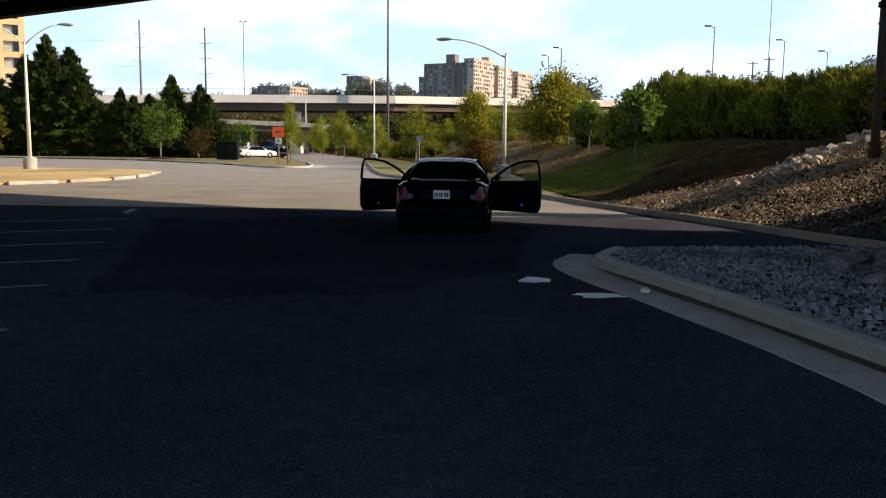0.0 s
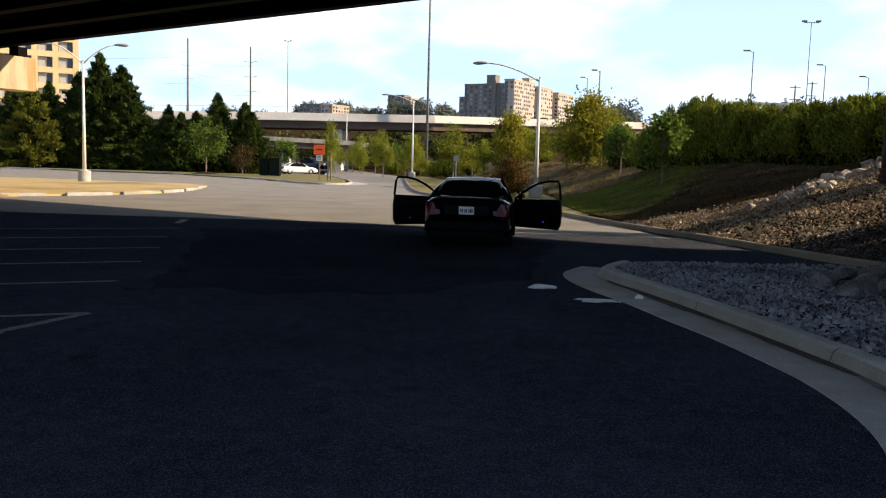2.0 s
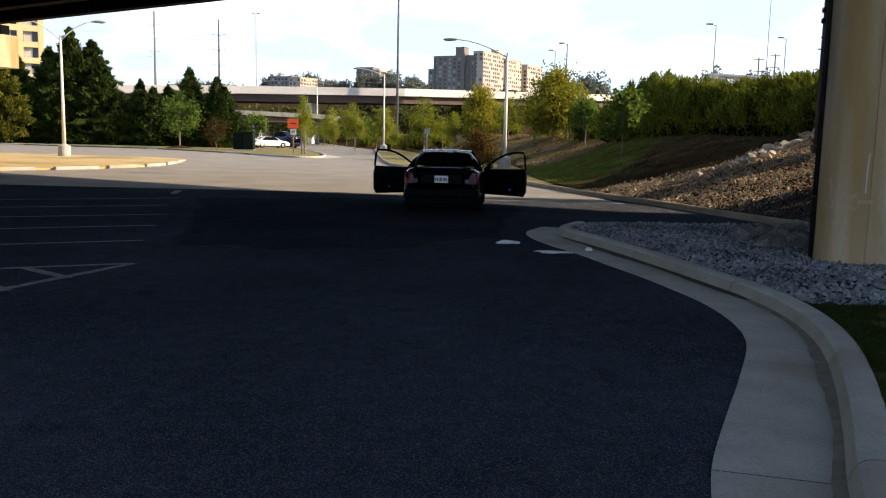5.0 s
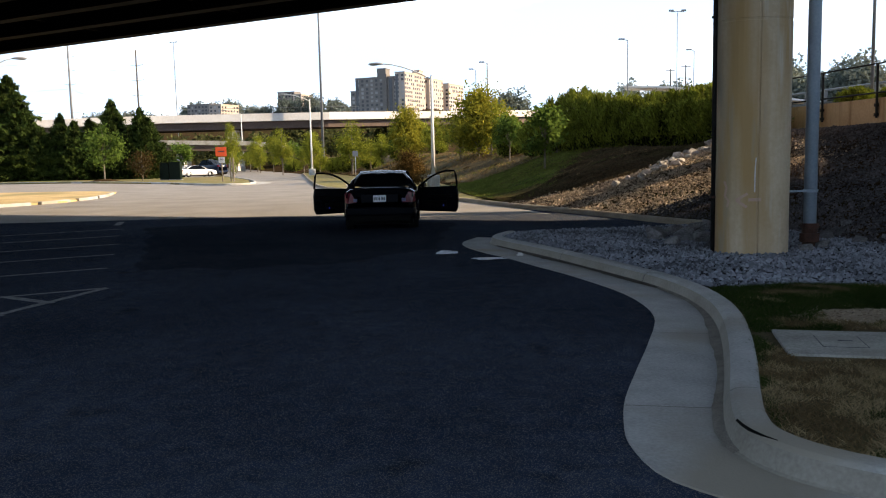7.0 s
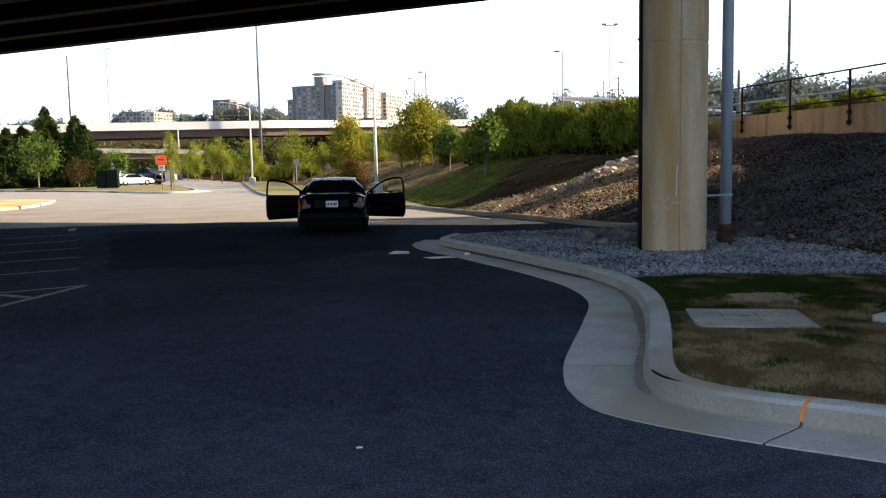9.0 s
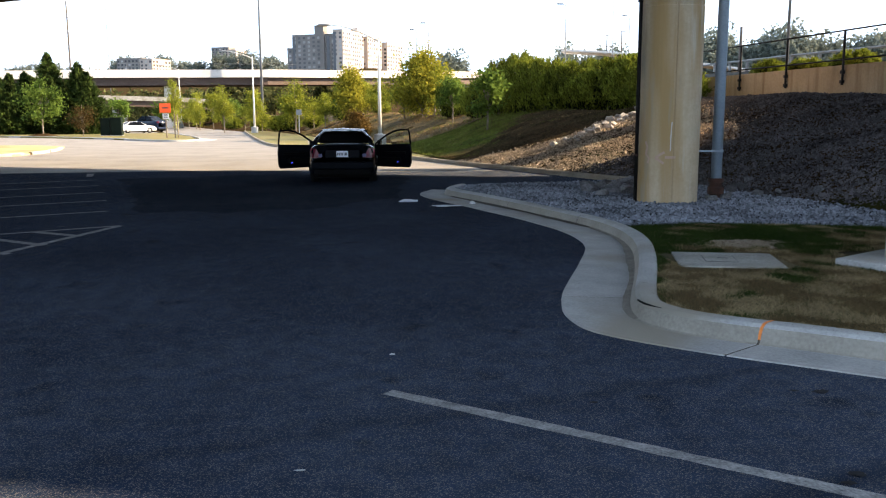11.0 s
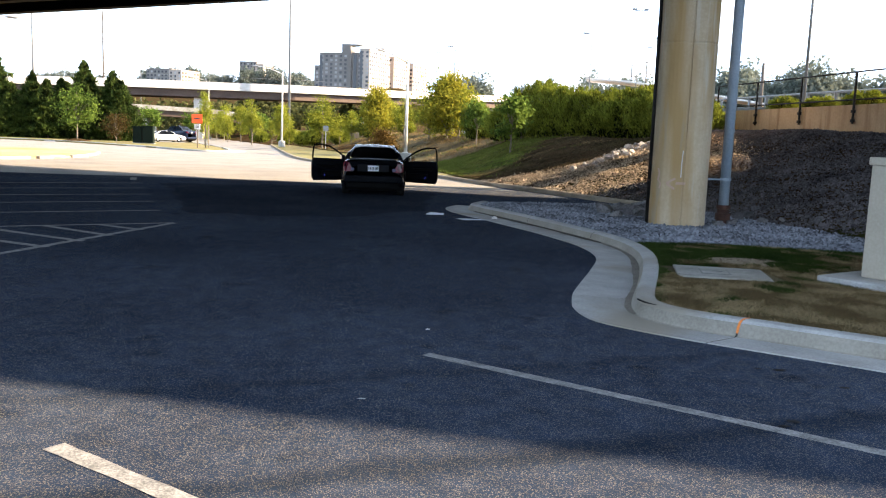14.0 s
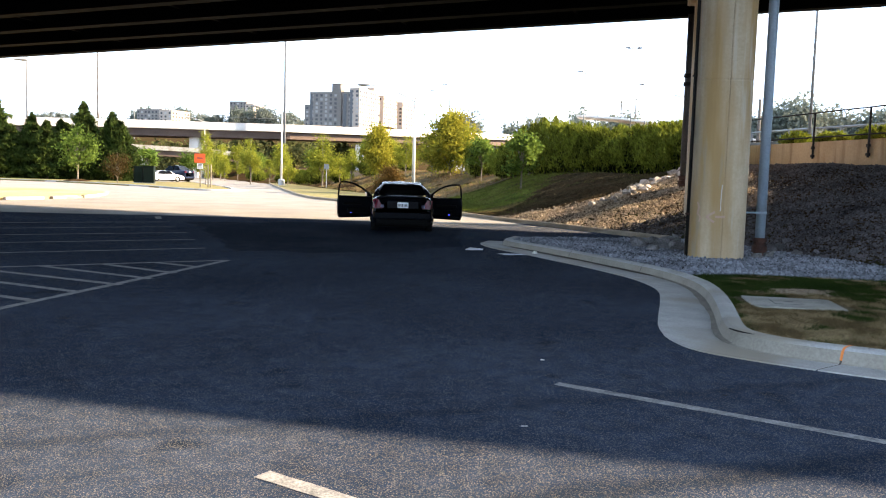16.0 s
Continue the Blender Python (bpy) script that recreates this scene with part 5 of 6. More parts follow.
for dx in (0.75, 1.0):
    st = thing("tree_stake", "grey timber stake beside the sign", "stake", -17.0 + dx, 66.6, 0.05, 0, "stakes")
    part("stake", boxed(-0.045, 0.045, -0.045, 0.045, -0.1, 2.05, 0.008), WOOD, st)
s2 = thing("small_sign", "small white notice on a thin post on the bank", "sign", -6.6, 76.0, 0.6)
part("post", boxed(-0.035, 0.035, -0.03, 0.03, -0.4, 1.9), GALV, s2)
part("notice", boxed(-0.25, 0.25, -0.06, -0.035, 1.40, 1.92, 0.01), LAMP_GREY, s2)

# wheel stops round the dry island
stops = [(-27.5, 24.9, 27), (-24.9, 26.2, 27), (-22.3, 27.5, 28), (-19.3, 29.6, 45), (-17.6, 32.0, 62), (-16.75, 34.6, 78), (-16.4, 37.4, 88), (-16.75, 40.3, 98), (-17.4, 43.0, 104)]
for x, y, r in stops:
    st = thing("wheel_stop", "pale concrete wheel stop along the dry island", "wheel stop", x, y, 0.0, r, "wheel stops")
    part("block", boxed(-1.05, 1.05, -0.1, 0.1, 0.0, 0.15, 0.025), CONCRETE, st)

# ---- markings ----
def stripe(name, label, a, b, wide=0.11, group="parking lines"):
    d = Vector((b[0] - a[0], b[1] - a[1], 0)).normalized()
    n = Vector((-d.y, d.x, 0)) * wide / 2
    rnd = random.Random(round(a[0] * 31 + b[1] * 17))
    lift = (0.0035 if b[1] < 8.5 else 0.009) + 0.0025 * rnd.random()
    steps = max(2, int((Vector(b) - Vector(a)).length / 0.15))
    vs = []
    for i in range(steps + 1):
        p = Vector((a[0], a[1], lift)).lerp(Vector((b[0], b[1], lift)), i / steps)
        j = 1 + rnd.uniform(-0.10, 0.10)
        vs += [p + n * j, p - n * j]
    ob = mesh_ob(name, [tuple(v) for v in vs], [(2 * i, 2 * i + 1, 2 * i + 3, 2 * i + 2) for i in range(steps)], PAINT_LINE)
    return tagged(ob, label, "road marking", group)


for x, y in ((-7.5, 18.2), (-6.8, 16.0), (-5.98, 13.85), (-5.3, 11.72), (-4.6, 9.58)):
    stripe("parking_line", "worn white parking bay line", (x, y), (x - 4.8, y - 4.8 * 0.56))
stripe("parking_line", "white edge line of the hatched bay", (-3.70, 7.23), (-8.4, 4.65))
stripe("parking_line", "white slanting edge line of the hatched bay", (-3.70, 7.23), (-5.60, 0.05), 0.13)
for a, b in (((-3.93, 5.98), (-4.85, 6.58)), ((-4.15, 5.08), (-5.62, 6.15)), ((-4.32, 4.32), (-6.45, 5.65)), ((-4.55, 3.58), (-7.3, 5.15)), ((-4.83, 2.77), (-8.1, 4.7)), ((-5.05, 1.95), (-8.3, 3.9)), ((-5.3, 1.1), (-8.5, 3.0))):
    stripe("hatch_line", "white hatch line of the no-parking area", a, b, 0.14, "hatching")
stripe("parking_line", "worn white parking line running to the kerb", (0.65, -1.89), (4.3, -4.72))
stripe("parking_line", "worn white parking line in the sun", (-1.46, -4.04), (1.6, -6.4), 0.12)
stripe("parking_line", "worn white line at the edge of the shade", (-8.6, 21.0), (-8.2, 19.6), 0.2)


# a paler seam across the asphalt
seam = smooth_line([(-6.0, -1.5), (-3.3, -1.25), (-0.8, -1.0), (0.4, -0.25), (2.05, 0.12)], 0.1)
so = [offset(seam, d) for d in (-0.05, 0.05)]
rs = random.Random(5)
sv = [(q[0] + rs.uniform(-0.012, 0.012), q[1] + rs.uniform(-0.02, 0.02), 0.0012) for i in range(len(seam)) for q in (so[0][i], so[1][i])]
tagged(mesh_ob("asphalt_seam", sv, [(2 * i, 2 * i + 1, 2 * i + 3, 2 * i + 2) for i in range(len(seam) - 1)], SEAM), "faint paler worn seam across the asphalt", "asphalt", kind="structure")

stripe("road_line", "short white line beside the access road", (-6.9, 52.0), (-7.7, 60.5), 0.16)

# oil spots
for n, (x, y, r) in enumerate(((1.95, -2.22, 0.022), (3.49, -2.15, 0.045), (3.32, -2.12, 0.022), (3.0, -3.4, 0.036), (2.9, -3.5, 0.03), (3.77, -2.61, 0.032))):
    r3 = random.Random(n)
    rim = [(x + r * r3.uniform(0.6, 1.3) * math.cos(a) * 1.3, y + r * r3.uniform(0.6, 1.2) * math.sin(a), 0.007) for a in (k * math.pi / 9 for k in range(18))]
    tagged(mesh_ob("oil_stain", [(x, y, 0.008)] + rim, [(0, 1 + k, 1 + (k + 1) % 18) for k in range(18)], OIL), "small dark oil stain on the asphalt", "stain", "oil stains")


# litter in the gutter
def crumple(name, label, x, y, z, size, material, seed, flat=0.4):
    rnd = random.Random(seed)
    bm = bmesh.new()
    bmesh.ops.create_icosphere(bm, subdivisions=2, radius=1)
    for v in bm.verts:
        v.co = Vector((v.co.x * size[0], v.co.y * size[1], abs(v.co.z) * size[2])) * rnd.uniform(0.55, 1.25)
    ob = part(name, bm, material)
    ob.location = (x, y, z)
    return tagged(ob, label, "litter", "litter")


crumple("plastic_bag", "crumpled white plastic bag lying on the asphalt", 1.30, 10.72, 0.004, (0.19, 0.16, 0.05), LITTER_WHITE, 3)
crumple("paper", "flattened wet white paper lying by the gutter", 2.02, 9.75, 0.004, (0.30, 0.17, 0.012), LITTER_WHITE, 5)
crumple("paper_cup", "small white cup lying in the gutter", 2.60, 10.05, 0.01, (0.06, 0.06, 0.06), SIGN_WHITE, 8)
crumple("paper_scrap", "small white scrap of paper on the asphalt", 0.70, -1.0, 0.003, (0.022, 0.018, 0.008), SIGN_WHITE, 9)
crumple("paper_scrap", "small torn scrap of paper on the asphalt", 0.18, -3.1, 0.003, (0.035, 0.010, 0.006), CONCRETE, 11)


# ---- flyover, far buildings ----
flyover = thing("flyover", "long pale concrete flyover with dark girders on piers", "flyover", kind="structure")
FLY = [(-140, 128, 8.9), (-68, 139, 9.4), (-47, 145, 10.0), (-18.4, 152, 10.4), (13.2, 172, 11.1), (25.5, 185, 11.7), (70, 235, 13.0)]


def fly_bar(line, w0, w1, top, low):
    bm = bmesh.new()
    ln = np.array(line)
    a, b = offset(ln[:, :2], -w0), offset(ln[:, :2], -w1)
    rows = [[bm.verts.new((*p, z)) for p, z in ((a[i], ln[i, 2] - top), (b[i], ln[i, 2] - top), (b[i], ln[i, 2] - low), (a[i], ln[i, 2] - low))] for i in range(len(ln))]
    for r0, r1 in zip(rows, rows[1:]):
        for j in range(4):
            bm.faces.new((r0[j], r0[(j + 1) % 4], r1[(j + 1) % 4], r1[j]))
    bm.faces.new(rows[0])
    bm.faces.new(list(reversed(rows[-1])))
    return bm


part("parapet", fly_bar(FLY, 0, 0.4, 0, 1.35), FLY_CONCRETE, flyover)
part("far_parapet", fly_bar(FLY, 11.6, 12.0, 0, 1.35), FLY_CONCRETE, flyover)
part("deck", fly_bar(FLY, 0.4, 11.6, 1.05, 1.4), FLY_CONCRETE, flyover)
for w in (0.8, 4.3, 7.8, 10.9):
    part("girder", fly_bar(FLY, w, w + 0.5, 1.4, 2.7), BROWN_STEEL, flyover)
for x, y in ((-100, 139), (-63, 146), (-36, 153), (-6, 165), (16, 181), (34, 202)):
    part("pier", boxed(x - 0.8, x + 0.8, y - 3, y + 3, -0.2, 7.4), FLY_CONCRETE, flyover)
fence = thing("mesh_fence", "thin wire fence on top of the flyover parapet", "fence")
fl = resample(np.array([(x, y + 0.2) for x, y, _ in FLY]), 90)
fz = np.interp(fl[:, 0], [p[0] for p in FLY], [p[2] for p in FLY])
for (x, y), z in list(zip(fl, fz))[:48]:
    part("post", boxed(x - 0.025, x + 0.025, y - 0.025, y + 0.025, z, z + 1.0), MAST_GREY, fence)
part("top_rail", tube([(x, y, z + 1.0) for (x, y), z in list(zip(fl, fz))[:48]], 0.025, 4), MAST_GREY, fence)
ramp = thing("slip_road_bridge", "lower pale concrete ramp under the flyover", "bridge", kind="structure")
RAMP = [(-90, 124, 6.2), (-60, 127, 5.9), (-42, 130, 5.6), (-30, 134, 5.3), (-22, 137, 4.7)]
part("parapet", fly_bar(RAMP, 0, 0.4, 0.3, 1.0), SLAB_CONCRETE, ramp)
part("deck", fly_bar(RAMP, 0.4, 7.5, 0.9, 1.9), BROWN_STEEL, ramp)
for x, y in ((-58, 130), (-40, 133.5)):
    part("pier", boxed(x - 0.6, x + 0.6, y - 2, y + 2, -0.2, 4.0), FLY_CONCRETE, ramp)


ramp2 = thing("slip_road_bridge", "pale concrete ramp rising behind the hedge", "bridge", kind="structure")
RAMP2 = [(49, 212, 18.8), (52, 211, 18.6), (59, 210, 18.3), (70, 209.5, 17.4), (90, 208, 14.6), (130, 203, 9.0)]
part("parapet", fly_bar(RAMP2, 0, 0.4, 0.0, 0.45), FLY_CONCRETE, ramp2)
part("deck", fly_bar(RAMP2, 0.4, 8.0, 0.3, 0.62), FLY_CONCRETE, ramp2)
for x, y, top in ((74, 214, 16.1), (100, 211, 12.3)):
    part("pier", boxed(x - 0.7, x + 0.7, y - 2, y + 2, 0.0, top), FLY_CONCRETE, ramp2)


def block(house, name, x0, x1, y0, y1, z0, z1, material, storey=2.85, bay=3.4, faces="fl", seed=0, win=(1.8, 1.6)):
    """One block of a building in the house's space, with real windows set in its faces (f: -y face, l: -x face, r: +x face)."""
    rnd = random.Random(seed)
    w = part(name, boxed(x0, x1, y0, y1, z0, z1), material, house)
    wide, tall = win
    base = bpy.data.meshes.new("window")
    b2 = boxed(-wide / 2, wide / 2, -0.06, 0.06, -tall / 2, tall / 2)
    b2.to_mesh(base)
    b2.free()
    base.materials.append(FAR_WINDOW)
    pale = base.copy()
    pale.materials.clear()
    pale.materials.append(BLIND_WINDOW)
    floors = int((z1 - z0 - 0.8) / storey)
    for face in faces:
        run = (x1 - x0) if face == "f" else (y1 - y0)
        n = max(1, int(run / bay))
        for i in range(n):
            u = (i + 0.5) * run / n
            for k in range(floors):
                z = z1 - 1.9 - k * storey
                ob = new("window", base if rnd.random() < 0.72 else pale)
                ob.parent = w
                if face == "f":
                    ob.location = (x0 + u, y0 - 0.03, z)
                else:
                    ob.location = (x0 - 0.03 if face == "l" else x1 + 0.03, y0 + u, z)
                    ob.rotation_euler = (0, 0, radians(90))
    part("parapet", boxed(x0 - 0.2, x1 + 0.2, y0 - 0.2, y1 + 0.2, z1, z1 + 0.6), material, w)
    return w


# the tall apartment block: two brick colours carry its shaded front and sunlit flank
apt = thing("apartment_block", "tall brown brick apartment block with a sunlit flank", "building", -40.0, 604.0, 22.0, -24, kind="structure")
block(apt, "wing", -22.0, -17.5, 0.5, 14, 0, 27.6, BRICK_SHADED, faces="f", seed=1)
block(apt, "wing", -17.5, 16.4, 0.0, 14, 0, 36.5, BRICK_SHADED, faces="f", seed=2)
block(apt, "stair_tower", -0.8, 6.0, 2.0, 9, 36.5, 42.6, BRICK_SHADED, faces="", seed=3)
block(apt, "stair_bay", 5.4, 8.2, -1.2, 2.0, 0, 38.0, BRICK_SHADED, faces="", seed=11)
block(apt, "wing", 16.4, 24.0, -4.0, 30, 0, 38.8, BRICK_SUNLIT, faces="fr", seed=4, bay=2.9)
block(apt, "stair_tower", 17.5, 23.0, 22.0, 29, 38.8, 42.0, BRICK_SUNLIT, faces="", seed=12)
block(apt, "wing", 20.0, 26.0, 33.0, 58, 0, 37.0, BRICK_SUNLIT, faces="fr", seed=5, bay=3.2)
block(apt, "wing", 22.0, 29.0, 62.0, 92, 0, 35.0, BRICK_SUNLIT, faces="fr", seed=6, bay=3.2)
for x0, x1 in ((-17.3, -15.2), (9.6, 12.0)):
    part("glazed_strip", boxed(x0, x1, -0.10, -0.04, 3.0, 35.6), FAR_WINDOW, apt, "dark glazed stair strip")
part("glazed_strip", boxed(16.6, 18.6, -4.12, -4.04, 3.0, 37.8), FAR_WINDOW, apt, "dark glazed stair strip")
apt2 = thing("apartment_block", "distant brown apartment block on the wooded ridge", "building", -153.0, 900.0, 40.0, -20, kind="structure")
block(apt2, "wing", -14, 6, 0, 14, 0, 33, BRICK_SHADED, faces="f", seed=7)
block(apt2, "wing", 6, 16, -3, 20, 0, 30, BRICK_SUNLIT, faces="fr", seed=8)
apt3 = thing("apartment_block", "low distant brown apartment block behind the flyover", "building", -190.0, 700.0, 30.0, -24, kind="structure")
block(apt3, "wing", -17, 8, 0, 14, 0, 18.5, BRICK_SHADED, faces="f", seed=9)
block(apt3, "wing", 8, 20, -3, 20, 0, 17.5, BRICK_SUNLIT, faces="fr", seed=10)
# the yellow building beyond the conifers
yb = thing("yellow_building", "yellow rendered building with deep-set windows", "building", -90.0, 157.0, 0.0, 34, kind="structure")
yw = part("wall", boxed(-34.0, 0.0, 0.9, 20.0, -0.1, 40.0), YELLOW_WALL, yb)
part("corner_pier", boxed(-0.75, 0.3, 0.0, 1.2, -0.1, 40.0), YELLOW_WALL, yb)
for k in range(10):
    z = 6.0 + k * 3.04
    part("ledge", boxed(-34.0, -0.76, 0.02, 0.95, z - 1.0, z + 0.1), YELLOW_WALL, yb)
    for i in range(9):
        x = -2.05 - i * 3.65
        w = part("window", boxed(x - 1.25, x + 1.25, 0.82, 0.92, z + 0.12, z + 2.02), FAR_WINDOW, yw)
        part("blind", boxed(x - 1.2, x + 0.3, 0.78, 0.815, z + 0.15, z + 2.0), BLIND_WINDOW, w)
        part("fin", boxed(x - 2.35, x - 1.3, 0.0, 0.96, z + 0.11, z + 2.03), YELLOW_WALL, yb)


# ---- plants ----
def leaf_mesh(name, centres, size, rng, material, stretch=1.6, droop=0.0, along=None):
    """Small pointed leaves at the given places, turned at random."""
    n = len(centres)
    a = rng.normal(size=(n, 3))
    a[:, 2] -= droop
    if along is not None:
        a = a * 0.38 + along
    a /= np.linalg.norm(a, axis=1)[:, None]
    b = np.cross(a, rng.normal(size=(n, 3)))
    b /= np.linalg.norm(b, axis=1)[:, None] + 1e-9
    s = size * rng.uniform(0.6, 1.35, (n, 1))
    tip, side = a * s * stretch / 2, b * s / 2
    v = np.stack([centres - tip + side, centres + tip, centres - tip - side], 1).reshape(-1, 3)
    f = np.arange(3 * n).reshape(n, 3)
    me = bpy.data.meshes.new(name)
    me.from_pydata(v.tolist(), [], f.tolist())
    me.materials.append(material)
    return me


def limbs(tall, base, tips, r0):
    """A tapered trunk that forks into limbs."""
    bm = tube([(0, 0, -0.2), (0.03, 0.02, tall * 0.3), (-0.03, 0.03, tall * 0.65), (0, 0, tall * 0.96)], [r0, r0 * 0.8, r0 * 0.5, r0 * 0.15], 7)
    for p in tips:
        b2 = tube([(0, 0, base + (p[2] - base) * 0.3), (p[0] * 0.5, p[1] * 0.5, base + (p[2] - base) * 0.75), tuple(p)], [r0 * 0.42, r0 * 0.28, r0 * 0.08], 5)
        tmp = bpy.data.meshes.new("limb")
        b2.to_mesh(tmp)
        b2.free()
        bm.from_mesh(tmp)
        bpy.data.meshes.remove(tmp)
    return bm


def broadleaf(name, label, tall, radius, base, material, leaves, seed, size=0.16, clumps=26, lean=0.0, category="tree"):
    rng = np.random.default_rng(seed)
    t = thing(name, label, category)
    hz = (tall - base) / 2
    c = rng.normal(size=(clumps, 3))
    c /= np.linalg.norm(c, axis=1)[:, None]
    c *= rng.uniform(0.25, 1.0, (clumps, 1)) ** 0.6
    taper = 1 - 0.45 * np.clip(c[:, 2], 0, 1)
    cen = np.stack([c[:, 0] * radius * taper, c[:, 1] * radius * taper, base + hz + c[:, 2] * hz * 0.92], 1)
    part("trunk", limbs(tall, base, cen[:: max(1, clumps // 14)], 0.014 * tall ** 0.9 + 0.02), BARK, t)
    which = rng.integers(0, clumps, leaves)
    spread = rng.uniform(0.16, 0.36, clumps)[which][:, None] * radius
    pts = cen[which] + rng.normal(size=(leaves, 3)) * spread * (1.0, 1.0, 0.75)
    crown = new("crown", leaf_mesh("crown", pts, size, rng, material))
    crown.parent = t
    return t


def conifer(label, tall, radius, leaves, seed, size=0.26, material=NEEDLE, base=0.15, power=0.8, name="conifer", boughs=0, spread=0.20):
    rng = np.random.default_rng(seed)
    t = thing(name, label, "tree")
    part("trunk", tube([(0, 0, -0.2), (0, 0, tall * 0.5), (0, 0, tall * 0.97)], [0.022 * tall, 0.014 * tall, 0.01], 7), BARK, t)
    boughs = boughs or int(60 + tall * 13)
    h = rng.uniform(0.0, 1.0, boughs) ** 0.9
    ang = rng.uniform(0, 2 * np.pi, boughs)
    reach = radius * ((1 - h) ** power) * rng.uniform(0.42, 1.3, boughs) + 0.12
    tilt = rng.uniform(0.0, 0.5, boughs)
    w = rng.choice(boughs, leaves, p=(reach + 0.15) / (reach + 0.15).sum())
    f = rng.uniform(0.15, 1.0, leaves) ** 0.75
    side = rng.normal(size=leaves) * (spread * reach[w] * (1.15 - f) + 0.05)
    r = reach[w] * f
    z = base + h[w] * (tall - base) * 0.96 + tilt[w] * r - 0.25 * r * f + rng.normal(size=leaves) * 0.06
    ca, sa = np.cos(ang[w]), np.sin(ang[w])
    pts = np.stack([r * ca - side * sa, r * sa + side * ca, np.clip(z, 0.05, tall)], 1)
    along = np.stack([ca - 0.5 * side * sa, sa + 0.5 * side * ca, 0.35 + tilt[w] * 0.8 + 0.9 * h[w]], 1)
    along /= np.linalg.norm(along, axis=1)[:, None]
    crown = new("crown", leaf_mesh("crown", pts, size, rng, material, 4.6, 0.0, along))
    crown.parent = t
    # added near-black leaves that paint the shade inside the conifer
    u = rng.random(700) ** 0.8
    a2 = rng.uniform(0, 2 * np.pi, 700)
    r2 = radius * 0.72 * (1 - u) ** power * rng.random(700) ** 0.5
    heart = new("inner_foliage", leaf_mesh("inner_foliage", np.stack([r2 * np.cos(a2), r2 * np.sin(a2), base + u * tall * 0.9], 1), 0.5, rng, LEAF_SHADE, 1.6))
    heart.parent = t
    return t


def put(proto, x, y, s=1.0, turn=0.0, z=None, label="", sz=None):
    if z is None:
        z = float(height(x, y))
        z = 0.08 if z < 0 else z
    c = copy_thing(proto, pose(x, y, z, 0, 0, turn))
    c.scale = (s, s, sz or s)
    if label:
        c["label"] = label
    return c


def retire(*protos):
    for p in protos:
        for o in (*p.children_recursive, p):
            bpy.data.objects.remove(o)


rnd = random.Random(4)
spruce = [conifer("tall dark green spruce in the screen of conifers", 10.0, 3.5, 20000, 20 + i, 0.105, power=0.9, boughs=420, spread=0.10) for i in range(3)]
cypress = [conifer("dense dark green cypress in the screen of conifers", 7.0, 2.6, 11500, 30 + i, 0.105, power=0.72, boughs=420, spread=0.09) for i in range(3)]
fir = [conifer("tall broad dark green fir with spreading boughs", 13.0, 5.4, 26000, 27 + i, 0.13, power=0.8, boughs=260, spread=0.09) for i in range(2)]
put(fir[0], -48.2, 89.0, 1.0, 30, sz=1.02)
put(fir[1], -46.3, 90.2, 0.95, 200, sz=0.93)
retire(*fir)
golden = conifer("rounded golden-green cypress in front of the conifers", 8.0, 3.1, 22000, 39, 0.115, GOLDEN, power=0.42)
for x, y, h, k, s in ((-44.0, 88.0, 9.4, 2, 1.35), (-51.2, 90.0, 11.2, 2, 1.2), (-40.4, 89.5, 7.6, 2, 1.2), (-37.4, 90.0, 7.0, 1, 1.3), (-34.9, 90.0, 9.1, 0, 1.15), (-33.8, 88.6, 7.4, 2, 1.3), (-31.4, 89.0, 8.0, 1, 1.25), (-55.5, 91, 10.2, 1, 1.1), (-60.0, 91, 10.0, 0, 1.1), (-65.0, 91, 10.5, 2, 1.1), (-71, 91, 11, 0, 1.1)):
    put(spruce[k], x, y, h / 10 * s, rnd.uniform(0, 360), sz=h / 10)
for i, x in enumerate(np.arange(-70.0, -29.0, 1.9)):
    h = (6.1 if x > -43 else 6.8) * rnd.uniform(0.92, 1.08)
    put(cypress[i % 3], float(x), 87.2 + rnd.uniform(-0.5, 0.7), h / 7 * rnd.uniform(0.85, 1.05), rnd.uniform(0, 360), sz=h / 7)
for i, x in enumerate(np.arange(-69.0, -30.0, 2.6)):
    h = 6.6 * rnd.uniform(0.85, 1.05)
    put(cypress[(i + 1) % 3], float(x), 90.6 + rnd.uniform(-0.5, 0.7), h / 7 * 1.1, rnd.uniform(0, 360), sz=h / 7)
put(cypress[1], -30.2, 87.6, 1.0, 40, sz=0.98)
put(golden, -52.6, 83.0, 1.0, 0, sz=1.04)
retire(*spruce, *cypress, golden)

young = broadleaf("young_tree", "young green tree in a ring of mulch on the verge", 5.4, 1.75, 1.3, LEAF_GREEN, 2600, 41, 0.17)
put(young, -31.6, 78.6, 1.0, 20)
retire(young)
rusty = broadleaf("bush", "rust-tinged twiggy bush on the verge", 3.1, 1.15, 0.2, LEAF_RUST, 1500, 42, 0.10, 40, category="bush")
put(rusty, -26.6, 75.0, 1.0, 0, 0.08)
dense = broadleaf("bush", "rounded rust-tinged bush at the foot of the bank", 2.4, 1.05, 0.0, LEAF_BRONZE, 6500, 43, 0.09, 40, category="bush")
put(dense, -0.55, 43.6, 0.85, 60, 0.1, sz=0.8)
retire(dense)
retire(rusty)
mulch = thing("mulch_ring", "low ring of brown mulch round a young tree", "mulch", -31.6, 78.6, 0.08)
part("mound", tube([(0, 0, -0.05), (0, 0, 0.06), (0, 0, 0.22)], [1.5, 1.3, 0.4], 20), BANK, mulch)

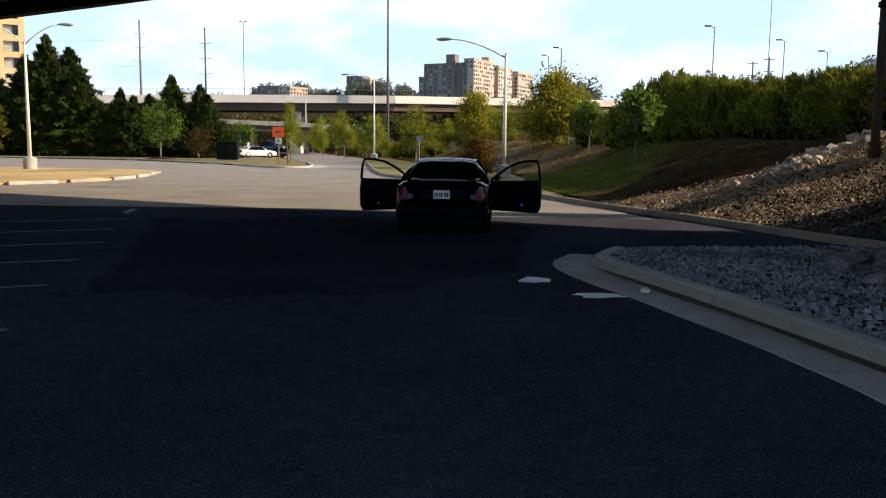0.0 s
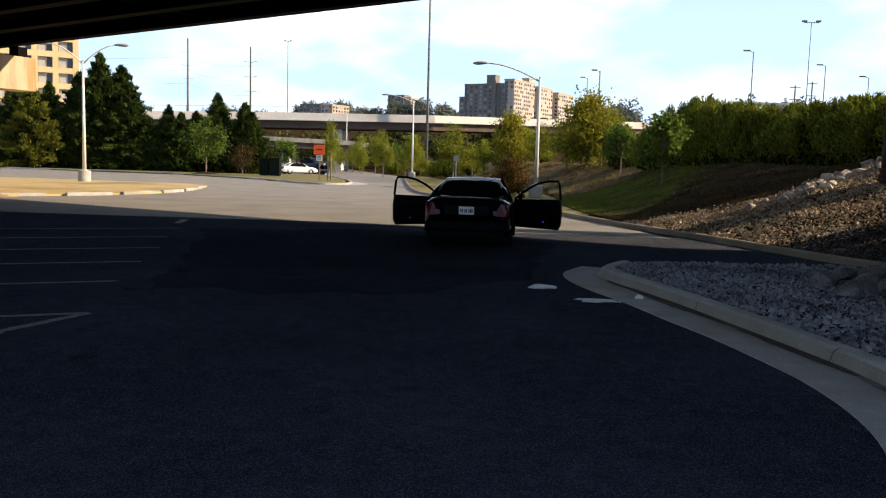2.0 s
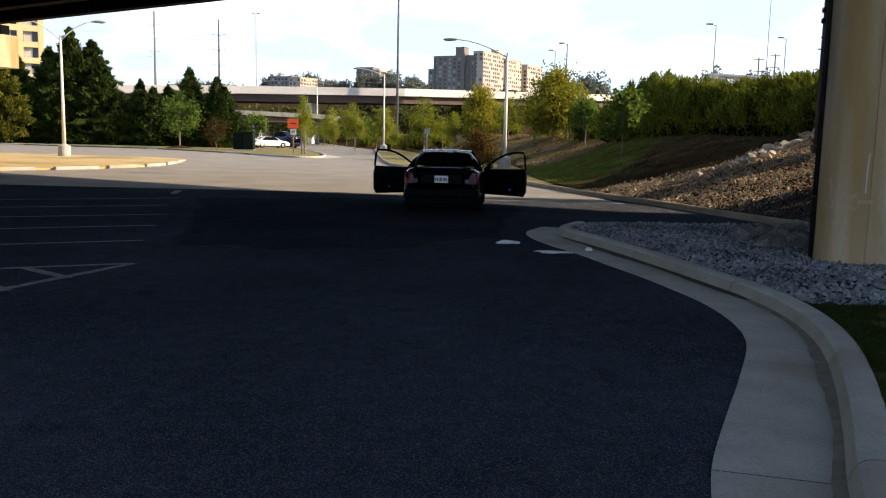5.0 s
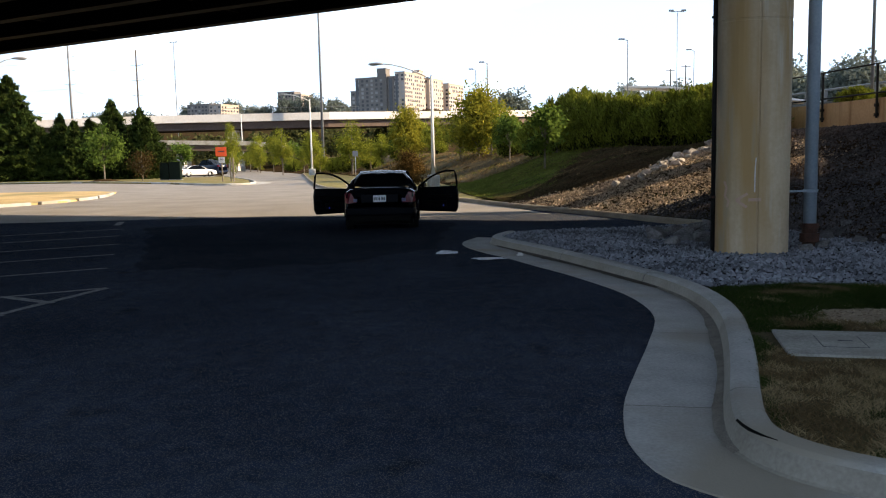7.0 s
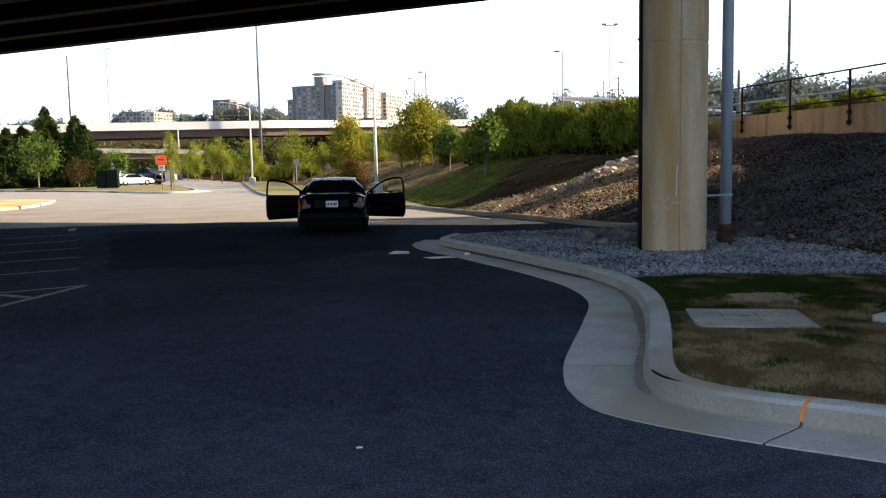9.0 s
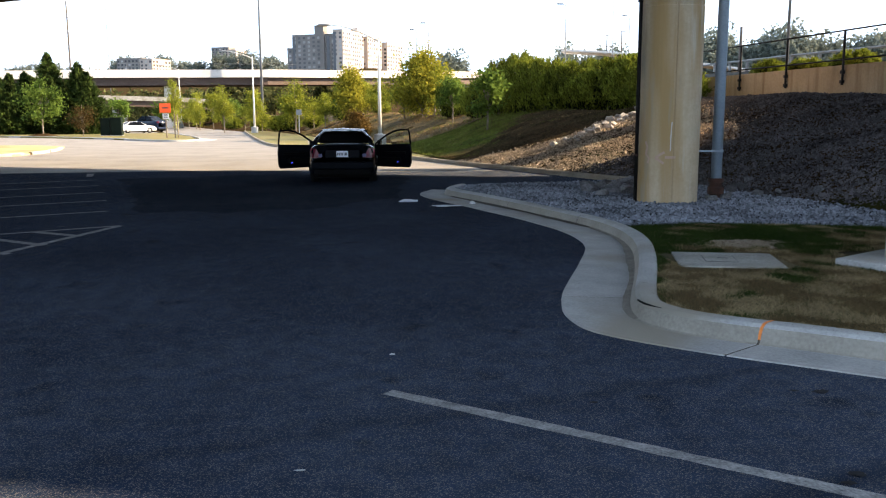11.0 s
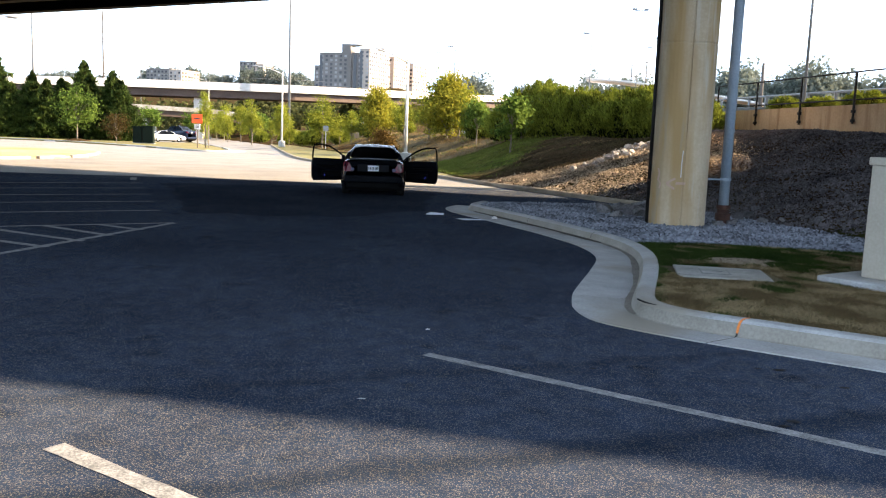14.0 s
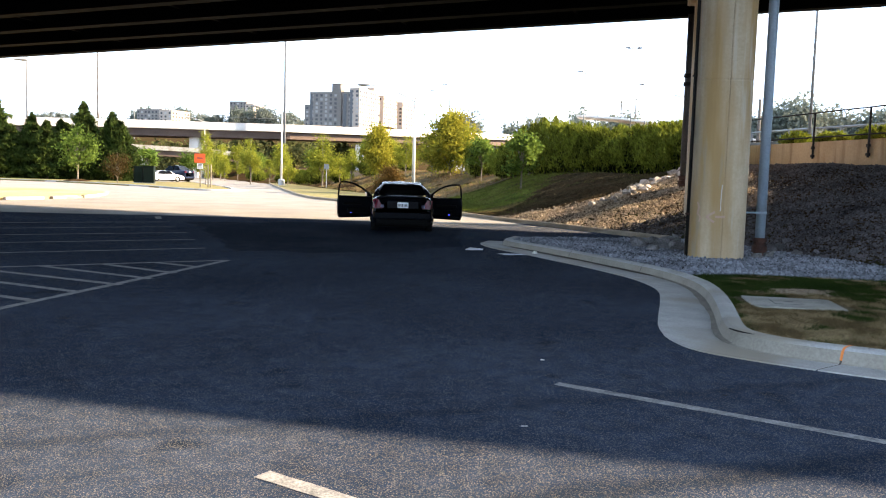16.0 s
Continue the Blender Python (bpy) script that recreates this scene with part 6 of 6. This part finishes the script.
yellow = [broadleaf("young_tree", "slender young tree with yellowing leaves on the bank", 7.0, 1.7, 0.9, LEAF_YELLOW, 5200, 50 + i, 0.13, 30) for i in range(4)]
for x, y, h, k, w in ((-18.6, 77.0, 5.4, 0, 0.55), (-17.0, 95, 5.5, 1, 0.9), (-12.8, 90, 5.0, 2, 0.95), (-22.5, 118, 5.6, 3, 0.9), (-26.5, 126, 5.6, 0, 0.9), (-7.3, 80, 5.5, 1, 1.25), (3.0, 60, 3.6, 0, 1.3), (5.2, 57, 3.8, 1, 1.2), (-0.4, 73, 3.6, 2, 1.3), (-4.2, 78, 3.4, 0, 1.0), (1.0, 66, 3.6, 1, 1.2), (-16.2, 106, 3.4, 3, 0.9), (-24.0, 116, 3.4, 0, 1.1), (-12.2, 92, 3.0, 1, 1.1), (-5.6, 82, 3.0, 3, 1.1), (6.4, 60, 3.4, 0, 1.1), (-28.5, 130, 4.2, 1, 1.1), (-31.5, 134, 4.0, 2, 1.1)):
    put(yellow[k], x, y, h / 7 * w, rnd.uniform(0, 360), sz=h / 7)
retire(*yellow)
turning = broadleaf("young_tree", "full young tree with yellow autumn leaves on the bank", 5.2, 1.95, 0.15, LEAF_GOLD, 10000, 57, 0.14, 52)
put(turning, 4.3, 58.0, 1.0, 40)
put(turning, -1.4, 72.0, 0.75, 130, sz=1.0)
retire(turning)
green = [broadleaf("young_tree", "young green leafy tree on the bank", 5.5, 1.5, 1.4, LEAF_GREEN, 2000, 60 + i, 0.20, 18) for i in range(2)]
for x, y, h, k, w in ((6.12, 34.0, 3.0, 0, 1.1), (5.9, 50.0, 3.2, 1, 0.95), (-9.5, 96, 4.0, 0, 0.9), (-20.5, 124, 4.6, 1, 1.0), (-28.0, 112, 4.0, 1, 1.3), (-34.0, 112, 4.4, 0, 1.3), (-3.0, 86, 3.4, 1, 0.8)):
    put(green[k], x, y, h / 5.5 * w, rnd.uniform(0, 360), sz=h / 5.5)
retire(*green)
def stemmed_shrub(label, tall, radius, stems, leaves, seed, material, size=0.085):
    """Many upright arching stems from one root, feathered with narrow leaves."""
    rng = np.random.default_rng(seed)
    t = thing("shrub", label, "shrub")
    ang, out_, up = rng.uniform(0, 2 * np.pi, stems), radius * rng.uniform(0.15, 1.0, stems) ** 0.7, tall * rng.uniform(0.74, 1.0, stems)
    up *= 1.04 - 0.34 * (out_ / radius) ** 2
    bm = bmesh.new()
    for k in range(0, stems, 3):
        tip = (out_[k] * math.cos(ang[k]), out_[k] * math.sin(ang[k]), up[k])
        b2 = tube([(tip[0] * 0.15, tip[1] * 0.15, -0.1), (tip[0] * 0.45, tip[1] * 0.45, up[k] * 0.55), tip], [0.03, 0.02, 0.006], 4, False)
        tmp = bpy.data.meshes.new("stem")
        b2.to_mesh(tmp)
        b2.free()
        bm.from_mesh(tmp)
        bpy.data.meshes.remove(tmp)
    part("trunk", bm, BARK, t)
    w = rng.integers(0, stems, leaves)
    f = 1 - 0.94 * rng.uniform(0.0, 1.0, leaves) ** 1.9 * (0.55 + 0.45 * rng.random(stems)[w])
    r = out_[w] * (0.28 + 0.80 * np.sin(np.pi * (0.12 + 0.60 * f)))
    puff = rng.normal(size=(leaves, 3)) * (0.16 * (1.2 - 0.75 * f))[:, None] * (radius / 1.6)
    pts = np.stack([r * np.cos(ang[w]), r * np.sin(ang[w]), up[w] * f], 1) + puff
    pts[:, 2] = np.maximum(pts[:, 2], 0.04)
    along = np.stack([0.45 * np.cos(ang[w]), 0.45 * np.sin(ang[w]), np.full(leaves, 0.9)], 1)
    crown = new("crown", leaf_mesh("crown", pts, size, rng, material, 3.0, 0.0, along))
    crown.parent = t
    # near-black leaves inside the shrub, added to block light and darken its shaded heart
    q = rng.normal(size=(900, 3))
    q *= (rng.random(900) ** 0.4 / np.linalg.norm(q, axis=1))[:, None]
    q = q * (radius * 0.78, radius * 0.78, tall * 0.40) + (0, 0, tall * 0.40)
    heart = new("inner_foliage", leaf_mesh("inner_foliage", q, 0.34, rng, LEAF_SHADE, 1.5))
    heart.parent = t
    return t


shrub = [stemmed_shrub("tall feathery green shrub on the crest of the bank", 4.0, 2.3, 90, 9000, 70 + i, LEAF_SHRUB, 0.090) for i in range(4)]
crest = resample(smooth_line([(11.8, 25.7), (12.2, 27.4), (12.3, 29.4), (11.9, 31.5), (10.6, 34.2), (9.3, 37.4), (8.4, 40.6), (7.9, 44.0)], 0.5), 25)
for i, (x, y) in enumerate(crest):
    x, y = x + rnd.uniform(-0.35, 0.5), y + rnd.uniform(-0.4, 0.4)
    top = 4.08 + 0.067 * (y - 26) - (0.7 if i > 21 else 0) - height(x, y)
    put(shrub[i % 4], x, y, rnd.uniform(0.48, 0.68), rnd.uniform(0, 360), sz=float(top) / 4.0 * rnd.choice((0.84, 0.92, 0.98, 1.03, 1.10)))
back = resample(smooth_line([(13.7, 34.5), (13.9, 39.0), (14.2, 46.0), (13.4, 52.0), (11.0, 57.0)], 0.5), 24)
for i, (x, y) in enumerate(back):
    x, y = x + rnd.uniform(-0.7, 0.7), y + rnd.uniform(-0.7, 0.7)
    top = 0.9 + 0.076 * y - (0.5 if i > 18 else 0) - height(x, y)
    put(shrub[(i + 1) % 4], x, y, rnd.uniform(0.7, 0.95), rnd.uniform(0, 360), sz=float(top) / 4.0 * rnd.uniform(0.8, 1.08))
under = resample(smooth_line([(8.6, 46.0), (7.6, 52.0), (5.6, 60.0), (1.2, 70.0), (-4.6, 80.0), (-12.0, 98.0), (-21.0, 122.0)], 1.0), 13)
for i, (x, y) in enumerate(under):
    h = rnd.uniform(1.0, 2.2)
    put(shrub[i % 4], x + rnd.uniform(-0.8, 1.4), y, h / 4 * 1.1, rnd.uniform(0, 360), sz=h / 4, label="low green shrub under the young trees on the bank")
for x, y, h, w in ((15.6, 24.3, 0.9, 0.3), (15.9, 22.0, 0.8, 0.32), (16.2, 19.6, 0.9, 0.35), (16.5, 17.0, 0.7, 0.3)):
    put(shrub[2], x, y, w, 70 * y, z=3.04, sz=h / 4.0, label="low yellow-green shrub behind the retaining wall")
for x, y, h, w in ((6.1, 53.0, 2.9, 0.5), (7.2, 47.5, 2.3, 0.45)):
    put(shrub[0], x, y, w, 30, sz=h / 4.0, label="small dark green shrub standing apart on the bank")
retire(*shrub)

# wooded ridges far off: clumps of distant crowns
def far_wood(label, x0, x1, y0, y1, n, tall, seed, size, material):
    rng = np.random.default_rng(seed)
    pts = []
    for _ in range(n):
        x, y = rng.uniform(x0, x1), rng.uniform(y0, y1)
        h, r = tall * rng.uniform(0.6, 1.1), tall * rng.uniform(0.28, 0.5)
        z = float(height(x, y))
        c = rng.normal(size=(150, 3))
        c /= np.linalg.norm(c, axis=1)[:, None]
        c *= rng.uniform(0.6, 1.0, (150, 1))
        pts.append(np.stack([x + c[:, 0] * r, y + c[:, 1] * r, z + h * 0.55 + c[:, 2] * h * 0.45], 1))
    ob = new("far_wood", leaf_mesh("far_wood", np.concatenate(pts), size, rng, material, 1.2))
    return tagged(ob, label, "wood", kind="stuff")


def far_clump(x0, x1, y0, y1, n, top, seed):
    """A clump of far trees that reaches about the given height."""
    rng = np.random.default_rng(seed)
    pts = []
    for _ in range(n):
        x, y = rng.uniform(x0, x1), rng.uniform(y0, y1)
        u = abs(2 * (x - x0) / (x1 - x0) - 1)
        z = float(height(x, y)) - 2
        h = max(5.0, (top - z) * (1 - 0.35 * u * u) * rng.uniform(0.75, 1.02))
        r = rng.uniform(4.5, 8.0)
        c = rng.normal(size=(1000, 3))
        c /= np.linalg.norm(c, axis=1)[:, None]
        c *= rng.uniform(0.55, 1.0, (1000, 1)) * (1 + 0.25 * np.sin(c[:, :1] * 5 + c[:, 2:] * 6))
        pts.append(np.stack([x + c[:, 0] * r, y + c[:, 1] * r, z + h * 0.6 + c[:, 2] * h * 0.4], 1))
    ob = new("far_wood", leaf_mesh("far_wood", np.concatenate(pts), 1.15, rng, LEAF_HAZED, 1.3))
    return tagged(ob, "haze-toned clump of distant broadleaf trees beyond the motorway", "wood", kind="stuff")


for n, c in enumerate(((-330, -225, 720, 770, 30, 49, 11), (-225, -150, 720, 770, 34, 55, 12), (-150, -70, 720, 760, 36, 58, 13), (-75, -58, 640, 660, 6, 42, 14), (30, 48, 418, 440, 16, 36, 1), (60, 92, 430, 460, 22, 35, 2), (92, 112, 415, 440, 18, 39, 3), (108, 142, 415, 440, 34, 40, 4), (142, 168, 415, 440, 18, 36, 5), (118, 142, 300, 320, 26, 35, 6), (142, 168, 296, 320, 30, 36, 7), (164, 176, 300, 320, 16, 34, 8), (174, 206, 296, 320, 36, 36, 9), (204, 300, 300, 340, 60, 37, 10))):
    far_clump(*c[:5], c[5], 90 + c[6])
far_wood("trees and scrub beneath the flyover", -70, -5, 165, 230, 60, 8, 84, 0.8, LEAF_SCRUB)


# ---- stones and grass ----
def stones(name, label, pts, sizes, material, seed):
    """Loose angular stones, joined."""
    rng = np.random.default_rng(seed)
    v0 = np.array([(1, 0.3, -0.35), (-1, -0.2, -0.3), (0.2, 1, -0.4), (-0.3, -1, -0.35), (0.45, 0.2, 0.75), (-0.3, -0.1, 1)], float)
    f0 = np.array([(0, 2, 4), (2, 5, 4), (2, 1, 5), (1, 3, 5), (3, 4, 5), (3, 0, 4)])
    n = len(pts)
    v = v0[None] * rng.uniform(0.55, 1.2, (n, len(v0), 1)) * (sizes[:, None] * rng.uniform(0.6, 1.2, (n, 3)))[:, None]
    a = rng.uniform(0, 2 * np.pi, n)
    c, s = np.cos(a)[:, None], np.sin(a)[:, None]
    v = np.stack([v[..., 0] * c - v[..., 1] * s, v[..., 0] * s + v[..., 1] * c, v[..., 2] * 0.75], -1) + pts[:, None]
    f = f0[None] + (np.arange(n) * len(v0))[:, None, None]
    return tagged(mesh_ob(name, v.reshape(-1, 3), f.reshape(-1, 3), material), label, "stones", kind="stuff")


rng = np.random.default_rng(7)
gp = np.stack([rng.uniform(2.2, 11, 30000), rng.uniform(3.5, 15, 30000)], 1)
gp = gp[inside(bed_outline, gp[:, 0], gp[:, 1])]
gp = gp[bank_distance(gp[:, 0], gp[:, 1]) < 0.3]
stones("gravel", "loose grey gravel stones inside the kerb", np.c_[gp, np.full(len(gp), 0.105)], rng.uniform(0.022, 0.062, len(gp)), GRAVEL, 1)

RIP = [(3.3, 25.7), (5.0, 23.6), (6.2, 23.3), (7.2, 22.9), (7.8, 22.7), (8.8, 23.4), (9.6, 24.2), (10.4, 24.4), (11.6, 25.0), (14.3, 25.6), (14.6, 24.0), (15.1, 19.5), (15.7, 14.5), (16.6, 7.5), (17.5, 0.0), (12.0, 1.0), (10.2, 5.5), (8.9, 10.0), (8.0, 13.4), (7.5, 15.2), (6.2, 19.3), (5.2, 21.6), (3.8, 24.6)]
rp = np.stack([rng.uniform(3, 18, 140000), rng.uniform(0, 26, 140000)], 1)
rp = rp[inside(RIP, rp[:, 0], rp[:, 1])]
rz = height(rp[:, 0], rp[:, 1])
# pale stones in the sun, dark ones in shade: light put into colour
in_sun = smoothstep((rp[:, 1] - 17.0) / 1.8) * smoothstep((12.8 - rp[:, 0]) / 2.0) > rng.random(len(rp))
for name, label, material, pick, seed in (("riprap", "pale broken stone where the sun falls on the slope", RIDGE_STONE, in_sun, 2), ("riprap", "dark purplish-brown broken stone where the bridge shades the slope", RIPRAP, ~in_sun, 12)):
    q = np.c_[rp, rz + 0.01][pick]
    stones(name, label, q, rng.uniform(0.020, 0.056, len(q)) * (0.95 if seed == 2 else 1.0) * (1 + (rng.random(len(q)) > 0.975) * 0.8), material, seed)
# ridge of larger pale rocks along the upper edge, and a few by the pier
ridge = smooth_line([(4.6, 24.0), (5.6, 23.3), (7.15, 22.75), (7.75, 22.45), (8.75, 23.1), (9.55, 23.85), (10.3, 23.6), (11.2, 24.2)], 0.02)
rq = ridge[rng.integers(0, len(ridge), 6500)] + rng.normal(size=(6500, 2)) * (0.26, 0.22)
stones("riprap", "paler broken stone along the ridge of the slope", np.c_[rq, height(rq[:, 0], rq[:, 1]) + 0.03], rng.uniform(0.02, 0.07, len(rq)), RIDGE_STONE, 3)
spots = []
for i in range(74):
    q = ridge[int(len(ridge) * (0.40 + 0.59 * rnd.random()))]
    spots.append((q[0] + rnd.gauss(0, 0.22), q[1] + rnd.gauss(0, 0.26), 0.08 + 0.17 * rnd.random() ** 1.6))
spots += [(5.45, 11.5, 0.30), (5.8, 10.95, 0.26), (6.2, 11.7, 0.30), (6.17, 10.8, 0.28), (5.45, 10.4, 0.17), (6.7, 13.0, 0.30), (6.0, 12.3, 0.27), (6.5, 12.3, 0.25), (7.1, 13.6, 0.2), (7.3, 9.05, 0.16), (7.8, 9.5, 0.17), (8.5, 10.9, 0.18), (8.75, 10.1, 0.14), (9.1, 9.9, 0.12), (8.85, 11.2, 0.19), (8.2, 12.9, 0.2), (9.2, 11.6, 0.15), (7.8, 12.5, 0.18), (9.6, 9.2, 0.13)]
base_rocks, low_rocks = [], []
for s in range(7):
    bm = bmesh.new()
    r2 = random.Random(100 + s)
    for _ in range(11):
        v = Vector((r2.gauss(0, 1), r2.gauss(0, 1), r2.gauss(0, 1))).normalized() * r2.uniform(0.75, 1.15)
        bm.verts.new(v)
    hull = bmesh.ops.convex_hull(bm, input=bm.verts[:])
    bmesh.ops.delete(bm, geom=[g for g in hull["geom_interior"] if isinstance(g, bmesh.types.BMVert)], context="VERTS")
    bmesh.ops.bevel(bm, geom=bm.edges[:], offset=0.05, segments=1, affect="EDGES")
    low_rocks.append(part("boulder_shape", bm.copy(), DARK_ROCK))
    base_rocks.append(part("boulder_shape", bm, ROCK))
for i, (x, y, r) in enumerate(spots):
    o = new("boulder", (base_rocks if i < 74 else low_rocks)[i % 7].data)
    z = max(float(height(x, y)), 0.11)
    o.matrix_world = pose(x, y, z + r * 0.26, rnd.uniform(0, 40), rnd.uniform(0, 40), rnd.uniform(0, 360)) @ Matrix.Diagonal((r, r * rnd.uniform(0.7, 1.2), r * rnd.uniform(0.55, 0.85), 1))
    tagged(o, "angular pale boulder on the ridge of the stone slope" if i < 74 else "angular dark grey boulder beside the concrete pier", "boulder", "boulders")
for b in base_rocks + low_rocks:
    bpy.data.objects.remove(b)


def blades(name, label, outline, n, tall, material, seed, z=0.125, keep=None, wide=0.004, flop=0.55):
    rng = np.random.default_rng(seed)
    o = np.array(outline)
    p = np.stack([rng.uniform(o[:, 0].min(), o[:, 0].max(), n), rng.uniform(o[:, 1].min(), o[:, 1].max(), n)], 1)
    p = p[inside(outline, p[:, 0], p[:, 1])]
    if keep is not None:
        p = p[keep(p, rng)]
    m = len(p)
    a = rng.uniform(0, 2 * np.pi, m)
    w = np.stack([np.cos(a), np.sin(a), 0 * a], 1) * wide
    h = tall * rng.uniform(0.4, 1.3, m)
    lean = rng.normal(size=(m, 2)) * flop * h[:, None]
    b = np.c_[p, height(p[:, 0], p[:, 1]) if z is None else np.full(m, z)]
    v = np.stack([b - w, b + w, b + np.c_[lean, h]], 1).reshape(-1, 3)
    ob = mesh_ob(name, v, np.arange(3 * m).reshape(m, 3), material)
    return tagged(ob, label, "grass", kind="stuff")


NEAR_LAWN = [tuple(p + np.array((0.3, 0.0))) for p in kerb_foot[::2] if -5.5 < p[1] < 5.6] + [(10.0, -4.0), (10.0, 4.2), (7.6, 5.0), (5.6, 5.5)]


def patch(p):
    return np.array([noise.noise(Vector((x * 0.9, y * 0.9, 3.0))) for x, y in p])


def lushness(p):
    """Greener towards the gravel and beside the kerb, drier in the open lawn."""
    rim = np.min(np.hypot(p[:, None, 0] - kerb_foot[None, 60:200:4, 0], p[:, None, 1] - kerb_foot[None, 60:200:4, 1]), axis=1)
    return 1.5 * patch(p) + 1.3 * patch(p * 3.1) + 0.34 * (p[:, 1] - 2.9) + 1.0 * np.exp(-np.clip(rim - 0.3, 0, None) / 0.26)


off_slab = lambda p: ~((np.abs(p[:, 0] - 4.66) < 0.66) & (np.abs(p[:, 1] - 2.12) < 0.56)) & (np.hypot((p[:, 0] - 5.4) / 0.55, (p[:, 1] - 3.35) / 0.38) + 0.9 * patch(p * 3.0) + 0.6 * patch(p * 9.0) > 1.0) & ~((np.abs(p[:, 0] - 7.2) < 1.0) & (np.abs(p[:, 1] - 1.7) < 0.9))
blades("green_grass", "short green grass in the lawn", NEAR_LAWN, 420000, 0.036, BLADES, 5, wide=0.0035, flop=0.8, keep=lambda p, r: off_slab(p) & (lushness(p) > r.uniform(-0.2, 0.2, len(p))))
for name, label, material, seed, side in (("dry_grass", "straw-dry grass in the lawn", DRY_BLADES, 6, 1), ("brown_grass", "brown withered grass in the lawn", BROWN_BLADES, 16, -1)):
    blades(name, label, NEAR_LAWN, 400000, 0.032, material, seed, wide=0.004, flop=1.4, keep=lambda p, r: off_slab(p) & (lushness(p) < r.uniform(-0.1, 0.35, len(p))) & (side * (patch(p * 2.3 + 7.0) + 0.5 * patch(p * 7.0)) > r.uniform(-0.25, 0.25, len(p))))
soil_rim = [(5.4 + 0.62 * (1 + 0.25 * math.sin(k * 1.9)) * math.cos(k * math.pi / 12), 3.35 + 0.42 * (1 + 0.3 * math.sin(k * 2.7)) * math.sin(k * math.pi / 12), 0.1256) for k in range(24)]
tagged(mesh_ob("bare_soil", [(5.4, 3.35, 0.134)] + soil_rim, [(0, 1 + k, 1 + (k + 1) % 24) for k in range(24)], SOIL), "bare trodden soil behind the concrete slab", "soil", kind="structure")
pq = np.stack([rng.normal(5.4, 0.3, 420), rng.normal(3.35, 0.2, 420)], 1)
stones("pebbles", "small pale pebbles scattered on the bare soil", np.c_[pq, np.full(len(pq), 0.13)], rng.uniform(0.006, 0.022, len(pq)), RIDGE_STONE, 21)

# straw grass and leaf litter under the young trees
far_slope = [(1.8, 44.0), (1.3, 50.0), (-4.0, 66.0), (-8.0, 82.0), (3.0, 84.0), (9.0, 66.0), (11.0, 50.0), (10.5, 44.0)]
blades("rough_grass", "straw-brown grass tufts on the far bank", far_slope, 70000, 0.16, BROWN_BLADES, 31, z=None, keep=lambda p, r: (bank_distance(p[:, 0], p[:, 1]) > 0.1) & (patch(p * 0.5 + 4) > r.uniform(-0.35, 0.25, len(p))), wide=0.02)
blades("rough_grass", "green grass tufts on the far bank", far_slope, 40000, 0.16, BANK_BLADES, 32, z=None, keep=lambda p, r: (bank_distance(p[:, 0], p[:, 1]) > 0.1) & (patch(p * 0.4 + 11) > r.uniform(0.0, 0.4, len(p))), wide=0.02)

# rough grass and bark chips on the bank
BANK_AREA = [(3.2, 26.4), (2.3, 33.0), (1.9, 38.0), (2.0, 44.0), (8.0, 44.0), (9.5, 36.0), (12.0, 30.5), (12.6, 26.0), (10.0, 24.6), (7.6, 23.2), (5.2, 23.9)]
on_bank = lambda p: bank_distance(p[:, 0], p[:, 1]) > 0.1
lawn_side = lambda p, r: on_bank(p) & (1.1 * patch(p * 0.6) + 0.16 * (p[:, 1] - 31.0) - 0.20 * (p[:, 0] - 4.6) > r.uniform(-0.5, 0.4, len(p)))
blades("rough_grass", "rough green grass tufts on the bank", BANK_AREA, 90000, 0.10, BANK_BLADES, 8, z=None, keep=lawn_side, wide=0.011)
blades("rough_grass", "straw-dry grass tufts on the bank", BANK_AREA, 16000, 0.08, BROWN_BLADES, 9, z=None, keep=lambda p, r: on_bank(p) & (p[:, 1] > 27.0) & (patch(p * 0.8 + 9) > r.uniform(0.0, 0.4, len(p))), wide=0.011)
mp = np.stack([rng.uniform(2, 13, 42000), rng.uniform(23, 44, 42000)], 1)
mp = mp[inside(BANK_AREA, mp[:, 0], mp[:, 1]) & on_bank(mp)]
stones("bark_mulch", "dark brown bark mulch chips on the bank", np.c_[mp, height(mp[:, 0], mp[:, 1]) + 0.005], rng.uniform(0.015, 0.05, len(mp)), MULCH, 4)
